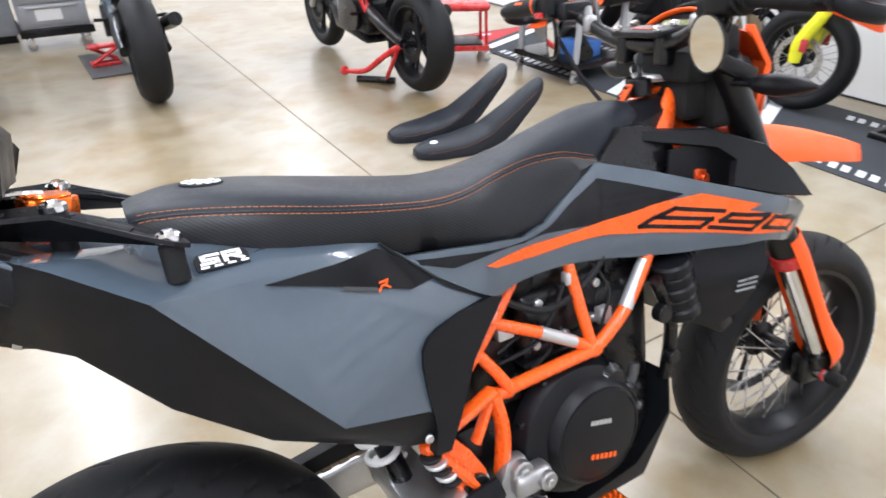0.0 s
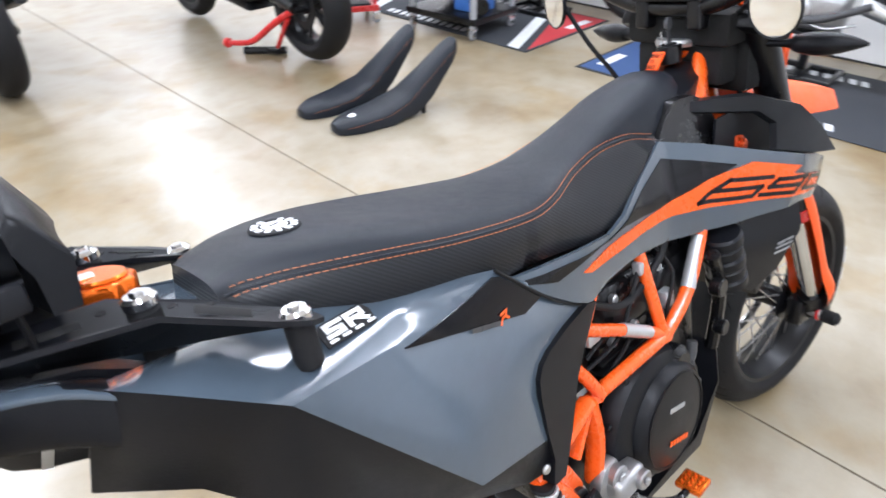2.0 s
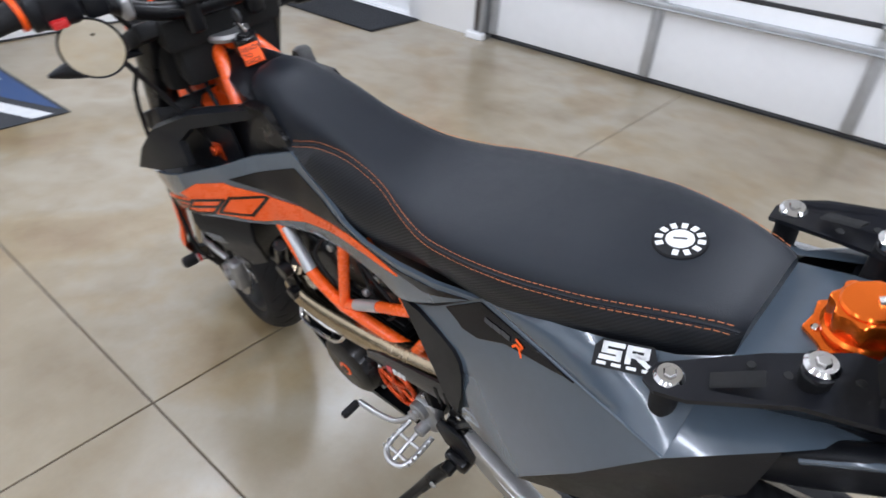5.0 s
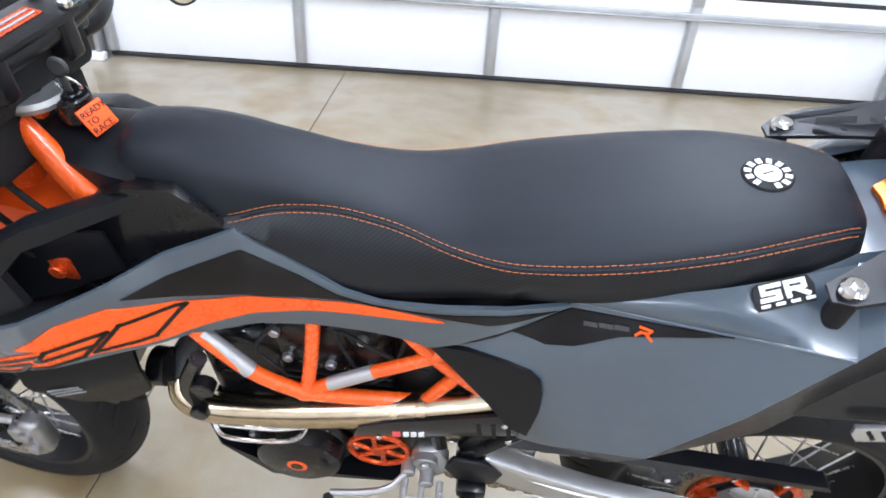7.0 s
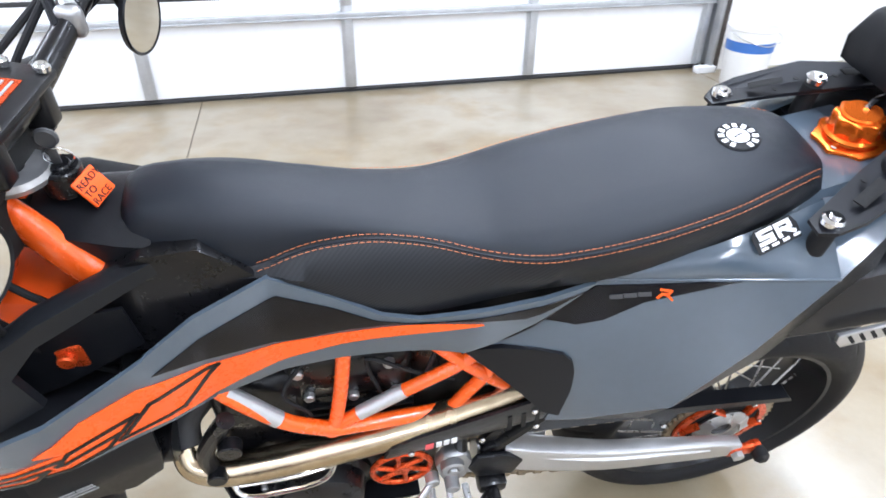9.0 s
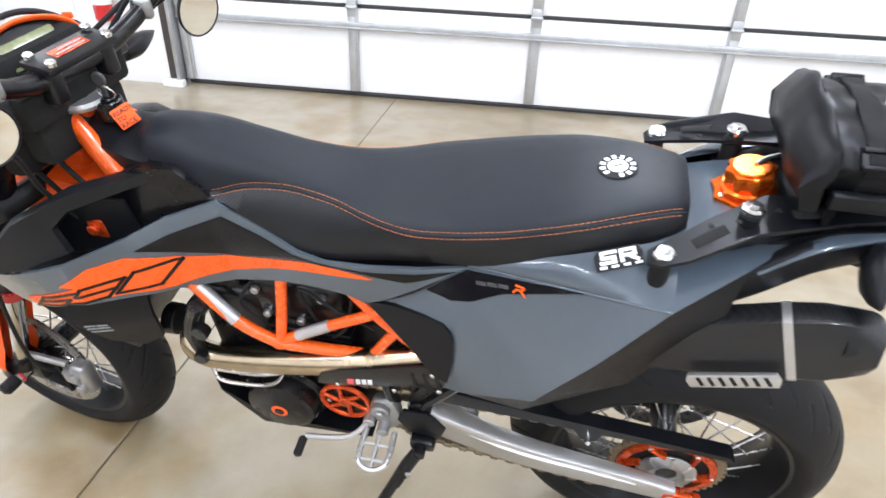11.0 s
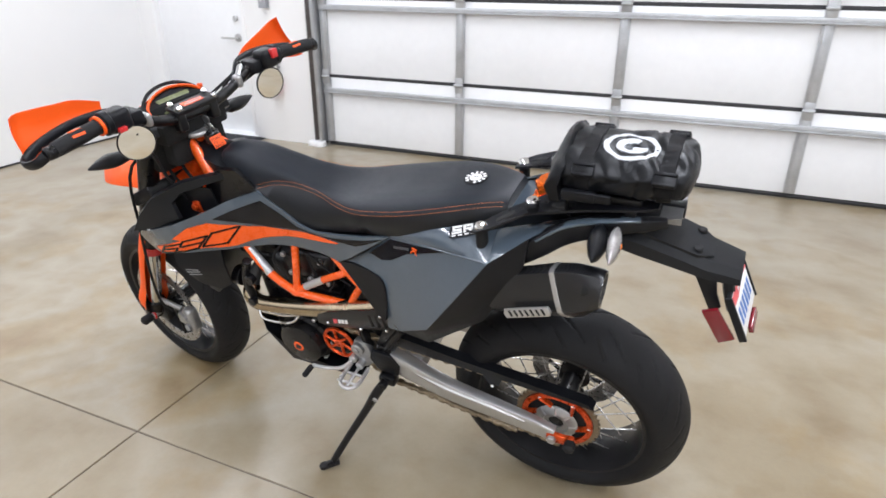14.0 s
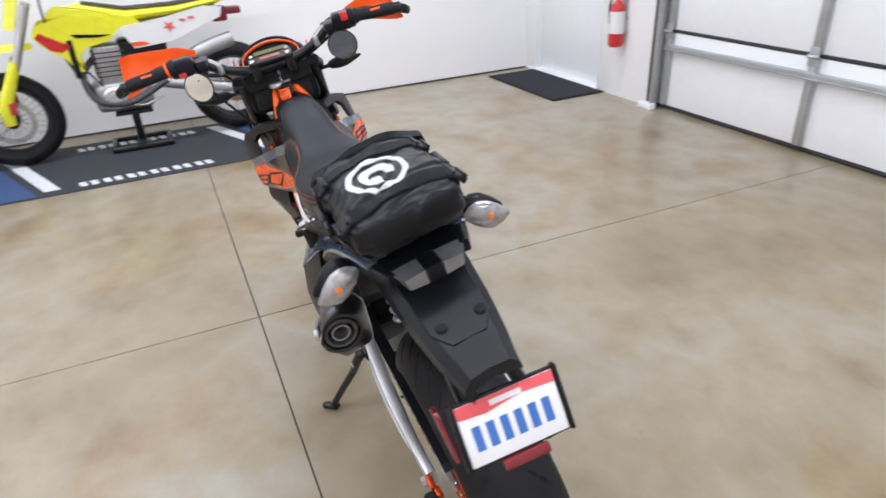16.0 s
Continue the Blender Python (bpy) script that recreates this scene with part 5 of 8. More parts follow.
def swingarm():
    for s in (1, -1):
        rs = []
        for x, z, h, w, y in ((0.55, 0.398, 0.036, 0.020, 0.088), (0.46, 0.386, 0.036, 0.020, 0.106), (0.33, 0.365, 0.032, 0.017, 0.122), (0.20, 0.349, 0.028, 0.015, 0.127), (0.11, 0.333, 0.026, 0.013, 0.127), (0.045, 0.315, 0.021, 0.012, 0.125)):
            rs.append([(x, s * (y + w * math.copysign(abs(math.cos(t)) ** 0.28, math.cos(t))), z + h * math.copysign(abs(math.sin(t)) ** 0.4, math.sin(t))) for t in [2 * math.pi * (k + 0.5) / 20 for k in range(20)]])
        cols = [cr([r[k] for r in rs], 4) for k in range(20)]
        sa = part("swingarm", rings([list(r) for r in zip(*cols)]), "alu", bike, "cast aluminium swingarm")
        part("arm_ridge", tube([(0.44, s * 0.127, 0.398), (0.33, s * 0.139, 0.380), (0.20, s * 0.142, 0.364), (0.12, s * 0.140, 0.346)], [0.002, 0.0055, 0.005, 0.003], 8, 5, flat=1.6), "alu", sa)
        part("arm_cover", prism([(0.485, 0.355), (0.472, 0.400), (0.505, 0.430), (0.555, 0.435), (0.568, 0.40), (0.548, 0.360)], s * 0.116, s * 0.126, "xz", 0.004), "black_plastic", sa, "black swingarm cover")
        part("chain_adjuster", join(box(0.012, 0.066, s * 0.126, s * 0.140, 0.297, 0.329, 0.006), box(-0.004, 0.02, s * 0.120, s * 0.136, 0.300, 0.322, 0.005), box(0.068, 0.079, s * 0.126, s * 0.137, 0.303, 0.317, 0.003)), "orange_dark", sa, "orange chain adjuster block")
        part("axle_nut", disc((0.050, s * 0.144, 0.313), 0.012, 0.012, "y", 6, 0.001), "alu", sa)
        part("axle_slider", join(disc((0.004, s * 0.146, 0.310), 0.0145, 0.03, "y", 18, 0.006)), "rubber", sa, "black axle crash knob")
    part("swingarm_bridge", box(0.42, 0.50, -0.09, 0.09, 0.365, 0.415, 0.012), "alu", bike)
    g = skin([(0.50, 0.484), (0.46, 0.484), (0.30, 0.462), (0.12, 0.443), (-0.028, 0.426), (-0.040, 0.412), (0.05, 0.420), (0.19, 0.430), (0.20, 0.404), (0.226, 0.404), (0.242, 0.432), (0.36, 0.440), (0.46, 0.446), (0.50, 0.45)], lambda x, z: 0.100, 1, 0, 0.028, 0.05)
    cg = part("chain_guard", bevelled(g, 0.004), "black_plastic", bike, "black chain guard")
    part("guard_bolt", disc((0.214, 0.104, 0.407), 0.0055, 0.012, "y", 10), "chrome", cg)
    # chain: upper and lower runs of links
    ch = []
    for (p, q) in (((0.66, 0.448), (0.05, 0.416)), ((0.66, 0.372), (0.535, 0.282)), ((0.535, 0.282), (0.05, 0.205))):
        n = int(math.dist(p, q) / 0.0159)
        for k in range(n):
            u = (k + 0.5) / n
            x, z = p[0] + (q[0] - p[0]) * u, p[1] + (q[1] - p[1]) * u
            w = 0.0115 if k % 2 else 0.0075
            ch.append(moved(box(-0.0102, 0.0102, -w * 0.85, w * 0.85, -0.0066, 0.0066, 0.003, 1), Matrix.Translation((x, 0.086 if x > 0.16 else 0.073, z)) @ pose(0, 0, 0, 0, math.degrees(math.atan2(-(q[1] - p[1]), q[0] - p[0])), 0)))
    tagged(part("chain", join(*ch), "chain", bike), "drive chain", kind="stuff")
    part("chain_slider", join(box(0.44, 0.54, 0.058, 0.09, 0.325, 0.345, 0.004)), "black_plastic", bike)
    # rear mudguard hugger, shock and linkage
    part("shock_spring", tube([(0.43 + 0.028 * math.cos(i * 0.7) - 0.0012 * i, 0.028 * math.sin(i * 0.7), 0.45 + 0.0042 * i) for i in range(54)], 0.006, 8, 2), "white", bike, "pale shock spring")
    part("shock_body", tube([(0.45, 0, 0.40), (0.37, 0, 0.70)], 0.018, 14, 1), "black_metal", bike)
    hug = []
    for a in range(9):
        t = radians(55 + a * 12)
        hug.append([(0.055 + 0.335 * math.cos(t), y, 0.310 + 0.335 * math.sin(t) + 0.004 * math.cos(y * 14)) for y in (-0.075, -0.04, 0, 0.04, 0.075)])
    bm = bmesh.new()
    vs = [[bm.verts.new(p) for p in r] for r in hug]
    for i in range(len(vs) - 1):
        for j in range(4):
            bm.faces.new((vs[i][j], vs[i + 1][j], vs[i + 1][j + 1], vs[i][j + 1]))
    bmesh.ops.delete(bm, geom=[f for f in bm.faces if f.calc_center_median().x < 0.24], context="FACES")
    thicken(bm, lambda v: Vector((0, 0, 0.003)))
    part("inner_fender", bm, "black_plastic", bike, "black inner fender")
    # rear caliper
    part("rear_caliper", box(0.11, 0.18, -0.115, -0.075, 0.36, 0.42, 0.012), "alu_cast", bike)


def footgear():
    for s in (1, -1):
        hg = part("peg_bracket", join(prism([(0.575, 0.452), (0.61, 0.452), (0.622, 0.42), (0.61, 0.37), (0.59, 0.35), (0.566, 0.37), (0.56, 0.42)], s * 0.100, s * 0.125, "xz", 0.008), disc((0.596, s * 0.128, 0.430), 0.019, 0.018, "y", 20), disc((0.596, s * 0.139, 0.430), 0.010, 0.006, "y", 6), disc((0.594, s * 0.132, 0.376), 0.012, 0.03, "y", 16), tube([(0.57, s * 0.115, 0.39), (0.54, s * 0.112, 0.372), (0.525, s * 0.105, 0.35)], 0.010)), "alu_cast", bike, "cast metal footpeg bracket")
        # open toothed peg
        fr = [tube([(0.572, s * 0.135, 0.366), (0.572, s * 0.19, 0.363), (0.587, s * 0.210, 0.360), (0.613, s * 0.210, 0.360), (0.628, s * 0.19, 0.363), (0.628, s * 0.135, 0.366)], 0.0058, 8), tube([(0.600, s * 0.135, 0.366), (0.600, s * 0.208, 0.360)], 0.0046, 8), tube([(0.57, s * 0.165, 0.364), (0.63, s * 0.165, 0.364)], 0.0034, 8), tube([(0.57, s * 0.195, 0.362), (0.63, s * 0.195, 0.362)], 0.0034, 8)]
        teeth = [moved(bmesh_cone(0.004, 0.008), Matrix.Translation((x, s * y, 0.366))) for x in (0.569, 0.630) for y in (0.14, 0.152, 0.164, 0.176, 0.188, 0.2)]
        part("footpeg", join(*fr, *teeth), "alu", hg, "open toothed footpeg")
    part("brake_cylinder", join(box(0.575, 0.645, -0.150, -0.112, 0.392, 0.432, 0.012, 3), disc((0.628, -0.152, 0.412), 0.016, 0.012, "y", 18), disc((0.628, -0.160, 0.412), 0.007, 0.006, "y", 6)), "alu_cast", bike, "cast metal brake cylinder")
    part("shift_lever", join(tube([(0.625, 0.125, 0.375), (0.655, 0.148, 0.352), (0.70, 0.158, 0.345), (0.748, 0.162, 0.342)], 0.0058, 10), disc((0.625, 0.122, 0.376), 0.012, 0.02, "y", 14)), "alu", bike, "silver gear shift lever")
    part("shift_peg", disc((0.751, 0.184, 0.340), 0.0085, 0.04, "y", 14, 0.003), "rubber", bike, "black shift peg")
    part("brake_pedal", tube([(0.60, -0.135, 0.39), (0.66, -0.145, 0.335), (0.71, -0.158, 0.305), (0.745, -0.162, 0.305)], 0.0065, 10), "black_metal", bike)
    part("pedal_tip", join(box(0.735, 0.775, -0.185, -0.14, 0.302, 0.314, 0.003), *[moved(bmesh_cone(0.004, 0.007), Matrix.Translation((0.742 + 0.012 * i, -0.15 - 0.012 * j, 0.313))) for i in range(3) for j in range(3)]), "orange_anod", bike, "orange toothed brake pedal tip")
    # side stand
    foot = Vector((0.660, 0.296, 0.096))
    ss = part("side_stand", tube([(0.523, 0.145, 0.335), (0.545, 0.165, 0.302), (0.573, 0.190, 0.250), (0.622, 0.248, 0.165), (0.654, 0.288, 0.105)], [0.013, 0.014, 0.0115, 0.0105, 0.0105], 12, 5), "black_metal", bike, "black side stand")
    part("stand_foot", moved(join(box(-0.024, 0.024, -0.013, 0.013, -0.006, 0.006, 0.005), disc((0.022, 0, 0), 0.014, 0.011, "z", 16)), Matrix.Translation(foot) @ pose(0, 0, 0, 15, 0, 42)), "black_metal", ss)
    part("stand_bolt", disc((0.538, 0.182, 0.30), 0.007, 0.006, "y", 10), "alu", ss)
    part("stand_spring", tube([(0.52, 0.150, 0.345), (0.545, 0.178, 0.29), (0.56, 0.192, 0.262)], 0.005, 8), "black_metal", ss)
    part("stand_mount", join(box(0.495, 0.545, 0.105, 0.140, 0.318, 0.350, 0.008), disc((0.523, 0.15, 0.335), 0.013, 0.02, "y", 16)), "black_metal", bike)


def bmesh_cone(r, h):
    bm = bmesh.new()
    bmesh.ops.create_cone(bm, cap_ends=True, segments=6, radius1=r, radius2=r * 0.25, depth=h)
    return moved(bm, Matrix.Translation((0, 0, h / 2)))


def shrouds():
    upper = [(1.205, 0.692), (1.222, 0.718), (1.205, 0.734), (1.08, 0.778), (0.985, 0.812), (0.905, 0.843), (0.821, 0.870), (0.755, 0.836), (0.70, 0.805), (0.655, 0.795), (0.60, 0.803), (0.52, 0.815), (0.442, 0.822), (0.50, 0.785), (0.555, 0.745)]
    lower = cr([(0.598, 0.720), (0.64, 0.730), (0.71, 0.730), (0.80, 0.717), (0.90, 0.700), (1.0, 0.696), (1.10, 0.688), (1.172, 0.670), (1.205, 0.690)], 4)
    grey = lower + upper[1:]
    dark = [(0.815, 0.847), (0.87, 0.828), (0.948, 0.799), (0.90, 0.783), (0.806, 0.776), (0.695, 0.790), (0.583, 0.789), (0.53, 0.787), (0.455, 0.815), (0.52, 0.806), (0.60, 0.793), (0.655, 0.787), (0.705, 0.797), (0.76, 0.824)]
    stripes = {
        1: cr([(0.580, 0.783), (0.683, 0.786), (0.76, 0.777), (0.885, 0.772), (0.965, 0.788)], 5) + [(1.022, 0.775), (1.074, 0.741), (1.046, 0.739), (1.160, 0.694), (1.148, 0.674)] + cr([(1.07, 0.698), (0.995, 0.709), (0.917, 0.709), (0.862, 0.729), (0.787, 0.750), (0.715, 0.765), (0.637, 0.773), (0.580, 0.782)], 4)[:-1],
        -1: cr([(0.583, 0.774), (0.66, 0.780), (0.755, 0.777), (0.863, 0.782), (0.922, 0.791)], 5) + [(0.977, 0.795), (1.078, 0.759), (1.050, 0.754), (1.190, 0.708), (1.172, 0.687)] + cr([(1.08, 0.706), (0.986, 0.727), (0.872, 0.746), (0.813, 0.756), (0.752, 0.760), (0.672, 0.762), (0.583, 0.768)], 4)[:-1],
    }
    # corners of the numerals 6, 9 and 0: low start, low end, high end, high start
    boxes = {
        1: (((1.148, 0.676), (1.088, 0.692), (1.052, 0.728), (1.120, 0.706)), ((1.075, 0.697), (1.012, 0.710), (0.975, 0.750), (1.043, 0.735)), ((0.998, 0.715), (0.932, 0.722), (0.888, 0.771), (0.960, 0.758))),
        -1: (((0.878, 0.756), (0.972, 0.739), (1.010, 0.760), (0.934, 0.777)), ((0.988, 0.736), (1.059, 0.719), (1.097, 0.736), (1.023, 0.752)), ((1.086, 0.716), (1.158, 0.695), (1.182, 0.709), (1.114, 0.728))),
    }
    for s in (1, -1):
        sh = part("tank_shroud", skin(grey, side_field, s, 0, 0.006, 0.0125), "grey", bike, "slate grey tank shroud with orange graphic")
        part("black_graphic", skin(dark, side_field, s, 0.0014, 0.0012, 0.0125), "black_gloss", sh, "gloss black graphic")
        part("orange_graphic", skin(stripes[s], side_field, s, 0.0026, 0.0022, 0.0125), "orange_film", sh, "orange stripe graphic")
        # the numerals 690 in slanted outline strokes
        six = [((0, 1), (1, 1)), ((0, 0), (0, 1)), ((0, 0), (1, 0)), ((1, 0), (1, 0.5)), ((0, 0.5), (1, 0.5))]
        nine = [((0, 1), (1, 1)), ((0, 0.5), (0, 1)), ((0, 0.5), (1, 0.5)), ((1, 0), (1, 1)), ((0, 0), (1, 0))]
        zero = [((0, 1), (1, 1)), ((0, 0), (0, 1)), ((0, 0), (1, 0)), ((1, 0), (1, 1))]
        for i, dg in enumerate((six, nine, zero)):
            segs = []
            for (a, b) in dg:
                pts = []
                for u, v in (a, b):
                    c0, c1, c2, c3 = (Vector(q) for q in boxes[s][i])
                    pts.append(c0.lerp(c1, u).lerp(c3.lerp(c2, u), v))
                d = (pts[1] - pts[0]).normalized() * (0.0026 if s > 0 else 0.0034)
                n = Vector((-d.y, d.x))
                segs.append(skin([pts[0] - d + n, pts[0] - d - n, pts[1] + d - n, pts[1] + d + n], side_field, s, 0.0038, 0.001, 0.0125))
            part("numeral", join(*segs), "black_gloss", sh, "black outline numeral " + "690"[i])
        # air scoop: a rounded arm out from the seat, a front corner and a lower leg on the shroud
        wv = [(0.905, 0.060, 0.903), (1.030, 0.128, 0.885), (1.112, 0.169, 0.850), (1.165, 0.186, 0.800), (1.208, 0.195, 0.745), (1.130, 0.183, 0.764), (1.050, 0.158, 0.792), (1.066, 0.150, 0.832), (1.040, 0.133, 0.857), (0.915, 0.068, 0.887), (0.914, 0.046, 0.904), (1.040, 0.114, 0.887), (1.120, 0.154, 0.851), (1.174, 0.174, 0.801), (1.212, 0.189, 0.745)]
        wf = [(0, 1, 8, 9), (1, 2, 7, 8), (2, 3, 5, 6, 7), (3, 4, 5), (10, 11, 1, 0), (11, 12, 2, 1), (12, 13, 3, 2), (13, 14, 4, 3)]
        part("shroud_wing", facets([(x, s * y, z) for x, y, z in wv], wf, 0.005, 0.011, s, 3), "charcoal", bike, "charcoal plastic air scoop", smooth=50)
        part("duct_floor", prism([(0.95, s * 0.06), (1.05, s * 0.168), (1.20, s * 0.178), (1.228, s * 0.150), (1.05, s * 0.07)], 0.728, 0.734, "xy", 0.001), "black_plastic", bike)
        duct = skin([(0.965, 0.862), (1.03, 0.865), (1.09, 0.835), (1.20, 0.765), (1.232, 0.705), (1.05, 0.755), (0.96, 0.80)], lambda x, z: 0.098 + 0.12 * (x - 0.96), s, 0, 0.004, 0.03)
        part("air_duct", duct, "black_plastic", bike)
        # dark inner tank cheek
        ck = skin([(0.826, 0.862), (0.850, 0.884), (0.885, 0.912), (0.94, 0.908), (0.985, 0.885), (1.0, 0.85), (1.03, 0.79), (0.95, 0.785), (0.87, 0.83), (0.82, 0.850)], lambda x, z: 0.074 + 0.22 * max(0, 0.885 - z), s, 0, 0.02, 0.02)
        part("tank_cheek", bevelled(ck, 0.004), "black_metal", bike, smooth=60)
        part("orange_bracket", join(box(1.015, 1.06, s * 0.094, s * 0.108, 0.780, 0.822, 0.010), disc((1.034, s * 0.111, 0.802), 0.010, 0.010, "y", 16)), "orange_dark", bike, "orange shroud bracket")
    # tank body between
    part("airbox", join(box(0.62, 0.93, -0.068, 0.068, 0.735, 0.868, 0.03, 3), box(0.97, 1.10, -0.075, 0.075, 0.72, 0.82, 0.02, 3), box(0.40, 0.70, -0.08, 0.08, 0.68, 0.83, 0.03, 3)), "black_plastic", bike)
    cv = rings([[(x, y, z) for y, z in ((-w, h - 0.05), (-w, h - 0.015), (-w * 0.6, h), (0, h + 0.004), (w * 0.6, h), (w, h - 0.015), (w, h - 0.05))] for x, w, h in ((0.93, 0.060, 0.922), (0.96, 0.060, 0.928), (1.0, 0.052, 0.934), (1.04, 0.04, 0.936))])
    part("dash_cover", cv, "black_plastic", bike, "black cover round the ignition lock")


def seat_section(x):
    xs = [0.155, 0.168, 0.19, 0.23, 0.30, 0.38, 0.45, 0.52, 0.58, 0.64, 0.71, 0.78, 0.83, 0.88, 0.925, 0.945, 0.955]
    top = np.interp(x, xs, [0.940, 0.945, 0.951, 0.953, 0.945, 0.928, 0.912, 0.897, 0.887, 0.890, 0.906, 0.926, 0.939, 0.949, 0.949, 0.946, 0.938])
    w = np.interp(x, xs, [0.050, 0.057, 0.065, 0.079, 0.099, 0.108, 0.109, 0.104, 0.085, 0.062, 0.055, 0.060, 0.068, 0.066, 0.060, 0.055, 0.048])
    edge = np.interp(x, xs, [0.928, 0.935, 0.937, 0.934, 0.923, 0.905, 0.891, 0.879, 0.876, 0.883, 0.893, 0.891, 0.873, 0.866, 0.868, 0.874, 0.882])
    wb = np.interp(x, xs, [0.058, 0.068, 0.077, 0.088, 0.104, 0.107, 0.102, 0.095, 0.094, 0.094, 0.093, 0.085, 0.076, 0.070, 0.064, 0.056, 0.045])
    low = np.interp(x, xs, [0.900, 0.894, 0.890, 0.884, 0.866, 0.842, 0.825, 0.814, 0.803, 0.792, 0.800, 0.840, 0.866, 0.864, 0.868, 0.876, 0.885])
    return float(top), float(w), float(edge), float(wb), float(low)


def smooth_section(x):
    h = 0.022
    vals = [seat_section(min(0.955, max(0.155, x + d))) for d in (-h, -h / 2, 0, h / 2, h)]
    if x < 0.19 or x > 0.925:
        vals = [vals[2]]
    return [sum(v[i] for v in vals) / len(vals) for i in range(5)]


def seat():
    N = 90
    xs = [0.164 + 0.791 * (k / N) for k in range(N + 1)]
    rows, sides = [], []
    for x in xs:
        t, w, e, wb, lo = smooth_section(x)
        half = [(w, e), (w * 0.955, e + (t - e) * 0.36), (w * 0.85, e + (t - e) * 0.66), (w * 0.68, e + (t - e) * 0.86), (w * 0.42, e + (t - e) * 0.965), (0, t)]
        rows.append([(x, y, z) for y, z in half] + [(x, -y, z) for y, z in half[-2::-1]])
        bulge = 0.010 if 0.5 < x < 0.8 else 0.006
        sides.append([(w, e), (w + 0.004, e - 0.004), (max(w, wb) * 0.5 + (w + wb) * 0.25 + bulge, (e + lo) / 2), (wb, lo), (wb - 0.03, lo - 0.003)])
    bm = bmesh.new()
    vs = [[bm.verts.new(p) for p in r] for r in rows]
    for i in range(N):
        for j in range(len(rows[0]) - 1):
            bm.faces.new((vs[i][j], vs[i][j + 1], vs[i + 1][j + 1], vs[i + 1][j]))
    bm.faces.new(vs[0])
    bm.faces.new(vs[-1][::-1])
    st = part("seat", bm, "vinyl", bike, "black vinyl seat cover with orange stitching", smooth=60)
    for s in (1, -1):
        bm = bmesh.new()
        vs = [[bm.verts.new((x, s * y, z)) for y, z in r] for x, r in zip(xs, sides)]
        for i in range(N):
            for j in range(4):
                bm.faces.new((vs[i][j], vs[i][j + 1], vs[i + 1][j + 1], vs[i + 1][j]))
        part("seat_side", bm, "carbon_vinyl", st, "carbon-weave vinyl side panel", smooth=60)
        # two rows of stitches and the welt between them
        for d in (0.0026, -0.0042):
            segs = []
            x = 0.174
            while x < 0.828:
                pts = []
                for u in (0, 0.0052):
                    t, w, e, wb, lo = smooth_section(x + u)
                    bg = max(w, wb) * 0.5 + (w + wb) * 0.25 + (0.010 if 0.5 < x + u < 0.8 else 0.006)
                    mid = (e + lo) / 2
                    v = min(1.0, max(0.0, (e - 0.004 - (e + d)) / max(0.004, e - 0.004 - mid)))
                    y = w - 0.0005 + 0.001 if d > 0 else (w + 0.004) * (1 - v) + bg * v + 0.0009
                    pts.append((x + u, s * y, e + d + (0.001 if d > 0 else 0)))
                segs.append(tube(pts, 0.00050, 5, 1))
                x += 0.0074
            part("stitching", join(*segs), "thread", st, "orange double stitching")
        welt = [(x, s * (smooth_section(x)[1] + 0.0022), smooth_section(x)[2] - 0.0022) for x in [0.168 + 0.0132 * k for k in range(50)]]
        part("welt", tube(welt, 0.0016, 6, 1), "vinyl", st)
    bm = bmesh.new()
    half = [(y, z) for y, z in sides[0]]
    bm.faces.new([bm.verts.new((xs[0], y, z)) for y, z in half] + [bm.verts.new((xs[0], -y, z)) for y, z in reversed(half)])
    part("seat_end", thicken(bm, lambda v: Vector((0.004, 0, 0))), "carbon_vinyl", st)
    # base under the vinyl
    part("seat_base", box(0.19, 0.90, -0.07, 0.07, 0.80, 0.868, 0.02), "black_plastic", st)
    # round badge: plain white bars round a white disc
    bt = Matrix.Translation((0.256, 0.003, 0.9500)) @ pose(0, 0, 0, 0, 7, 0)
    bd = part("seat_badge", moved(disc((0, 0, 0), 0.0265, 0.004, "z", 36, 0.0015), bt), "rubber", st, "round black badge with white print")
    letters = [moved(box(-0.0036, 0.0036, -0.0028, 0.0028, 0.002, 0.0028, 0), bt @ pose(0, 0, 0, 0, 0, a * 30 + 15) @ Matrix.Translation((0.0200, 0, 0))) for a in range(12) if a not in (2,)]
    for lt in letters:
        part("badge_bar", lt, "white", bd)
    part("badge_centre", moved(disc((0, 0, 0.0024), 0.0135, 0.0012, "z", 28, 0.0003), bt), "white", bd)
    part("badge_mark", moved(strokes([((-0.005, -0.002), (0.005, 0.002))], 0.0022, 0.003, 0.0036, "xy"), bt), "dark_grey", bd)


def drape(ob, s, back):
    """Height field over the outside of a mesh, met from the side s."""
    me = ob.data
    tree = BVHTree.FromPolygons([v.co.copy() for v in me.vertices], [tuple(p.vertices) for p in me.polygons])

    def field(x, z):
        hit = tree.ray_cast(Vector((x, s * 0.6, z)), Vector((0, -s, 0)), 0.62)[0]
        return s * hit.y if hit else back(x, z)
    return field


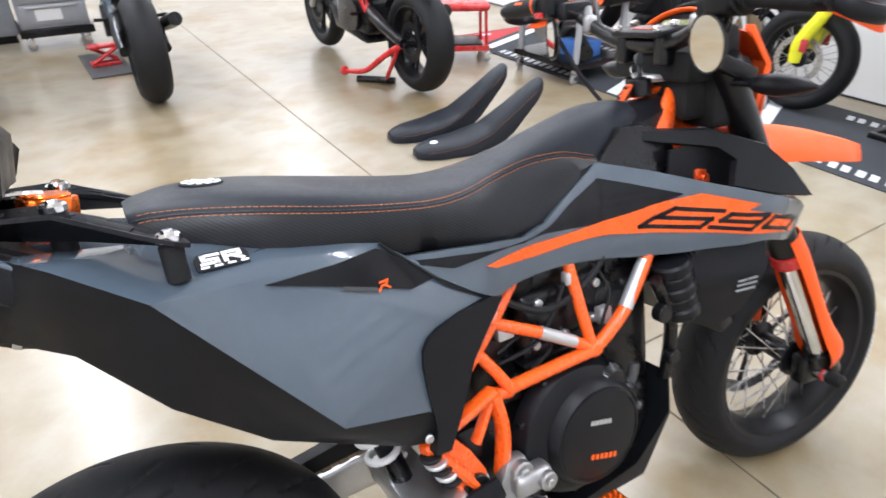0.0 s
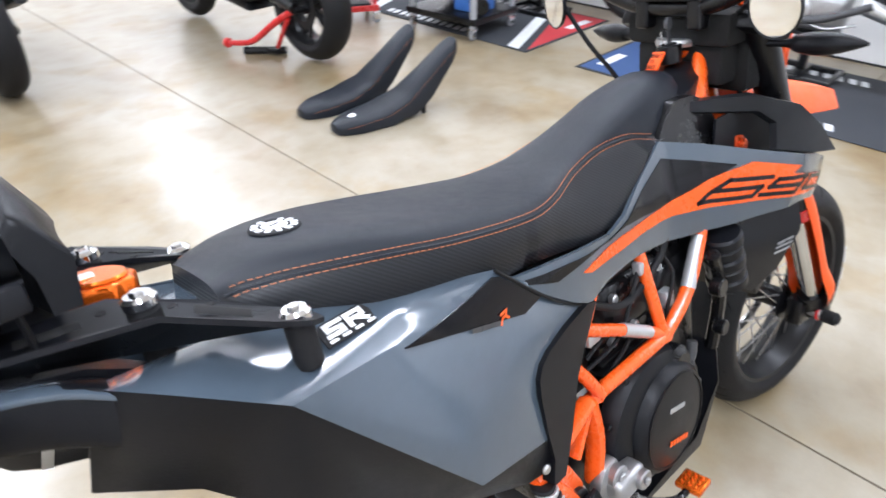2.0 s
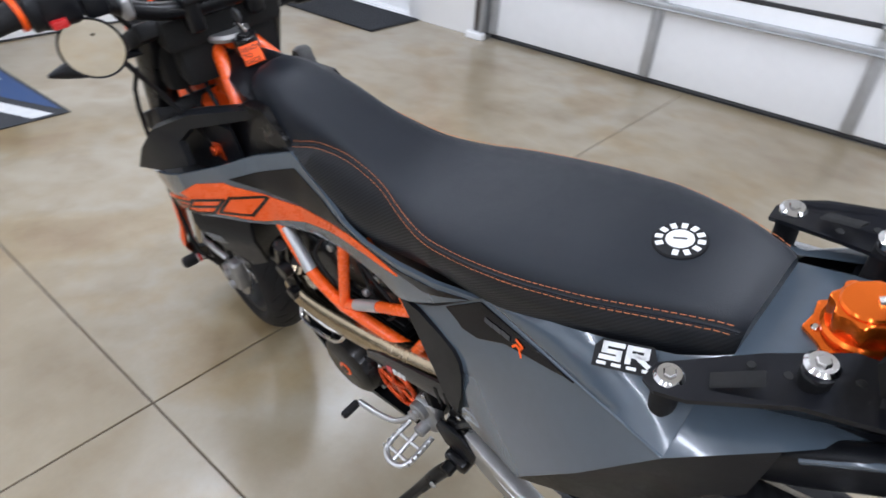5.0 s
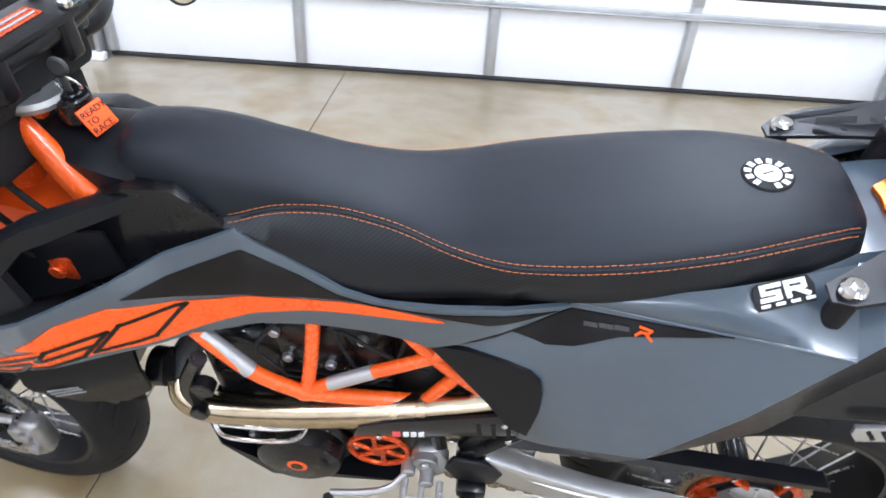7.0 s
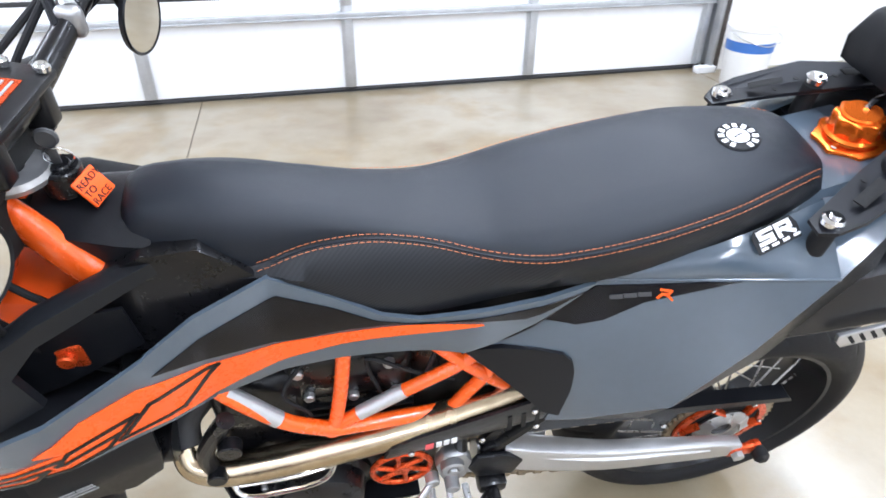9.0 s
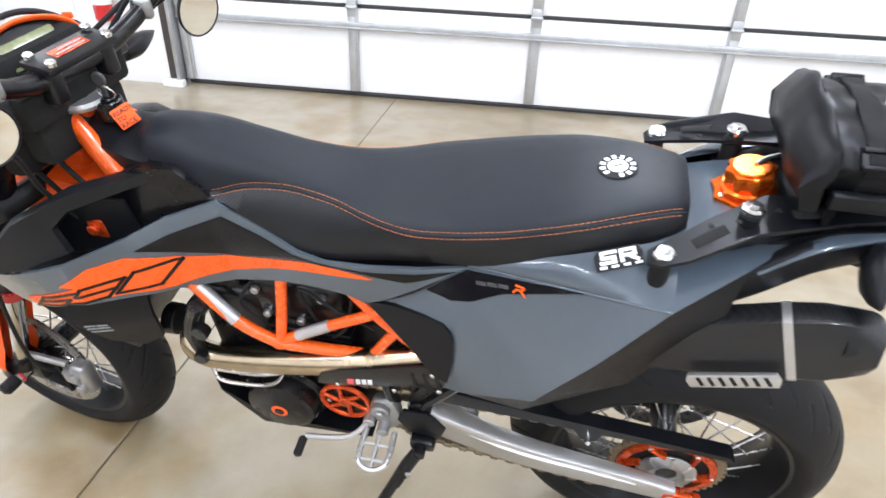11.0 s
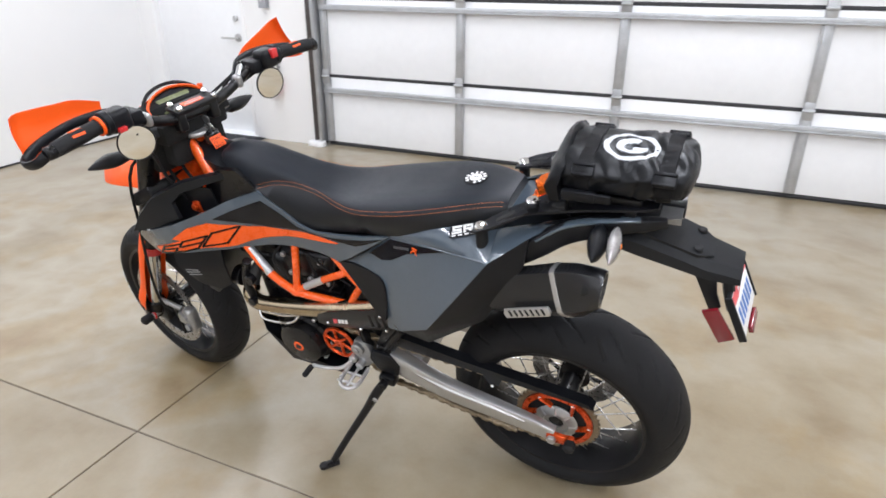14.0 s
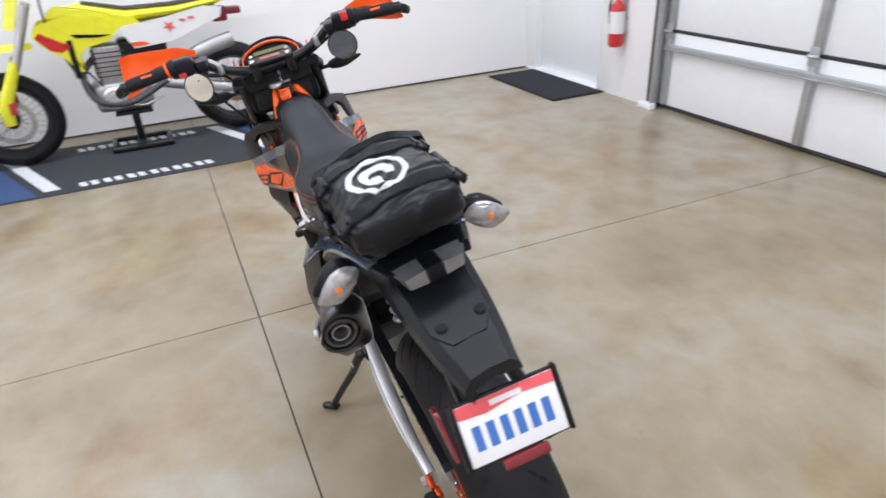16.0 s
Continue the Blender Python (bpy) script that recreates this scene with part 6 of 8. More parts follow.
def tail():
    """Side panels of flat facets, the tail piece, fender, plate and rear lamps."""
    for s in (1, -1):
        P = {
            "a": (0.600, 0.104, 0.714), "b": (0.442, 0.096, 0.822), "c": (0.285, 0.148, 0.856), "d": (0.175, 0.160, 0.866), "e": (0.100, 0.140, 0.922),
            "f": (0.17, 0.084, 0.912), "g": (0.30, 0.108, 0.882), "h": (0.322, 0.150, 0.600), "i": (0.472, 0.136, 0.535), "j": (0.460, 0.124, 0.670), "q": (0.515, 0.122, 0.705), "r": (0.475, 0.132, 0.60),
            "k": (0.36, 0.128, 0.555), "m": (0.19, 0.122, 0.665), "n": (0.085, 0.115, 0.755), "o": (0.02, 0.105, 0.86), "p": (0.00, 0.10, 0.925), "u": (0.12, 0.07, 0.92), "v": (0.40, 0.132, 0.535), "w": (0.05, 0.10, 0.935),
        }
        if s > 0:
            P.update(c=(0.290, 0.137, 0.845), d=(0.172, 0.166, 0.860), e=(0.096, 0.131, 0.914), x=(0.246, 0.184, 0.758), h=(0.325, 0.190, 0.648), j=(0.460, 0.138, 0.665), q=(0.50, 0.122, 0.725), r=(0.466, 0.140, 0.605), i=(0.470, 0.138, 0.560), v=(0.43, 0.150, 0.572))
            P.update(k=(0.340, 0.165, 0.578), m=(0.195, 0.160, 0.690), n=(0.104, 0.146, 0.850))
        else:
            P.update(b=(0.428, 0.116, 0.851), c=(0.285, 0.146, 0.857), g=(0.30, 0.098, 0.880), f=(0.17, 0.084, 0.914), q=(0.515, 0.117, 0.705), d=(0.160, 0.154, 0.866), e=(0.085, 0.146, 0.922), w=(0.045, 0.112, 0.938), h=(0.331, 0.150, 0.640), r=(0.466, 0.130, 0.598), i=(0.472, 0.128, 0.548), k=(0.420, 0.130, 0.560))
            P.update(m=(0.247, 0.138, 0.655), n=(0.153, 0.136, 0.738), o=(0.083, 0.128, 0.826), p=(0.020, 0.100, 0.856))
        V = lambda keys: [(P[k][0], s * P[k][1], P[k][2]) for k in keys]
        ks = "abgcdfjqhirvewx" if s > 0 else "abgcdfjqhrew"
        ix = {k: i for i, k in enumerate(ks)}
        F = lambda t: tuple(ix[k] for k in t)
        fc = [F("abcq"), F("fwed"), F("qcj")] + ([] if s > 0 else [F("bgc"), F("gfd"), F("gdc")]) + ([F("cdxj"), F("xhj"), F("jhr")] if s > 0 else [F("cdhj"), F("jhr")]) + ([F("rhvi")] if s > 0 else [])
        # rounded shelf between the crease and the seat, and the crease itself
        shell = facets(V(ks), fc, 0.006, 0.004, s, 4)
        if s > 0:
            lo, hi = cr(V("bcd"), 6), cr(V("bgf"), 6)
            sb = bmesh.new()
            grid = [[sb.verts.new(Vector(p).lerp(Vector(q), v / 6) + Vector((0, s * 0.5, 0.86)) * (0.026 * (v / 6) * (1 - v / 6) * math.sin(math.pi * (0.1 + 0.8 * i / 12)))) for v in range(7)] for i, (p, q) in enumerate(zip(lo, hi))]
            for i in range(12):
                for v in range(6):
                    sb.faces.new((grid[i][v], grid[i + 1][v], grid[i + 1][v + 1], grid[i][v + 1]))
            bmesh.ops.remove_doubles(sb, verts=sb.verts[:], dist=1e-5)
            thicken(sb, lambda v: Vector((0, -s * 0.002, -0.003)))
            edge = tube([(x, y - s * 0.0010, z - 0.0012) for x, y, z in V("bcd")], 0.0026, 8, 6)
            shell = join(shell, sb, edge)
        pn = part("side_panel", shell, "grey", bike, "slate grey side panel with black lower edge", smooth=60)
        ks2 = "dehvkmnx" if s > 0 else "dehrikmnopw"
        ix2 = {k: i for i, k in enumerate(ks2)}
        F2 = lambda t: tuple(ix2[k] for k in t)
        part("panel_lower", facets(V(ks2), [F2("edno"), F2("weop"), F2("dhmn"), F2("hrik"), F2("hkm")] if s < 0 else [F2("dxmn"), F2("xhm"), F2("hvkm"), F2("edn")], 0.012, 0.004, s, 4), "black_plastic", bike, "black textured lower panel", smooth=60)
        cov = [(0.600, 0.722), (0.55, 0.729), (0.50, 0.727), (0.472, 0.721), (0.459, 0.709), (0.454, 0.690), (0.453, 0.655), (0.462, 0.600), (0.485, 0.606), (0.52, 0.645), (0.56, 0.685)] if s > 0 else [(0.606, 0.720), (0.585, 0.727), (0.53, 0.722), (0.488, 0.714), (0.470, 0.705), (0.460, 0.690), (0.457, 0.665), (0.458, 0.620), (0.462, 0.570), (0.452, 0.534), (0.478, 0.530), (0.505, 0.575), (0.54, 0.645), (0.572, 0.682)]
        part("panel_cover", skin(cov, lambda x, z: float(np.interp(x, [0.455, 0.6], [0.124 if s < 0 else 0.134, 0.106])) - (0.05 if s < 0 else 0.16) * (z - 0.67), s, 0.010 if s > 0 else 0.009, 0.02, 0.03), "black_plastic", pn, "black kick panel")
        # dark graphic with a small orange mark, on the flank below the crease

        def flank(x, z):
            # plane through b, c and j
            p, q, r = Vector(P["q"]), Vector(P["c"]), Vector(P["j"])
            n = (q - p).cross(r - p)
            yy = p.y - (n.x * (x - p.x) + n.z * (z - p.z)) / n.y
            p2, q2, r2 = Vector(P["a"]), Vector(P["b"]), Vector(P["c"])
            n2 = (q2 - p2).cross(r2 - p2)
            y2 = p2.y - (n2.x * (x - p2.x) + n2.z * (z - p2.z)) / n2.y
            return max(yy, y2)
        skin_of = drape(pn, s, flank)
        gr = [(0.500, 0.768), (0.440, 0.816), (0.341, 0.834), (0.280, 0.846), (0.385, 0.805), (0.430, 0.776), (0.462, 0.765)] if s > 0 else [(0.276, 0.850), (0.368, 0.845), (0.421, 0.846), (0.434, 0.840), (0.500, 0.782), (0.463, 0.779), (0.336, 0.828)]
        part("dark_graphic", skin(gr, skin_of, s, 0.0022, 0.003, 0.008), "black_gloss", pn, "gloss black flank graphic")
        mx, mz = (0.361, 0.820) if s > 0 else (0.424, 0.800)
        up_dir = 1 if s > 0 else -1
        shape = (((-0.010, 0.006), (0.006, 0.006)), ((0.006, 0.006), (0.002, 0.0)), ((0.002, 0.0), (-0.006, -0.001)), ((-0.001, -0.001), (0.008, -0.008)), ((-0.008, -0.001), (-0.014, -0.008)))
        mk = strokes([tuple((mx - up_dir * px, mz + pz) for px, pz in [(0.72 * u0, 0.72 * v0) for u0, v0 in sg]) for sg in shape], 0.0028, 0, 0.0004)
        mk2 = strokes([((mx + 0.020 + 0.016 * i, mz - 0.003 - 0.004 * i), (mx + 0.030 + 0.016 * i, mz - 0.005 - 0.004 * i)) for i in range(3)] if s > 0 else [((mx - 0.024 - 0.016 * i, mz + 0.002 + 0.006 * i), (mx - 0.014 - 0.016 * i, mz - 0.002 + 0.006 * i)) for i in range(3)], 0.005, 0, 0.0004)
        for bmk in (mk, mk2):
            for v in bmk.verts:
                v.co.y = s * (skin_of(v.co.x, v.co.z) + 0.0036 + v.co.y)
        part("orange_mark", mk, "orange_film", pn)
        part("grey_mark", mk2, "dark_grey", pn)
        # sticker on the shelf: white block strokes on black
        me = pn.data
        over = BVHTree.FromPolygons([v.co.copy() for v in me.vertices], [tuple(f.vertices) for f in me.polygons])
        c0, nrm = over.ray_cast(Vector((0.243, s * 0.113, 1.2)), Vector((0, 0, -1)), 0.6)[:2]
        nrm = nrm if nrm.z > 0 else -nrm
        ux = (Vector((-1, 0, 0)) + nrm * nrm.x).normalized() * s
        uy = nrm.cross(ux)
        base = Matrix((ux, uy, nrm)).transposed().to_4x4()
        base = Matrix.Translation(c0 + nrm * 0.0030) @ base
        base = base @ pose(0, 0, 0, 0, 0, 18 if s > 0 else 4) @ Matrix.Diagonal((0.92, 0.78, 1, 1) if s > 0 else (0.92, 0.66, 1, 1))
        sk = part("sticker", moved(prism([(-0.033, -0.018), (0.030, -0.018), (0.033, 0.004), (0.028, 0.018), (-0.026, 0.018), (-0.033, 0.008)], 0.0, 0.0006, "xy"), base), "rubber", pn, "black sticker with white block print")
        part("sticker_print", moved(strokes([((-0.022, 0.012), (-0.004, 0.012)), ((-0.022, 0.012), (-0.022, 0.004)), ((-0.022, 0.003), (-0.006, 0.003)), ((-0.006, 0.003), (-0.006, -0.005)), ((-0.024, -0.005), (-0.006, -0.005)), ((0.004, 0.012), (0.004, -0.005)), ((0.004, 0.012), (0.022, 0.012)), ((0.022, 0.012), (0.022, 0.004)), ((0.006, 0.003), (0.02, 0.003)), ((0.012, 0.003), (0.024, -0.006))], 0.0058, 0.0007, 0.0012, "xy"), base), "white", sk)
        part("sticker_print", moved(strokes([((-0.026 + 0.016 * i, -0.0125), (-0.020 + 0.016 * i, -0.0125)) for i in range(4)], 0.004, 0.0007, 0.0012, "xy"), base), "white", sk)
        # edge line of the panel towards the shroud
        part("seam", tube([(P["a"][0], s * (P["a"][1] + 0.001), P["a"][2]), (0.52, s * 0.114, 0.766), (P["b"][0], s * (P["b"][1] + 0.0015), P["b"][2])], 0.0022, 6, 4), "shade_black", pn)
        part("panel_bolt", disc((0.449, s * 0.132, 0.560), 0.007, 0.006, "y", 14), "alu", pn)
        # rack spacers, bolts
        for x, y, z, b in ((0.195, 0.129, 0.917, 0.874), (0.102, 0.082, 0.963, 0.91)):
            part("rack_spacer", disc((x, s * y, (z + b) / 2), 0.0125, z - b, "z", 18), "rubber", bike)
            part("rack_bolt", join(disc((x, s * y, z + 0.006), 0.0135, 0.012, "z", 20, 0.003), disc((x, s * y, z + 0.013), 0.006, 0.004, "z", 6, 0.001)), "chrome", bike, "bright rack bolt")
    # tail piece between the panels
    tp = rings([[(x, y, z) for y, z in ((-w, lo), (-w, h - 0.012), (-w + 0.014, h), (w - 0.014, h), (w, h - 0.012), (w, lo))] for x, w, h, lo in ((0.30, 0.09, 0.87, 0.80), (0.20, 0.085, 0.904, 0.82), (0.12, 0.082, 0.927, 0.885), (0.05, 0.085, 0.938, 0.928), (0.0, 0.09, 0.94, 0.937))])
    part("tail_top", tp, "grey", bike, "grey tail cover round the fuel cap")
    tb = rings([[(x, y, z) for y, z in ((-w, lo), (-w, h), (w, h), (w, lo))] for x, w, h, lo in ((0.12, 0.098, 0.915, 0.872), (0.09, 0.098, 0.922, 0.886), (0.05, 0.096, 0.945, 0.925), (0.0, 0.092, 0.958, 0.936), (-0.06, 0.085, 0.962, 0.935), (-0.11, 0.072, 0.960, 0.930), (-0.13, 0.06, 0.958, 0.932))])
    part("tail_body", bevelled(tb, 0.008), "black_plastic", bike, "black tail moulding")
    tk = rings([[(x, y, z) for y, z in ((-w, lo), (-w, h), (w, h), (w, lo))] for x, w, h, lo in ((0.46, 0.09, 0.70, 0.56), (0.34, 0.10, 0.80, 0.60), (0.24, 0.10, 0.85, 0.70), (0.16, 0.09, 0.875, 0.81))])
    part("fuel_tank", bevelled(tk, 0.02, 3), "black_plastic", bike)
    # fuel cap with its flange
    ct = Matrix.Translation((0.088, 0, 0.931)) @ pose(0, 0, 0, 0, 8, 0)
    fl = [(0.050 * math.cos(t) * (1.15 if k % 2 else 1.0), 0.040 * math.sin(t) * (1.12 if k % 2 else 1.0)) for k, t in enumerate([i * math.pi / 8 for i in range(16)])]
    fl = [(x * 0.92 - 0.006, y * 1.05) for x, y in fl]
    fc = part("fuel_cap", moved(prism(fl, 0, 0.006, "xy", 0.0015), ct), "orange_anod", bike, "orange anodised fuel cap")
    knob = [((0.031 if k % 4 < 2 else 0.027) * math.cos(k * math.pi / 16), (0.031 if k % 4 < 2 else 0.027) * math.sin(k * math.pi / 16)) for k in range(32)]
    part("cap_knob", moved(join(prism(knob, 0.012, 0.040, "xy", 0.004), disc((0, 0, 0.012), 0.034, 0.010, "z", 32, 0.003), disc((0, 0, 0.041), 0.024, 0.006, "z", 28, 0.002)), ct), "orange_anod", fc)
    part("cap_lever", moved(tube([(-0.004, 0.0, 0.044), (-0.02, -0.010, 0.046), (-0.038, -0.016, 0.046)], 0.004, 8), ct), "chrome", fc)
    for k in range(3):
        t = k * 2.09 + 0.4
        part("cap_screw", moved(disc((0.042 * math.cos(t) - 0.006, 0.040 * math.sin(t), 0.007), 0.004, 0.004, "z", 10), ct), "chrome", fc)
    rear_rack()
    rear_fender()


def rear_rack():
    for s in (1, -1):
        out = [(0.212, 0.116), (0.213, 0.138), (0.198, 0.148), (0.17, 0.148), (0.10, 0.126), (0.05, 0.112), (0.0, 0.098), (-0.10, 0.084), (-0.13, 0.074), (-0.13, 0.050), (0.0, 0.050), (0.085, 0.056), (0.14, 0.080), (0.195, 0.108)]
        bm = bmesh.new()
        lo = [bm.verts.new((x, s * y, 0.918 + 0.50 * (0.195 - x) if x > 0.1 else 0.9655 + 0.08 * (0.1 - x))) for x, y in out]
        hi = [bm.verts.new(v.co + Vector((0.001, 0, 0.0048))) for v in lo]
        bm.faces.new(lo[::-1])
        bm.faces.new(hi)
        for i in range(len(lo)):
            j = (i + 1) % len(lo)
            bm.faces.new((lo[i], lo[j], hi[j], hi[i]))
        rk = part("rack_plate", bm, "rack_black", bike, "black slotted luggage rack plate", smooth=20)
        for x0, x1, y0, y1 in ((0.165, 0.13, 0.121, 0.106), (0.06, 0.02, 0.088, 0.084)):
            za, zb = (0.918 + 0.50 * (0.195 - x) if x > 0.1 else 0.9655 + 0.08 * (0.1 - x) for x in (x0, x1))
            # flat near-black strip for the shaded opening, the plate is not cut
            part("rack_slot", tube([(x0, s * y0, za + 0.0046), (x1, s * y1, zb + 0.0046)], 0.0078, 10, 1, flat=0.16), "shade_black", rk)
        for x, y in ((0.145, 0.095), (0.118, 0.098), (0.075, 0.082)):
            z = 0.918 + 0.50 * (0.195 - x) if x > 0.1 else 0.9655 + 0.08 * (0.1 - x)
            # near-black dot for the shade in a drilled hole
            part("rack_hole", disc((x, s * y, z + 0.0048), 0.004, 0.0012, "z", 12), "shade_black", rk)
        # tail fairing: a dark side member that ends at the tail light, grey along its top
        fr = [(0.160, 0.118, 0.838, 0.008, 0.016), (0.125, 0.120, 0.858, 0.010, 0.020), (0.085, 0.116, 0.887, 0.011, 0.023), (0.03, 0.104, 0.924, 0.012, 0.023), (-0.04, 0.085, 0.940, 0.012, 0.019), (-0.10, 0.070, 0.947, 0.011, 0.014), (-0.145, 0.058, 0.950, 0.007, 0.010)]
        tf = part("tail_fairing", sweep([(x, s * y, z, w, h) for x, y, z, w, h in fr], 20, 5, 0.45), "black_plastic", bike, "black tail side fairing", smooth=45)
        part("fairing_top", sweep([(x, s * (y + 0.003), z + h * 0.88, w * 0.85, 0.0034) for x, y, z, w, h in fr[2:6]], 16, 5, 0.6), "grey", tf, "slate grey top edge")
    for s in (1, -1):
        ln = rings([[(x, s * y, z) for y, z in ((0.014, 0.938 + 0.4 * (x + 0.16)), (0.052 - 0.4 * max(0, -0.145 - x), 0.940 + 0.3 * (x + 0.16)), (0.056 - 0.4 * max(0, -0.145 - x), 0.956), (0.014, 0.958))] for x in (-0.125, -0.145, -0.158, -0.168)])
        part("tail_light", bevelled(ln, 0.003), "smoke_lens", bike, "smoked grey tail light lens")
    part("tail_light_centre", box(-0.170, -0.125, -0.0135, 0.0135, 0.934, 0.960, 0.003), "black_plastic", bike)
    part("rack_top", join(box(-0.10, 0.02, -0.070, 0.075, 0.984, 0.999, 0.002), box(-0.09, -0.07, -0.070, 0.075, 0.955, 0.985, 0.002), box(-0.02, 0.0, -0.070, 0.075, 0.955, 0.985, 0.002)), "satin_black", bike)


def rear_fender():
    rs = []
    for x, w, z, h in ((-0.03, 0.070, 0.928, 0.034), (-0.10, 0.068, 0.914, 0.040), (-0.17, 0.062, 0.890, 0.036), (-0.225, 0.054, 0.867, 0.032), (-0.262, 0.046, 0.857, 0.030), (-0.286, 0.042, 0.850, 0.026)):
        rs.append([(x, -w * 1.05, z - h), (x, -w, z - 0.014), (x, -w * 0.72, z), (x, 0, z + 0.004), (x, w * 0.72, z), (x, w, z - 0.014), (x, w * 1.05, z - h), (x, 0, z - h * 0.6)])
    fd = part("rear_fender", bevelled(rings(rs), 0.004, 2, 35), "charcoal", bike, "black plastic rear fender", smooth=30)
    part("fender_cap", thicken(facets([(-0.205, -0.046, 0.880), (-0.205, 0.046, 0.880), (-0.06, 0.056, 0.932), (-0.06, -0.056, 0.932), (-0.232, 0.026, 0.870), (-0.232, -0.026, 0.870)], [(0, 1, 2, 3), (0, 5, 4, 1)], 0.003, 0.0), lambda v: Vector((0, 0, -0.006))), "charcoal", fd)
    for s in (1, -1):
        part("fender_bolt", disc((-0.203, s * 0.031 - 0.003, 0.880), 0.009, 0.012, "z", 18, 0.002), "rubber", fd)
        # arm down to the plate
        part("arm_blade", prism([(-0.196, 0.858), (-0.244, 0.842), (-0.250, 0.800), (-0.262, 0.768), (-0.243, 0.752), (-0.224, 0.795)], s * 0.045, s * 0.052, "xz", 0.002), "black_plastic", fd)
        part("plate_arm", tube([(-0.262, s * 0.030, 0.838), (-0.270, s * 0.036, 0.800), (-0.282, s * 0.045, 0.765)], 0.011, 8), "black_plastic", bike)
    # plate holder, leaning with the lower edge back
    ux = Vector((-0.05, -0.99, -0.09)).normalized()
    uy = Vector((0.040, 0.008, 0.086))
    uy = (uy - ux * uy.dot(ux)).normalized()
    base = Matrix((ux, uy, ux.cross(uy))).transposed().to_4x4()
    base = Matrix.Translation((-0.299, -0.003, 0.761)) @ base @ Matrix.Diagonal((1.09, 1.0, 1, 1))
    ph = part("plate_holder", moved(box(-0.074, 0.074, -0.050, 0.048, -0.010, -0.002, 0.003), base), "black_plastic", bike)
    for s in (1, -1):
        part("holder_rail", moved(box(s * 0.073 - 0.003, s * 0.073 + 0.003, -0.050, 0.050, -0.012, 0.003, 0.002), base), "black_plastic", ph)
    pt = part("license_plate", moved(box(-0.068, 0.068, -0.046, 0.044, -0.0018, 0.0, 0.0006), base), "white", bike, "white licence plate with blue bars and red band")
    part("plate_band", moved(prism([(-0.068, 0.044), (0.068, 0.044), (0.068, 0.026), (0.02, 0.030), (-0.03, 0.022), (-0.068, 0.026)], 0.0003, 0.0008, "xy"), base), "red_print", pt)
    for i in range(6):
        part("plate_bar", moved(box(-0.055 + 0.0195 * i, -0.055 + 0.0195 * i + 0.0115, -0.026, 0.010, 0.0003, 0.0008, 0), base), "blue_print", pt)
    part("plate_mark", moved(box(-0.022, 0.022, 0.030, 0.038, 0.0009, 0.0013, 0), base), "white", pt)
    for s in (1, -1):
        if s > 0:
            part("reflector", prism([(-0.229, 0.785), (-0.256, 0.797), (-0.296, 0.730), (-0.269, 0.713)], 0.084, 0.092, "xz", 0.002), "red_lens", bike, "red side reflector")
        else:
            part("reflector", moved(box(-0.03, 0.035, -0.066, -0.05, -0.004, 0.006, 0.003), base), "red_lens", bike, "red reflector under the plate")
    # turn signals: flat leaves on short stalks
    for s in (1, -1):
        leaf = [(0.094, 0.944, 0.006), (0.106, 0.941, 0.018), (0.120, 0.936, 0.026), (0.136, 0.930, 0.027), (0.153, 0.924, 0.018), (0.168, 0.919, 0.004)]
        body = [[(-0.046 + 0.020 * (1 - k) + r * 0.66 * math.cos(t), s * y, z + r * math.sin(t) * 1.0) for t in [2 * math.pi * i / 16 for i in range(16)]] for y, z, r in leaf for k in (0.5,)]
        sg = part("turn_signal", join(tube([(-0.015, s * 0.075, 0.920), (-0.035, s * 0.10, 0.932), (-0.045, s * 0.118, 0.940)], 0.009, 10, 3), rings(body)), "black_plastic", bike, "rear turn signal with clear lens")
        lens = [[(-0.066 + r * 0.50 * math.cos(t), s * (y - 0.002), z + r * 0.97 * math.sin(t)) for t in [2 * math.pi * i / 16 for i in range(16)]] for y, z, r in leaf]
        part("signal_lens", rings(lens), "clear", sg, "clear lens")
        part("signal_bulb", disc((-0.0788, s * 0.130, 0.934), 0.0055, 0.003, "x", 14), "amber", sg)



wheels()
forks()
fender_front()
cockpit()
frame_tubes()
engine()
exhaust()
swingarm()
footgear()
shrouds()
seat()
tail()

# ---- the tail bag on the rack ----


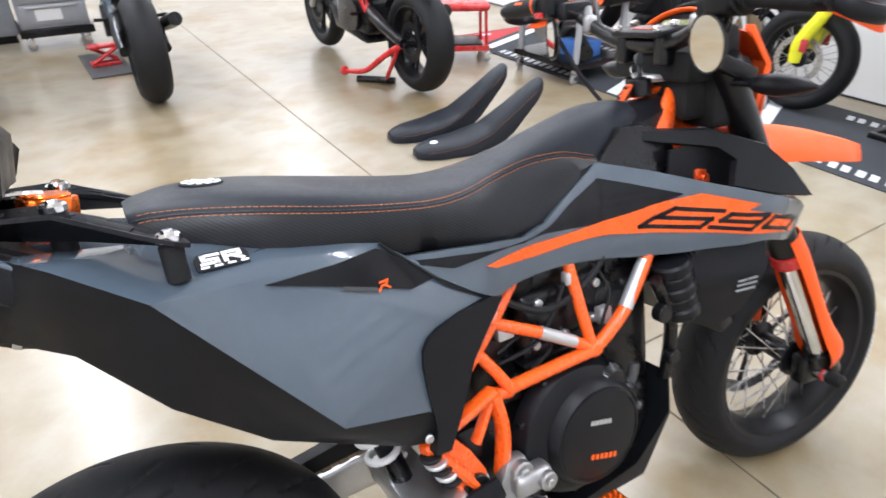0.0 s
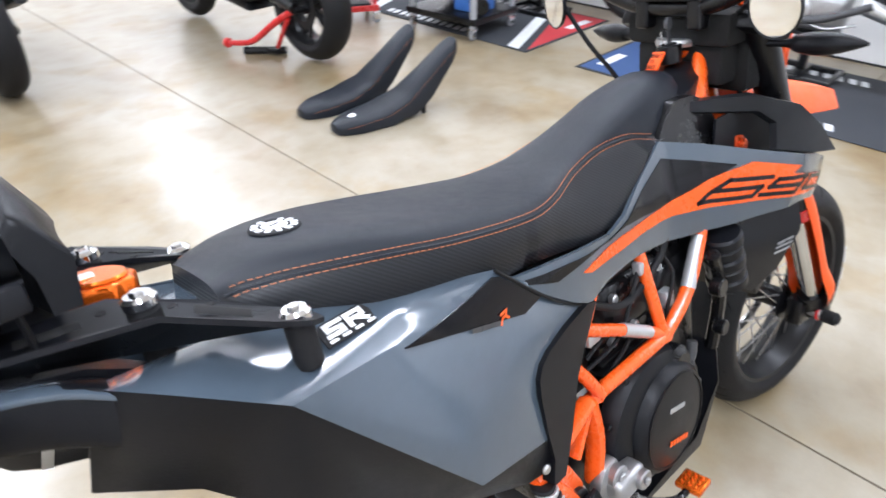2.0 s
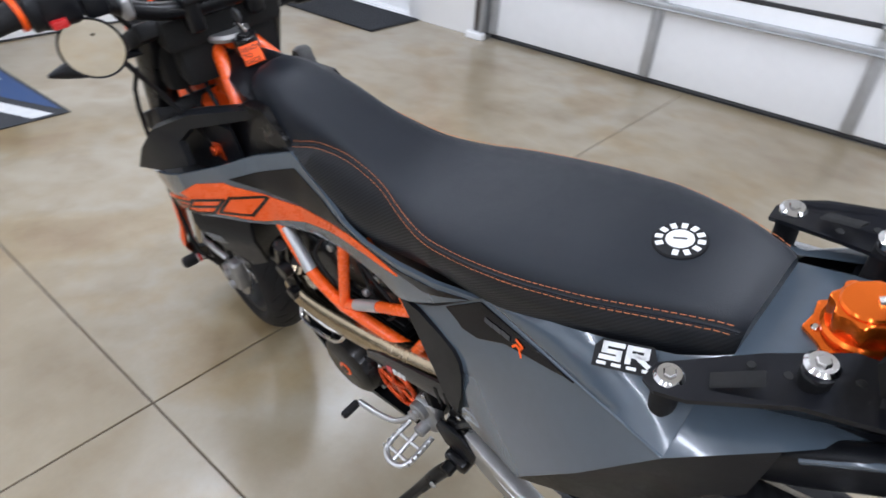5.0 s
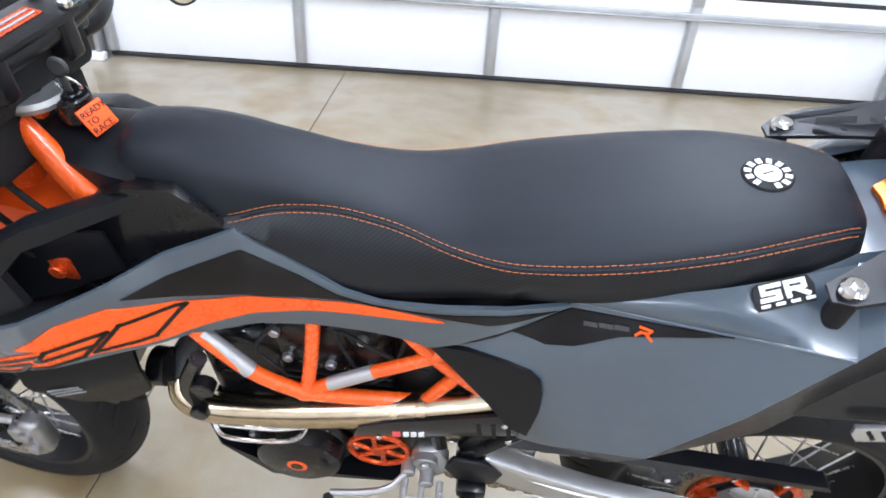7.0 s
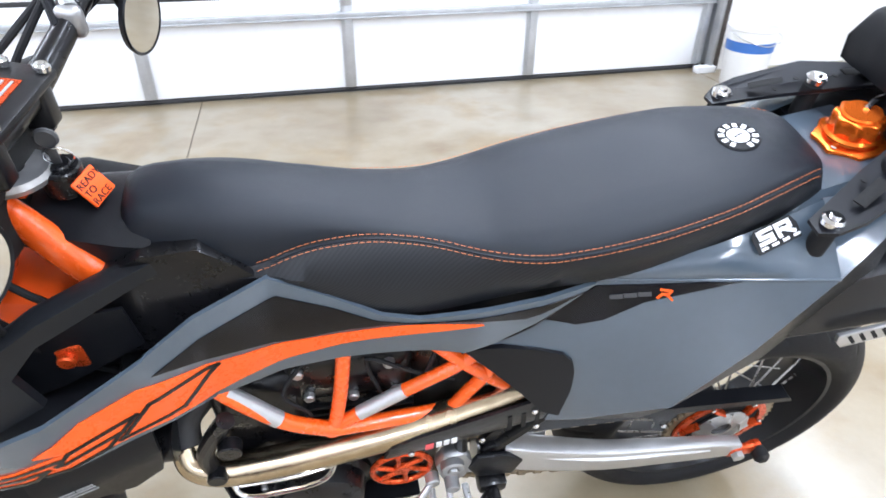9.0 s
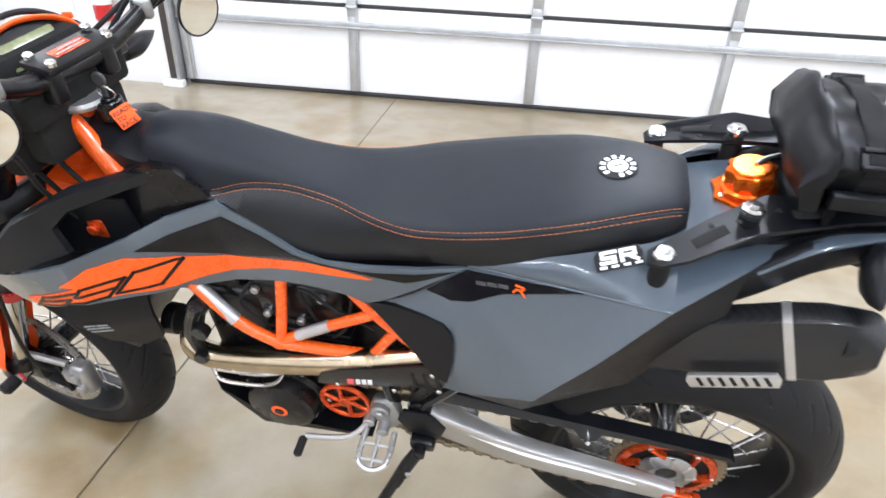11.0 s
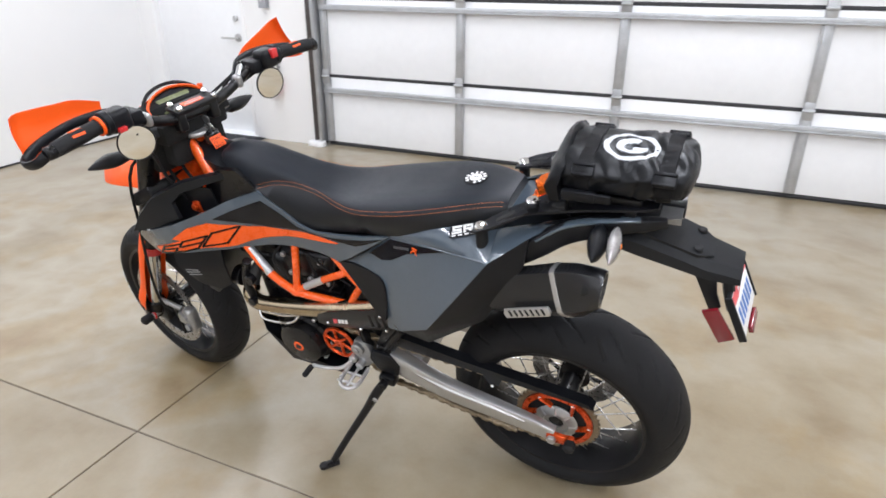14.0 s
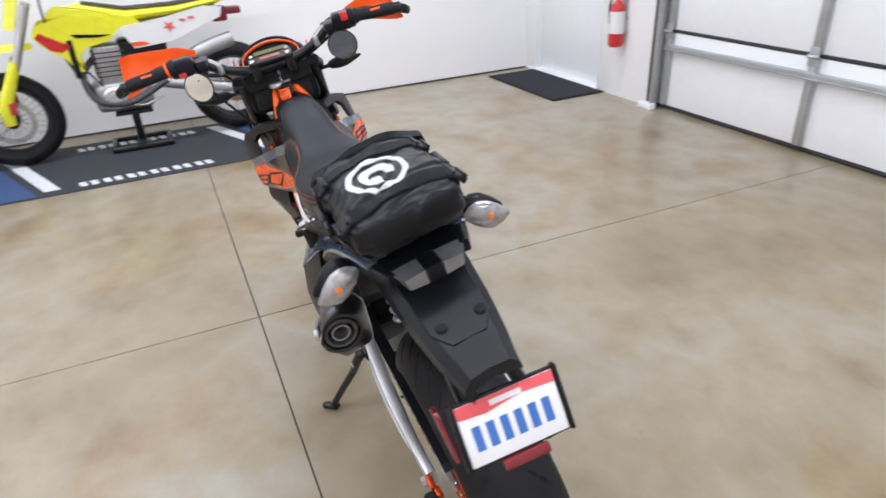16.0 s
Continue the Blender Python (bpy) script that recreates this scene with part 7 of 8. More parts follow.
def tail_bag():
    b = thing("tail_bag", BIKE @ Matrix.Translation((0, 0, 0.008)), "black roll-top motorcycle tail bag strapped on the rear rack", "bag")

    def sect(x, grow=0.0, n=72):
        u = (0.045 - x) / 0.226
        end = math.sqrt(max(0.04, 1 - (max(0, u - 0.86) / 0.15) ** 2.8)) - 0.10 * max(0, 0.12 - u) / 0.12 - 0.10 * min(1, max(0, u - 0.2) / 0.6)
        w, h, c = (0.091 + grow) * end, (0.031 + grow) * min(1, end + 0.08), 1.029 - 0.003 * math.sin(u * 3)
        out = []
        for k in range(n):
            t = 2 * math.pi * k / n
            q = (abs(math.cos(t)) ** 4.2 + abs(math.sin(t)) ** 4.2) ** (-1 / 4.2)
            p = Vector((x, 0.006 + w * q * math.cos(t), c + h * q * math.sin(t)))
            if p.z > c:
                p.z += 0.008 * math.cos((p.y - 0.006) / w * 1.5)
            fold = noise.noise(Vector((p.x * 14 + p.z * 9, p.y * 30, p.z * 34)))
            crease = noise.noise(Vector((p.x * 30 + p.y * 22, p.y * 8, p.z * 20)))
            d = noise.noise(p * 13) * 0.007 + (abs(fold) - 0.2) * -0.008 - 0.006 * max(0.0, 0.16 - abs(crease)) / 0.16 * min(1.0, max(0.11, u - 0.45) / 0.2)
            p += Vector((0, math.cos(t), math.sin(t))) * d
            out.append(p)
        return out
    xs = [0.043 - 0.226 * k / 64 for k in range(65)]
    body = part("bag_body", rings([sect(x) for x in xs]), "bag", b, "black coated fabric body", smooth=60)
    for x in (0.005, -0.135):
        part("strap", rings([sect(x + d, g) for d, g in ((0.013, 0.0008), (0.012, 0.0028), (-0.012, 0.0028), (-0.013, 0.0008))], caps=False), "webbing", b, "black webbing strap", smooth=60)
        for s in (1, -1):
            at_side = Matrix.Translation((x, 0.006 + s * 0.082, 1.0495)) @ pose(0, 0, 0, s * 55)
            bk = part("buckle", moved(box(-0.020, 0.020, -0.004, 0.004, -0.014, 0.014, 0.003), at_side), "black_plastic", b, "black strap buckle")
            part("buckle_rib", moved(box(-0.019, 0.019, -0.008, 0.008, 0.006, 0.012, 0.002), at_side), "black_plastic", bk)
            part("buckle_rib", moved(box(-0.019, 0.019, -0.007, 0.007, -0.013, -0.008, 0.002), at_side), "black_plastic", bk)
    # tall front collar, folded over
    rs = []
    for y, top in ((-0.100, 1.036), (-0.092, 1.052), (-0.05, 1.066), (0.0, 1.068), (0.045, 1.066), (0.086, 1.056), (0.100, 1.034)):
        j = noise.noise(Vector((y * 30, 2, 0))) * 0.006
        m = (top + 0.982) / 2
        rs.append([(0.064 + j, y, 0.982), (0.075 + j, y, m + 0.006), (0.057 + j, y, top), (0.048, y, top + 0.003), (0.040, y, top - 0.006), (0.046 + j, y, m + 0.004), (0.046, y, 0.982)])
    cols = [cr([r[k] for r in rs], 8) for k in range(7)]
    cb = rings([list(r) for r in zip(*cols)])
    for v in cb.verts:
        p = v.co * 1.0
        v.co += Vector((noise.noise(p * 24) * 0.005, 0, noise.noise(p * 22 + Vector((7, 0, 0))) * 0.006 if p.z > 1.0 else 0))
    part("collar", cb, "bag", b, "folded front flap", smooth=50)
    for s in (1, -1):
        part("side_buckle", join(box(-0.022, 0.040, s * 0.103 - 0.007, s * 0.103 + 0.007, 0.993, 1.014, 0.004), box(-0.05, -0.018, s * 0.104 - 0.004, s * 0.104 + 0.004, 0.995, 1.012, 0.002)), "black_plastic", b, "black side buckle")
        part("tie_strap", tube([(0.03, s * 0.10, 0.995), (0.03, s * 0.095, 0.965), (0.02, s * 0.08, 0.95)], 0.010, 8, 4, flat=0.25), "webbing", b)

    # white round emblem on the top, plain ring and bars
    me = body.data
    tree = BVHTree.FromPolygons([v.co.copy() for v in me.vertices], [tuple(p.vertices) for p in me.polygons])

    def top_z(x, y):
        hit = tree.ray_cast(Vector((x, y, 1.4)), Vector((0, 0, -1)), 0.6)[0]
        return hit.z + 0.0018 if hit else 1.05
    cx, cy = -0.064, 0.012

    def lay(pts_in, pts_out):
        bm = bmesh.new()
        a = [bm.verts.new((x, y, top_z(x, y))) for x, y in pts_in]
        c = [bm.verts.new((x, y, top_z(x, y))) for x, y in pts_out]
        for i in range(len(a) - 1):
            bm.faces.new((a[i], a[i + 1], c[i + 1], c[i]))
        return thicken(bm, lambda v: Vector((0, 0, -0.002)))

    def arc(r, t0, t1, n, k=0.95):
        return [(cx + r * math.cos(t0 + (t1 - t0) * i / n), cy + k * r * math.sin(t0 + (t1 - t0) * i / n)) for i in range(n + 1)]
    part("emblem_ring", lay(arc(0.040, 0, 2 * math.pi, 48), arc(0.050, 0, 2 * math.pi, 48)), "emblem", b, "white ring print")
    part("emblem_arc", lay(arc(0.014, -2.1, 2.95, 24), arc(0.028, -2.1, 2.95, 24)), "emblem", b, "white arc print")
    part("emblem_bar", lay([(cx - 0.002, cy - 0.004 + 0.0028 * i) for i in range(6)], [(cx - 0.028, cy - 0.004 + 0.0028 * i) for i in range(6)]), "emblem", b, "white block print")


# ---- two spare seats on the floor ----


def spare_seat(m, label, badge):
    t = thing("spare_saddle", m, label, "saddle", "spare seats on the floor")
    xs = [i / 36 for i in range(37)]

    def sec(u):
        x = 0.70 * u
        z = float(np.interp(u, [0, 0.1, 0.35, 0.55, 0.75, 1.0], [0.045, 0.062, 0.078, 0.115, 0.205, 0.325]))
        w = float(np.interp(u, [0, 0.04, 0.15, 0.4, 0.6, 0.75, 0.95, 1.0], [0.035, 0.060, 0.088, 0.100, 0.080, 0.068, 0.058, 0.040]))
        d = float(np.interp(u, [0, 0.1, 0.5, 0.62, 0.75, 1.0], [0.05, 0.072, 0.085, 0.125, 0.13, 0.06]))
        return x, z, w, d
    rows = []
    for u in xs:
        x, z, w, d = sec(u)
        z0 = max(0.004, z - d)
        rows.append([(x, w, z0), (x, w * 1.0, z - 0.022), (x, w * 0.86, z - 0.006), (x, w * 0.5, z), (x, 0, z + 0.002), (x, -w * 0.5, z), (x, -w * 0.86, z - 0.006), (x, -w, z - 0.022), (x, -w, z0)])
    part("cover", rings([[Vector(p) for p in r] for r in rows]), "vinyl", t, "black vinyl cover", smooth=50)
    for s in (1, -1):
        part("stitching", tube([(sec(u)[0], s * (sec(u)[2] + 0.001), sec(u)[1] - 0.022) for u in xs[2:-2]], 0.00035, 6, 1), "thread", t, "orange seam")
    part("seat_pan", rings([[(sec(u)[0], s * sec(u)[2] * 0.9, max(0.001, sec(u)[1] - sec(u)[3] - 0.004) + k) for s, k in ((1, 0), (1, 0.012), (-1, 0.012), (-1, 0))] for u in xs[1:-1]]), "black_plastic", t)
    part("mount_lug", box(0.47, 0.49, -0.062, -0.046, 0.0, 0.07, 0.004), "black_plastic", t)
    part("mount_lug", box(0.47, 0.49, 0.046, 0.062, 0.0, 0.07, 0.004), "black_plastic", t)
    if badge:
        part("badge", moved(disc((0, 0, 0), 0.020, 0.004, "z", 28), Matrix.Translation((0.10, 0, 0.066)) @ pose(0, 0, 0, 0, -4, 0)), "white", t, "round white badge")
    return t


tail_bag()
spare_seat(pose(1.81, 2.205, 0.0, 0, 0, -5), "black spare motorcycle seat lying on the floor", False)
spare_seat(pose(1.81, 1.945, 0.0, 0, 0, -9), "black spare motorcycle seat with a round white badge on the floor", True)

# ---- other motorcycles and workshop things ----


def cast_wheel(parent, name, m, R, W, rim, spokes=5, rim_mat="rim"):
    w = part(name, lathe([(0, -0.05), (0.04, -0.05), (0.045, -0.03), (0.045, 0.03), (0.04, 0.05), (0, 0.05)], 28), "black_metal", parent, "hub", at=m)
    part("tyre", tyre_mesh(R, W, rim, 0, 96, 0.004, 40), "tyre", w, smooth=50)
    rw = W * 0.4
    prof = [(rim + 0.004, -rw), (rim + 0.006, -rw - 0.006), (rim - 0.008, -rw - 0.004), (rim - 0.022, -rw * 0.5), (rim - 0.022, rw * 0.5), (rim - 0.008, rw + 0.004), (rim + 0.006, rw + 0.006), (rim + 0.004, rw)]
    part("rim", lathe(prof, 48, True), rim_mat, w)
    for k in range(spokes):
        a = 2 * math.pi * k / spokes
        for da in (-0.16, 0.16):
            part("rim_spoke", tube([(0.035 * math.cos(a + da), 0, 0.035 * math.sin(a + da)), ((rim - 0.015) * math.cos(a + da * 0.8), 0, (rim - 0.015) * math.sin(a + da * 0.8))], 0.011, 8, 1), rim_mat, w)
    part("brake_disc", lathe([(0.08, 0.062), (0.12, 0.062), (0.12, 0.067), (0.08, 0.067)], 40, True), "satin_black", w)
    part("sprocket", lathe([(0.05, -0.075), (0.10, -0.075), (0.10, -0.069), (0.05, -0.069)], 40, True), "chain", w)
    return w


def street_bike(m, label, accent, base=1.42, rear=(0.31, 0.18), front=(0.30, 0.12)):
    b = thing("motorcycle", m, label, "motorcycle", "parked motorcycles")
    cast_wheel(b, "rear_wheel", pose(0, 0, rear[0]), rear[0], rear[1], 0.216)
    cast_wheel(b, "front_wheel", pose(base, 0, front[0]), front[0], front[1], 0.216)
    for s in (1, -1):
        part("swingarm", tube([(0.0, s * 0.12, 0.31), (0.22, s * 0.12, 0.36), (0.46, s * 0.10, 0.42)], [0.026, 0.032, 0.036], 12, 5, flat=1.2), "black_metal", b)
        part("frame_rail", tube([(0.46, s * 0.11, 0.42), (0.62, s * 0.13, 0.62), (0.85, s * 0.14, 0.78), (1.08, s * 0.06, 0.90)], 0.028, 12), accent, b)
        d = [(1.12, s * 0.1, 0.98), (1.30, s * 0.1, 0.60)]
        part("fork_leg", tube(d, 0.027, 14, 1), "black_metal", b)
        part("slider", tube([(1.29, s * 0.1, 0.62), (base, s * 0.1, 0.31)], 0.022, 14, 1), "alu", b)
        part("footpeg", tube([(0.52, s * 0.12, 0.40), (0.50, s * 0.22, 0.41)], 0.011, 10, 1), "black_metal", b)
        part("peg_plate", prism([(0.44, 0.38), (0.56, 0.36), (0.58, 0.46), (0.48, 0.52)], s * 0.125, s * 0.135, "xz", 0.002), "satin_black", b)
    part("engine", join(box(0.46, 0.92, -0.13, 0.13, 0.26, 0.50, 0.04, 3), box(0.62, 0.90, -0.11, 0.11, 0.48, 0.66, 0.03, 3), disc((0.62, 0.14, 0.38), 0.10, 0.05), disc((0.80, -0.14, 0.36), 0.09, 0.05)), "black_metal", b)
    part("belly_pan", prism([(0.50, 0.20), (0.98, 0.24), (1.08, 0.42), (0.98, 0.36), (0.55, 0.27)], -0.12, 0.12, "xz", 0.02), "black_metal", b)
    part("fuel_tank", rings([[(x, w * math.cos(t), z + h * math.sin(t)) for t in [2 * math.pi * k / 20 for k in range(20)]] for x, w, z, h in ((0.50, 0.09, 0.83, 0.05), (0.62, 0.14, 0.87, 0.09), (0.80, 0.16, 0.90, 0.11), (0.98, 0.13, 0.90, 0.10), (1.06, 0.08, 0.90, 0.05))]), accent, b)
    part("seat", rings([[(x, w * math.cos(t), z + h * math.sin(t)) for t in [2 * math.pi * k / 16 for k in range(16)]] for x, w, z, h in ((-0.08, 0.05, 0.93, 0.02), (0.10, 0.10, 0.90, 0.04), (0.35, 0.13, 0.82, 0.04), (0.55, 0.10, 0.82, 0.04))]), "vinyl", b)
    part("tail_fender", rings([[(x, y, z) for y, z in ((-w, zz), (0, zz + 0.02), (w, zz), (w * 0.8, zz - 0.03), (-w * 0.8, zz - 0.03))] for x, w, zz in ((0.2, 0.10, 0.80), (0.0, 0.09, 0.84), (-0.16, 0.06, 0.80), (-0.26, 0.05, 0.72))]), "black_plastic", b)
    part("hugger", rings([[((rear[0] + g) * math.cos(t), y, rear[0] + (rear[0] + g) * math.sin(t)) for y, g in ((-0.09, 0.012), (0, 0.02), (0.09, 0.012), (0, 0.014))] for t in [radians(30 + 8 * k) for k in range(8)]]), "black_plastic", b)
    part("silencer", tube([(0.45, -0.13, 0.34), (0.2, -0.19, 0.42), (0.0, -0.2, 0.47)], [0.03, 0.045, 0.04], 18, 5), "black_metal", b)
    part("handlebar", tube([(1.02, -0.36, 1.02), (1.08, -0.15, 1.04), (1.08, 0.15, 1.04), (1.02, 0.36, 1.02)], 0.012, 10), "black_metal", b)
    part("headlight", join(box(1.16, 1.30, -0.11, 0.11, 0.82, 1.0, 0.04, 3)), "black_plastic", b)
    part("chain", tube([(0.5, -0.075, 0.44), (0.0, -0.075, 0.41), (-0.1, -0.075, 0.31), (0.0, -0.075, 0.21), (0.5, -0.075, 0.34)], 0.008, 6, 4), "chain", b)
    return b


def paddock_stand(m, label):
    p = thing("paddock_stand", m, label, "stand")
    part("arm", tube([(-0.11, 0.02, 0.31), (-0.16, 0.16, 0.22), (-0.22, 0.34, 0.09), (-0.29, 0.49, 0.065)], [0.02, 0.02, 0.018, 0.016], 12, 5), "red", p, "red tubular arm")
    part("arm_cap", disc((-0.295, 0.50, 0.065), 0.03, 0.03, "y", 16, 0.006), "red", p)
    part("brace", tube([(-0.13, 0.06, 0.26), (-0.12, 0.22, 0.06)], 0.014, 10, 1), "red", p)
    part("foot", join(tube([(-0.05, 0.24, 0.022), (-0.24, 0.42, 0.022)], 0.022, 10, 1), tube([(-0.12, 0.22, 0.03), (-0.14, 0.33, 0.022)], 0.016, 10, 1)), "black_metal", p)
    part("pin", disc((-0.07, 0.0, 0.31), 0.02, 0.10, "x", 16), "black_metal", p)
    return p


def dirt_bike(m, label):
    b = thing("motorcycle", m, label, "motorcycle", "parked motorcycles")
    spoked_wheel(b, "rear_wheel_spoked", pose(0, 0, 0.31), 0.31, 0.15, 0.222, 0.15, 32, 0, "rim", 160)
    spoked_wheel(b, "front_wheel_spoked", pose(1.42, 0, 0.30), 0.30, 0.12, 0.218, 0.12, 32, 0, "rim", 160)
    part("sprocket", lathe([(0.06, -0.003), (0.105, -0.003), (0.105, 0.003), (0.06, 0.003)], 48, True), "chain", b, at=pose(0, 0.075, 0.31))
    part("brake_disc", lathe([(0.105, -0.003), (0.138, -0.003), (0.138, 0.003), (0.105, 0.003)], 48, True), "spoke", b, at=pose(1.42, 0.07, 0.30))
    for s in (1, -1):
        part("swingarm", tube([(0.0, s * 0.10, 0.31), (0.25, s * 0.11, 0.37), (0.50, s * 0.09, 0.43)], [0.022, 0.030, 0.034], 12, 5, flat=1.3), "alu", b, "aluminium swingarm")
        top, bot = Vector((1.14, s * 0.1, 0.98)), Vector((1.40, s * 0.1, 0.40))
        part("fork_leg", tube([top, top.lerp(bot, 0.62)], 0.026, 14, 1), "alu", b)
        g = part("fork_guard", tube([top.lerp(bot, 0.55) + Vector((0.01, 0, 0)), top.lerp(bot, 0.75) + Vector((0.015, 0, 0)), top.lerp(bot, 1.0) + Vector((0.02, 0, 0)), (1.425, s * 0.1, 0.29)], [0.030, 0.036, 0.040, 0.032], 14, 5), "yellow", b, "yellow fork guard")
        part("guard_badge", box(1.36, 1.40, s * 0.138, s * 0.142, 0.36, 0.43, 0.004), "mat_red", g)
        sh = skin([(0.66, 0.80), (0.78, 0.88), (0.95, 0.90), (1.12, 0.86), (1.16, 0.80), (1.10, 0.72), (1.02, 0.66), (0.96, 0.56), (0.92, 0.56), (0.93, 0.66), (0.88, 0.70), (0.74, 0.73)], lambda x, z: 0.12 + 0.10 * max(0, x - 0.9), s, 0, 0.01, 0.05)
        shp = part("tank_shroud", sh, "yellow", b, "yellow tank shroud with red graphic")
        part("fuel_tank", skin([(0.52, 0.80), (0.56, 0.85), (0.66, 0.87), (0.86, 0.93), (1.0, 0.945), (1.06, 0.90), (0.95, 0.86), (0.78, 0.84), (0.64, 0.77)], lambda x, z: 0.108, s, 0, 0.03, 0.05), "yellow", b, "yellow fuel tank flank")
        part("red_graphic", skin([(0.96, 0.72), (1.12, 0.82), (1.145, 0.79), (1.08, 0.71), (1.02, 0.69)], lambda x, z: 0.122 + 0.10 * max(0, x - 0.9), s, 0.001, 0.002, 0.05), "red", shp)
        part("black_graphic", skin([(0.72, 0.765), (0.82, 0.775), (0.95, 0.79), (0.92, 0.765), (0.80, 0.755)], lambda x, z: 0.122 + 0.10 * max(0, x - 0.9), s, 0.001, 0.002, 0.05), "black_gloss", shp)
        sp = skin([(0.68, 0.80), (0.60, 0.66), (0.36, 0.68), (0.14, 0.76), (0.02, 0.80), (0.0, 0.86), (0.12, 0.88), (0.40, 0.83)], lambda x, z: 0.115 - 0.06 * max(0, 0.2 - x), s, 0, 0.01, 0.05)
        spp = part("side_panel", sp, "white", b, "white side panel with red marks")
        for dx, dz in ((0.0, 0.0), (-0.09, 0.025), (-0.15, 0.035)):
            star = [(0.36 + dx + (0.045 if k % 2 else 0.016) * math.cos(k * math.pi / 5 + 0.4), 0.775 + dz + (0.040 if k % 2 else 0.014) * math.sin(k * math.pi / 5 + 0.4)) for k in range(10)] if dx == 0 else [(0.36 + dx - 0.02, 0.77 + dz), (0.36 + dx + 0.02, 0.775 + dz), (0.36 + dx + 0.024, 0.79 + dz), (0.36 + dx - 0.012, 0.787 + dz)]
            part("red_mark", skin(star, lambda x, z: 0.118 - 0.06 * max(0, 0.2 - x), s, 0.001, 0.002, 0.05), "red_print", spp)
        part("orange_mark", skin([(0.60, 0.67), (0.62, 0.70), (0.54, 0.70), (0.50, 0.68)], lambda x, z: 0.117 - 0.06 * max(0, 0.2 - x), s, 0.001, 0.002, 0.05), "orange_film", spp)
    part("seat", rings([[(x, w * math.cos(t), z + h * math.sin(t)) for t in [2 * math.pi * k / 16 for k in range(16)]] for x, w, z, h in ((-0.12, 0.06, 0.93, 0.015), (0.05, 0.09, 0.90, 0.03), (0.30, 0.10, 0.87, 0.04), (0.60, 0.09, 0.86, 0.05), (0.85, 0.06, 0.93, 0.03), (0.92, 0.04, 0.94, 0.01))]), "yellow", b, "yellow seat with dark top")
    part("seat_top", rings([[(x, w * y, z + 0.012 * (1 - abs(y)) ** 0.5 + k) for y, k in ((-1, 0), (-0.5, 0), (0, 0), (0.5, 0), (1, 0), (0, -0.02))] for x, w, z in ((0.0, 0.07, 0.928), (0.30, 0.085, 0.905), (0.60, 0.075, 0.905), (0.84, 0.05, 0.958))]), "vinyl", b)
    part("tail_light", join(box(-0.14, -0.02, -0.05, 0.05, 0.80, 0.85, 0.012), box(-0.04, 0.06, -0.055, 0.055, 0.76, 0.86, 0.012)), "red_lens", b, "red tail light")
    part("rear_fender", rings([[(x, y, z) for y, z in ((-w, zz), (0, zz + 0.02), (w, zz), (0, zz - 0.008))] for x, w, zz in ((0.2, 0.09, 0.87), (-0.05, 0.085, 0.91), (-0.25, 0.06, 0.94))]), "yellow", b)
    part("front_fender", rings([[(x, y, z) for y, z in ((-w, zz - 0.02), (0, zz + 0.015), (w, zz - 0.02), (0, zz))] for x, w, zz in ((1.18, 0.07, 0.74), (1.35, 0.09, 0.745), (1.55, 0.09, 0.72), (1.66, 0.06, 0.69))]), "yellow", b, "yellow front fender")
    part("headlight_mask", facets([(1.24, -0.11, 0.84), (1.24, 0.11, 0.84), (1.17, 0.12, 1.02), (1.17, -0.12, 1.02), (1.30, 0, 0.85), (1.24, 0, 1.02)], [(0, 4, 5, 3), (4, 1, 2, 5)], 0.006, 0.004), "yellow", b)
    part("engine", join(box(0.56, 0.92, -0.11, 0.11, 0.27, 0.46, 0.04, 3), box(0.68, 0.86, -0.08, 0.08, 0.44, 0.70, 0.02, 3)), "alu_cast", b, "grey cast engine")
    part("side_cover", join(disc((0.80, 0.115, 0.36), 0.075, 0.04, bev=0.012), disc((0.80, 0.14, 0.36), 0.04, 0.015)), "alu", b)
    for i in range(6):
        part("fin", box(0.67, 0.87, -0.09, 0.09, 0.50 + 0.03 * i, 0.507 + 0.03 * i, 0.001, 1), "dark_grey", b)
    part("air_box", box(0.40, 0.70, -0.09, 0.09, 0.46, 0.72, 0.03, 3), "black_plastic", b)
    part("down_tube", tube([(1.06, 0.05, 0.84), (0.99, 0.06, 0.60), (0.92, 0.07, 0.42)], 0.018, 10), "black_metal", b)
    part("radiator", box(0.95, 0.99, -0.13, 0.13, 0.52, 0.76, 0.008), "satin_black", b)
    part("header", tube([(0.86, 0.02, 0.62), (0.95, 0.09, 0.52), (0.90, 0.13, 0.36), (0.70, 0.14, 0.33), (0.45, 0.13, 0.44)], 0.02, 12), "dark_grey", b, "bent steel exhaust pipe")
    part("silencer", tube([(0.40, 0.13, 0.50), (0.20, 0.15, 0.60), (-0.02, 0.15, 0.66)], [0.035, 0.05, 0.048], 18, 5), "alu_cast", b)
    part("carburettor", join(disc((0.62, 0.03, 0.60), 0.045, 0.12, "x", 20), box(0.57, 0.64, -0.05, 0.06, 0.52, 0.60, 0.01)), "satin_black", b)
    part("clutch_cable", tube([(0.85, 0.12, 0.45), (0.95, 0.12, 0.62), (1.06, 0.10, 0.85), (1.05, 0.15, 1.08)], 0.006, 8), "rubber", b)
    part("handlebar", tube([(0.98, -0.40, 1.10), (1.04, -0.2, 1.12), (1.08, -0.08, 1.05), (1.08, 0.08, 1.05), (1.04, 0.2, 1.12), (0.98, 0.40, 1.10)], 0.012, 10), "black_metal", b)
    part("chain_guard", tube([(0.5, 0.085, 0.47), (0.25, 0.09, 0.43), (0.05, 0.09, 0.40)], 0.014, 8), "black_plastic", b)
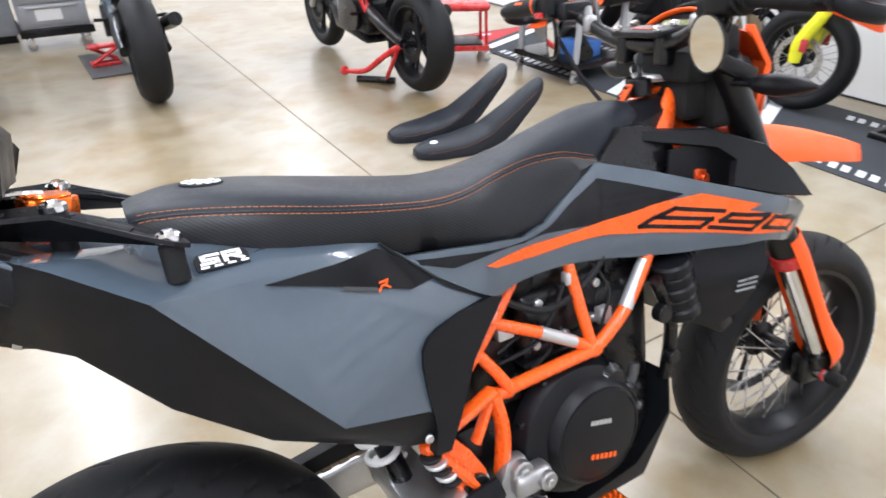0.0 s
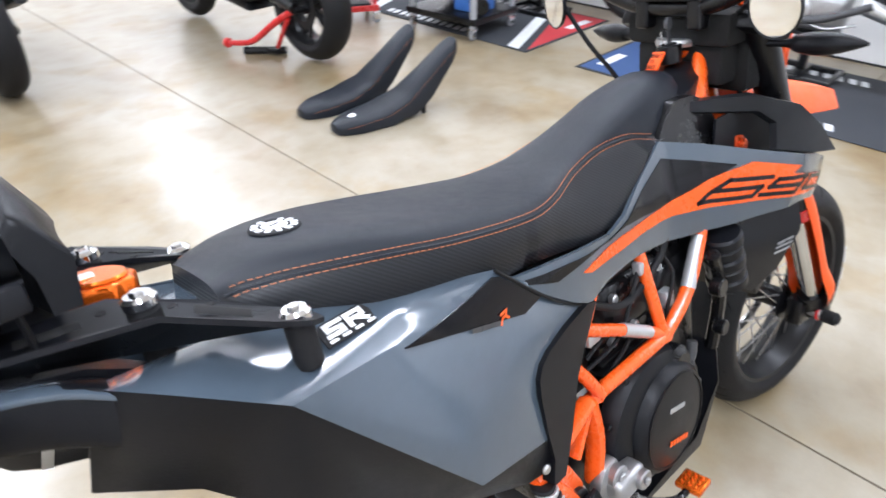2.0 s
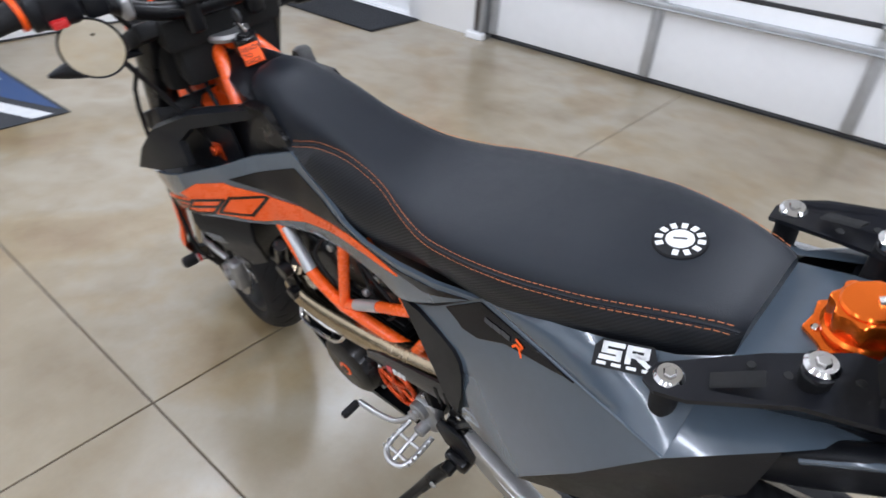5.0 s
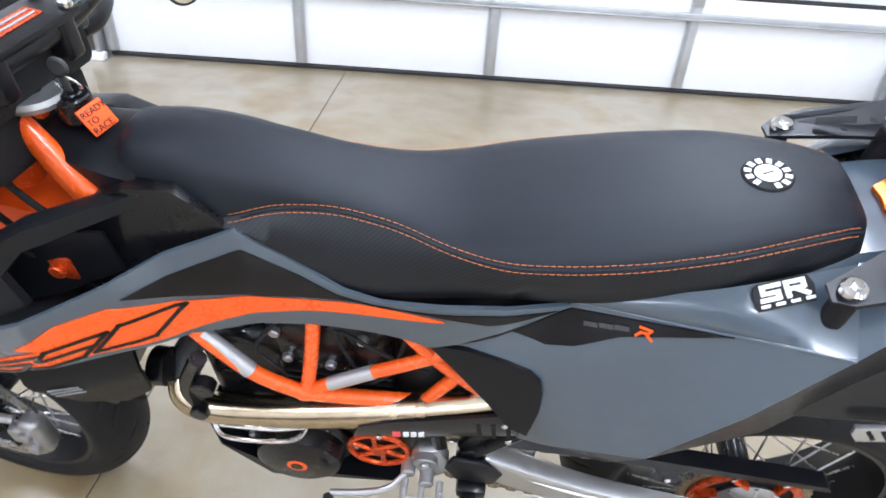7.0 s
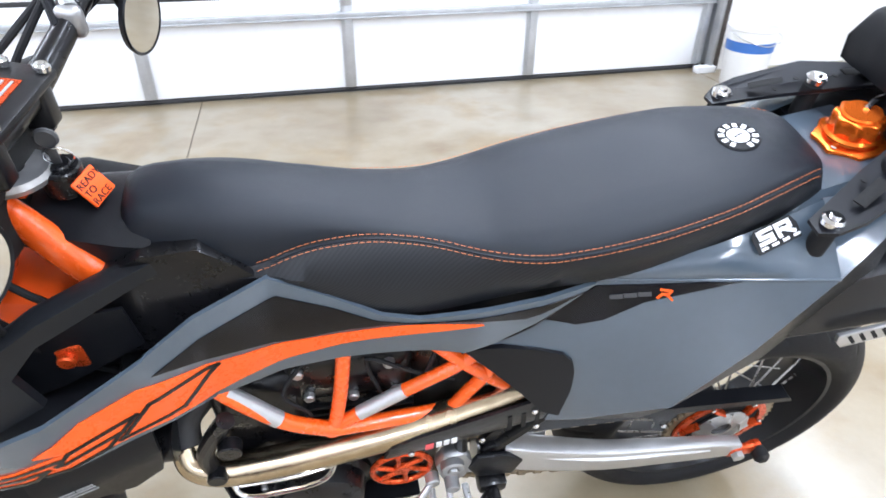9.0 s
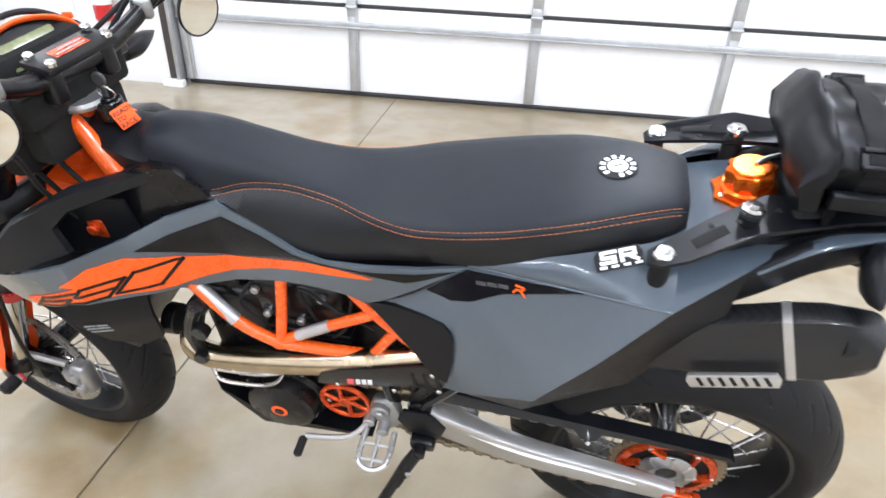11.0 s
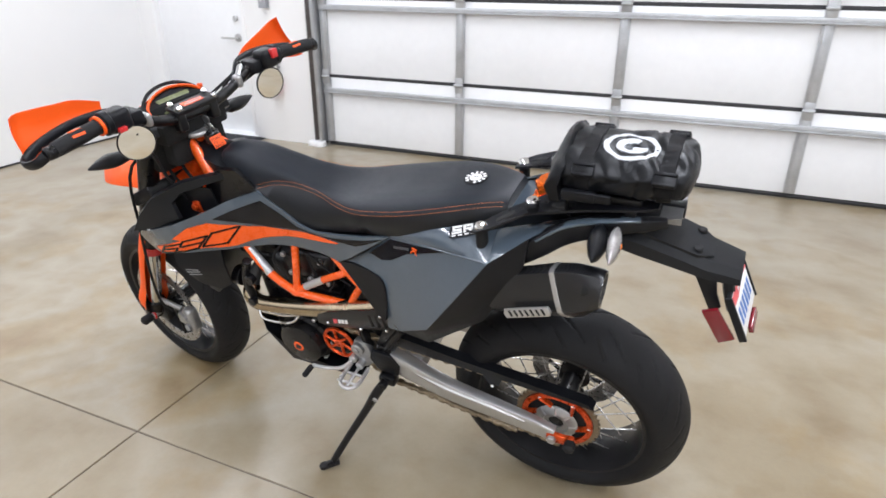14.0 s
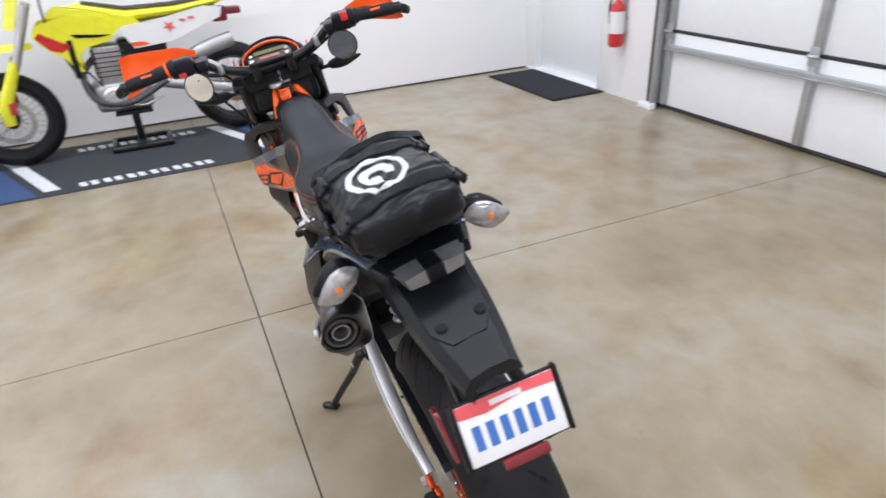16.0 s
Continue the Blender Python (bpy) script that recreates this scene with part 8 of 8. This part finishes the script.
    part("brake_lever", tube([(0.50, 0.10, 0.33), (0.62, 0.14, 0.30), (0.70, 0.14, 0.31)], 0.008, 8), "alu", b)
    return b


def lift_stand(m, h):
    s = thing("lift_stand", m, "black steel motorcycle lift stand on the mat", "stand")
    part("base", join(box(-0.2, 0.2, -0.16, -0.12, 0, 0.03, 0.006), box(-0.2, 0.2, 0.12, 0.16, 0, 0.03, 0.006), box(-0.03, 0.03, -0.13, 0.13, 0.005, 0.035, 0.004), box(-0.2, -0.17, -0.13, 0.13, 0.005, 0.03, 0.004), box(0.17, 0.2, -0.13, 0.13, 0.005, 0.03, 0.004)), "black_metal", s)
    part("post", tube([(0, 0, 0.03), (0, 0, h)], 0.025, 12, 1), "black_metal", s)
    part("top_plate", box(-0.12, 0.12, -0.1, 0.1, h, h + 0.02, 0.005), "black_metal", s)
    return s


def caster(parent, x, y, h=0.075):
    part("caster", join(disc((x, y, 0.030), 0.030, 0.022, "y", 20, 0.006)), "grey_steel", parent, "grey swivel caster")
    part("caster_fork", join(box(x - 0.022, x + 0.022, y - 0.018, y - 0.013, 0.025, h, 0.002), box(x - 0.022, x + 0.022, y + 0.013, y + 0.018, 0.025, h, 0.002), box(x - 0.025, x + 0.025, y - 0.02, y + 0.02, h - 0.006, h, 0.002)), "chrome", parent)


def stool():
    s = thing("roller_stool", pose(3.12, 3.42, 0, 0, 0, -28), "red roller stool with a padded seat and lower tray on casters", "stool")
    part("seat", box(-0.19, 0.19, -0.17, 0.17, 0.36, 0.42, 0.03, 4), "red", s, "red padded seat")
    for x in (-0.16, 0.16):
        for y in (-0.14, 0.14):
            part("leg", tube([(x, y, 0.36), (x * 1.08, y * 1.08, 0.08)], 0.012, 10, 1), "red", s)
            caster(s, x * 1.08, y * 1.08, 0.075)
    part("tray", join(box(-0.19, 0.19, -0.17, 0.17, 0.085, 0.095, 0.003), box(-0.19, 0.19, -0.175, -0.165, 0.085, 0.125, 0.003), box(-0.19, 0.19, 0.165, 0.175, 0.085, 0.125, 0.003)), "red", s)
    part("tray_liner", box(-0.15, 0.15, -0.13, 0.13, 0.0955, 0.13, 0.01), "black_plastic", s)


def work_cart():
    c = thing("rolling_work_stand", pose(3.55, 2.70, 0, 0, 0, 4), "black rolling work stand with pale legs, casters and parts on it", "stand")
    for x in (-0.22, 0.22):
        for y in (-0.26, 0.26):
            part("leg", tube([(x, y, 0.08), (x, y, 0.50)], 0.022, 12, 1), "grey_steel", c, "pale grey leg")
            caster(c, x, y, 0.08)
    part("lower_shelf", box(-0.25, 0.25, -0.30, 0.30, 0.10, 0.14, 0.006), "black_metal", c)
    part("top_shelf", join(box(-0.27, 0.27, -0.32, 0.32, 0.50, 0.53, 0.006), box(-0.27, 0.27, -0.325, -0.315, 0.50, 0.57, 0.003)), "black_metal", c)
    part("blue_case", box(-0.12, 0.08, -0.22, -0.02, 0.141, 0.25, 0.012), "blue_print", c, "blue plastic case")
    part("pipe", tube([(-0.15, -0.28, 0.20), (0.05, 0.0, 0.22), (0.18, 0.28, 0.24)], [0.05, 0.06, 0.05], 18, 4), "black_metal", c, "dark exhaust pipe lying on the shelf")
    part("motor", join(box(-0.15, 0.15, 0.0, 0.26, 0.31, 0.47, 0.03, 3), disc((0, 0.13, 0.30), 0.09, 0.30, "x", 24)), "alu_cast", c, "grey engine block")
    part("red_light", box(-0.20, -0.17, -0.1, -0.06, 0.42, 0.44, 0.004), "red", c)


def tool_cart():
    c = thing("tool_cart", pose(0.60, 5.55, 0), "grey steel tool cart with drawers on casters", "cart")
    part("body", box(-0.24, 0.24, -0.22, 0.22, 0.16, 0.85, 0.008), "grey_steel", c)
    part("base", box(-0.26, 0.26, -0.24, 0.24, 0.10, 0.16, 0.006), "black_metal", c)
    for i in range(4):
        d = part("drawer", box(-0.22, 0.22, -0.232, -0.221, 0.19 + 0.16 * i, 0.335 + 0.16 * i, 0.003), "grey_steel", c)
        part("drawer_handle", box(-0.18, 0.18, -0.242, -0.232, 0.31 + 0.16 * i, 0.325 + 0.16 * i, 0.003), "alu", d)
    for x in (-0.2, 0.2):
        for y in (-0.18, 0.18):
            caster(c, x, y, 0.1)
    part("paper", box(-0.12, 0.06, -0.236, -0.2325, 0.22, 0.30, 0), "white", c)
    k = thing("storage_cabinet", pose(-0.32, 5.98, 0), "pale grey steel storage cabinet by the tool cart", "cabinet")
    part("body", box(-0.66, 0.66, -0.28, 0.28, 0.06, 1.9, 0.008), "grey_steel", k)
    part("plinth", box(-0.64, 0.64, -0.26, 0.26, 0, 0.06, 0.003), "black_metal", k)
    for s in (1, -1):
        dr = part("door", box(s * 0.33 - 0.325, s * 0.33 + 0.325, -0.292, -0.281, 0.08, 1.88, 0.004), "grey_steel", k)
        part("handle", box(s * 0.05 - 0.008, s * 0.05 + 0.008, -0.315, -0.292, 0.9, 1.05, 0.003), "alu", dr)


def lift_pad():
    p = thing("lift_pad", pose(0.80, 4.62, 0), "dark square rubber pad under a red jack", "mat")
    part("pad", box(-0.14, 0.14, -0.35, 0.35, 0.0005, 0.012, 0.004), "dark_grey", p)
    j = thing("floor_jack", pose(0.80, 4.60, 0.012), "small red floor jack on a pad", "jack")
    part("base", join(box(-0.10, 0.10, -0.06, -0.03, 0, 0.02, 0.004), box(-0.10, 0.10, 0.03, 0.06, 0, 0.02, 0.004), tube([(-0.09, -0.05, 0.02), (0.09, -0.05, 0.12)], 0.014, 8, 1), tube([(0.09, 0.05, 0.02), (-0.09, 0.05, 0.12)], 0.014, 8, 1)), "red", j)
    part("top", box(-0.09, 0.09, -0.06, 0.06, 0.12, 0.14, 0.004), "red", j)


dirt_bike(pose(4.22, -0.06, 0.0065, 0, 0, 94), "yellow and white supermoto motorcycle held up on a lift stand")
lift_stand(pose(4.17, 0.64, 0.0065, 0, 0, 90), 0.235)
street_bike(pose(2.40, 2.85, 0.012, 0, 0, 90), "black and red naked motorcycle on a red paddock stand", "red")
paddock_stand(pose(2.40, 2.85, 0, 0, 0, 0), "red paddock stand lifting a rear wheel")
street_bike(pose(0.93, 3.57, 0.0, 0, 0, 86), "dark grey motorcycle parked with its rear wheel to the room", "grey")
street_bike(pose(-0.10, 3.95, 0.0, 0, 0, 90), "black motorcycle parked beside another motorcycle", "black_gloss")
street_bike(pose(4.25, 3.20, 0.075, 0, 0, -90), "black motorcycle raised on a lift stand", "black_gloss")
lift_stand(pose(4.25, 2.55, 0.0065, 0, 0, 90), 0.26)
stool()
work_cart()
tool_cart()
lift_pad()
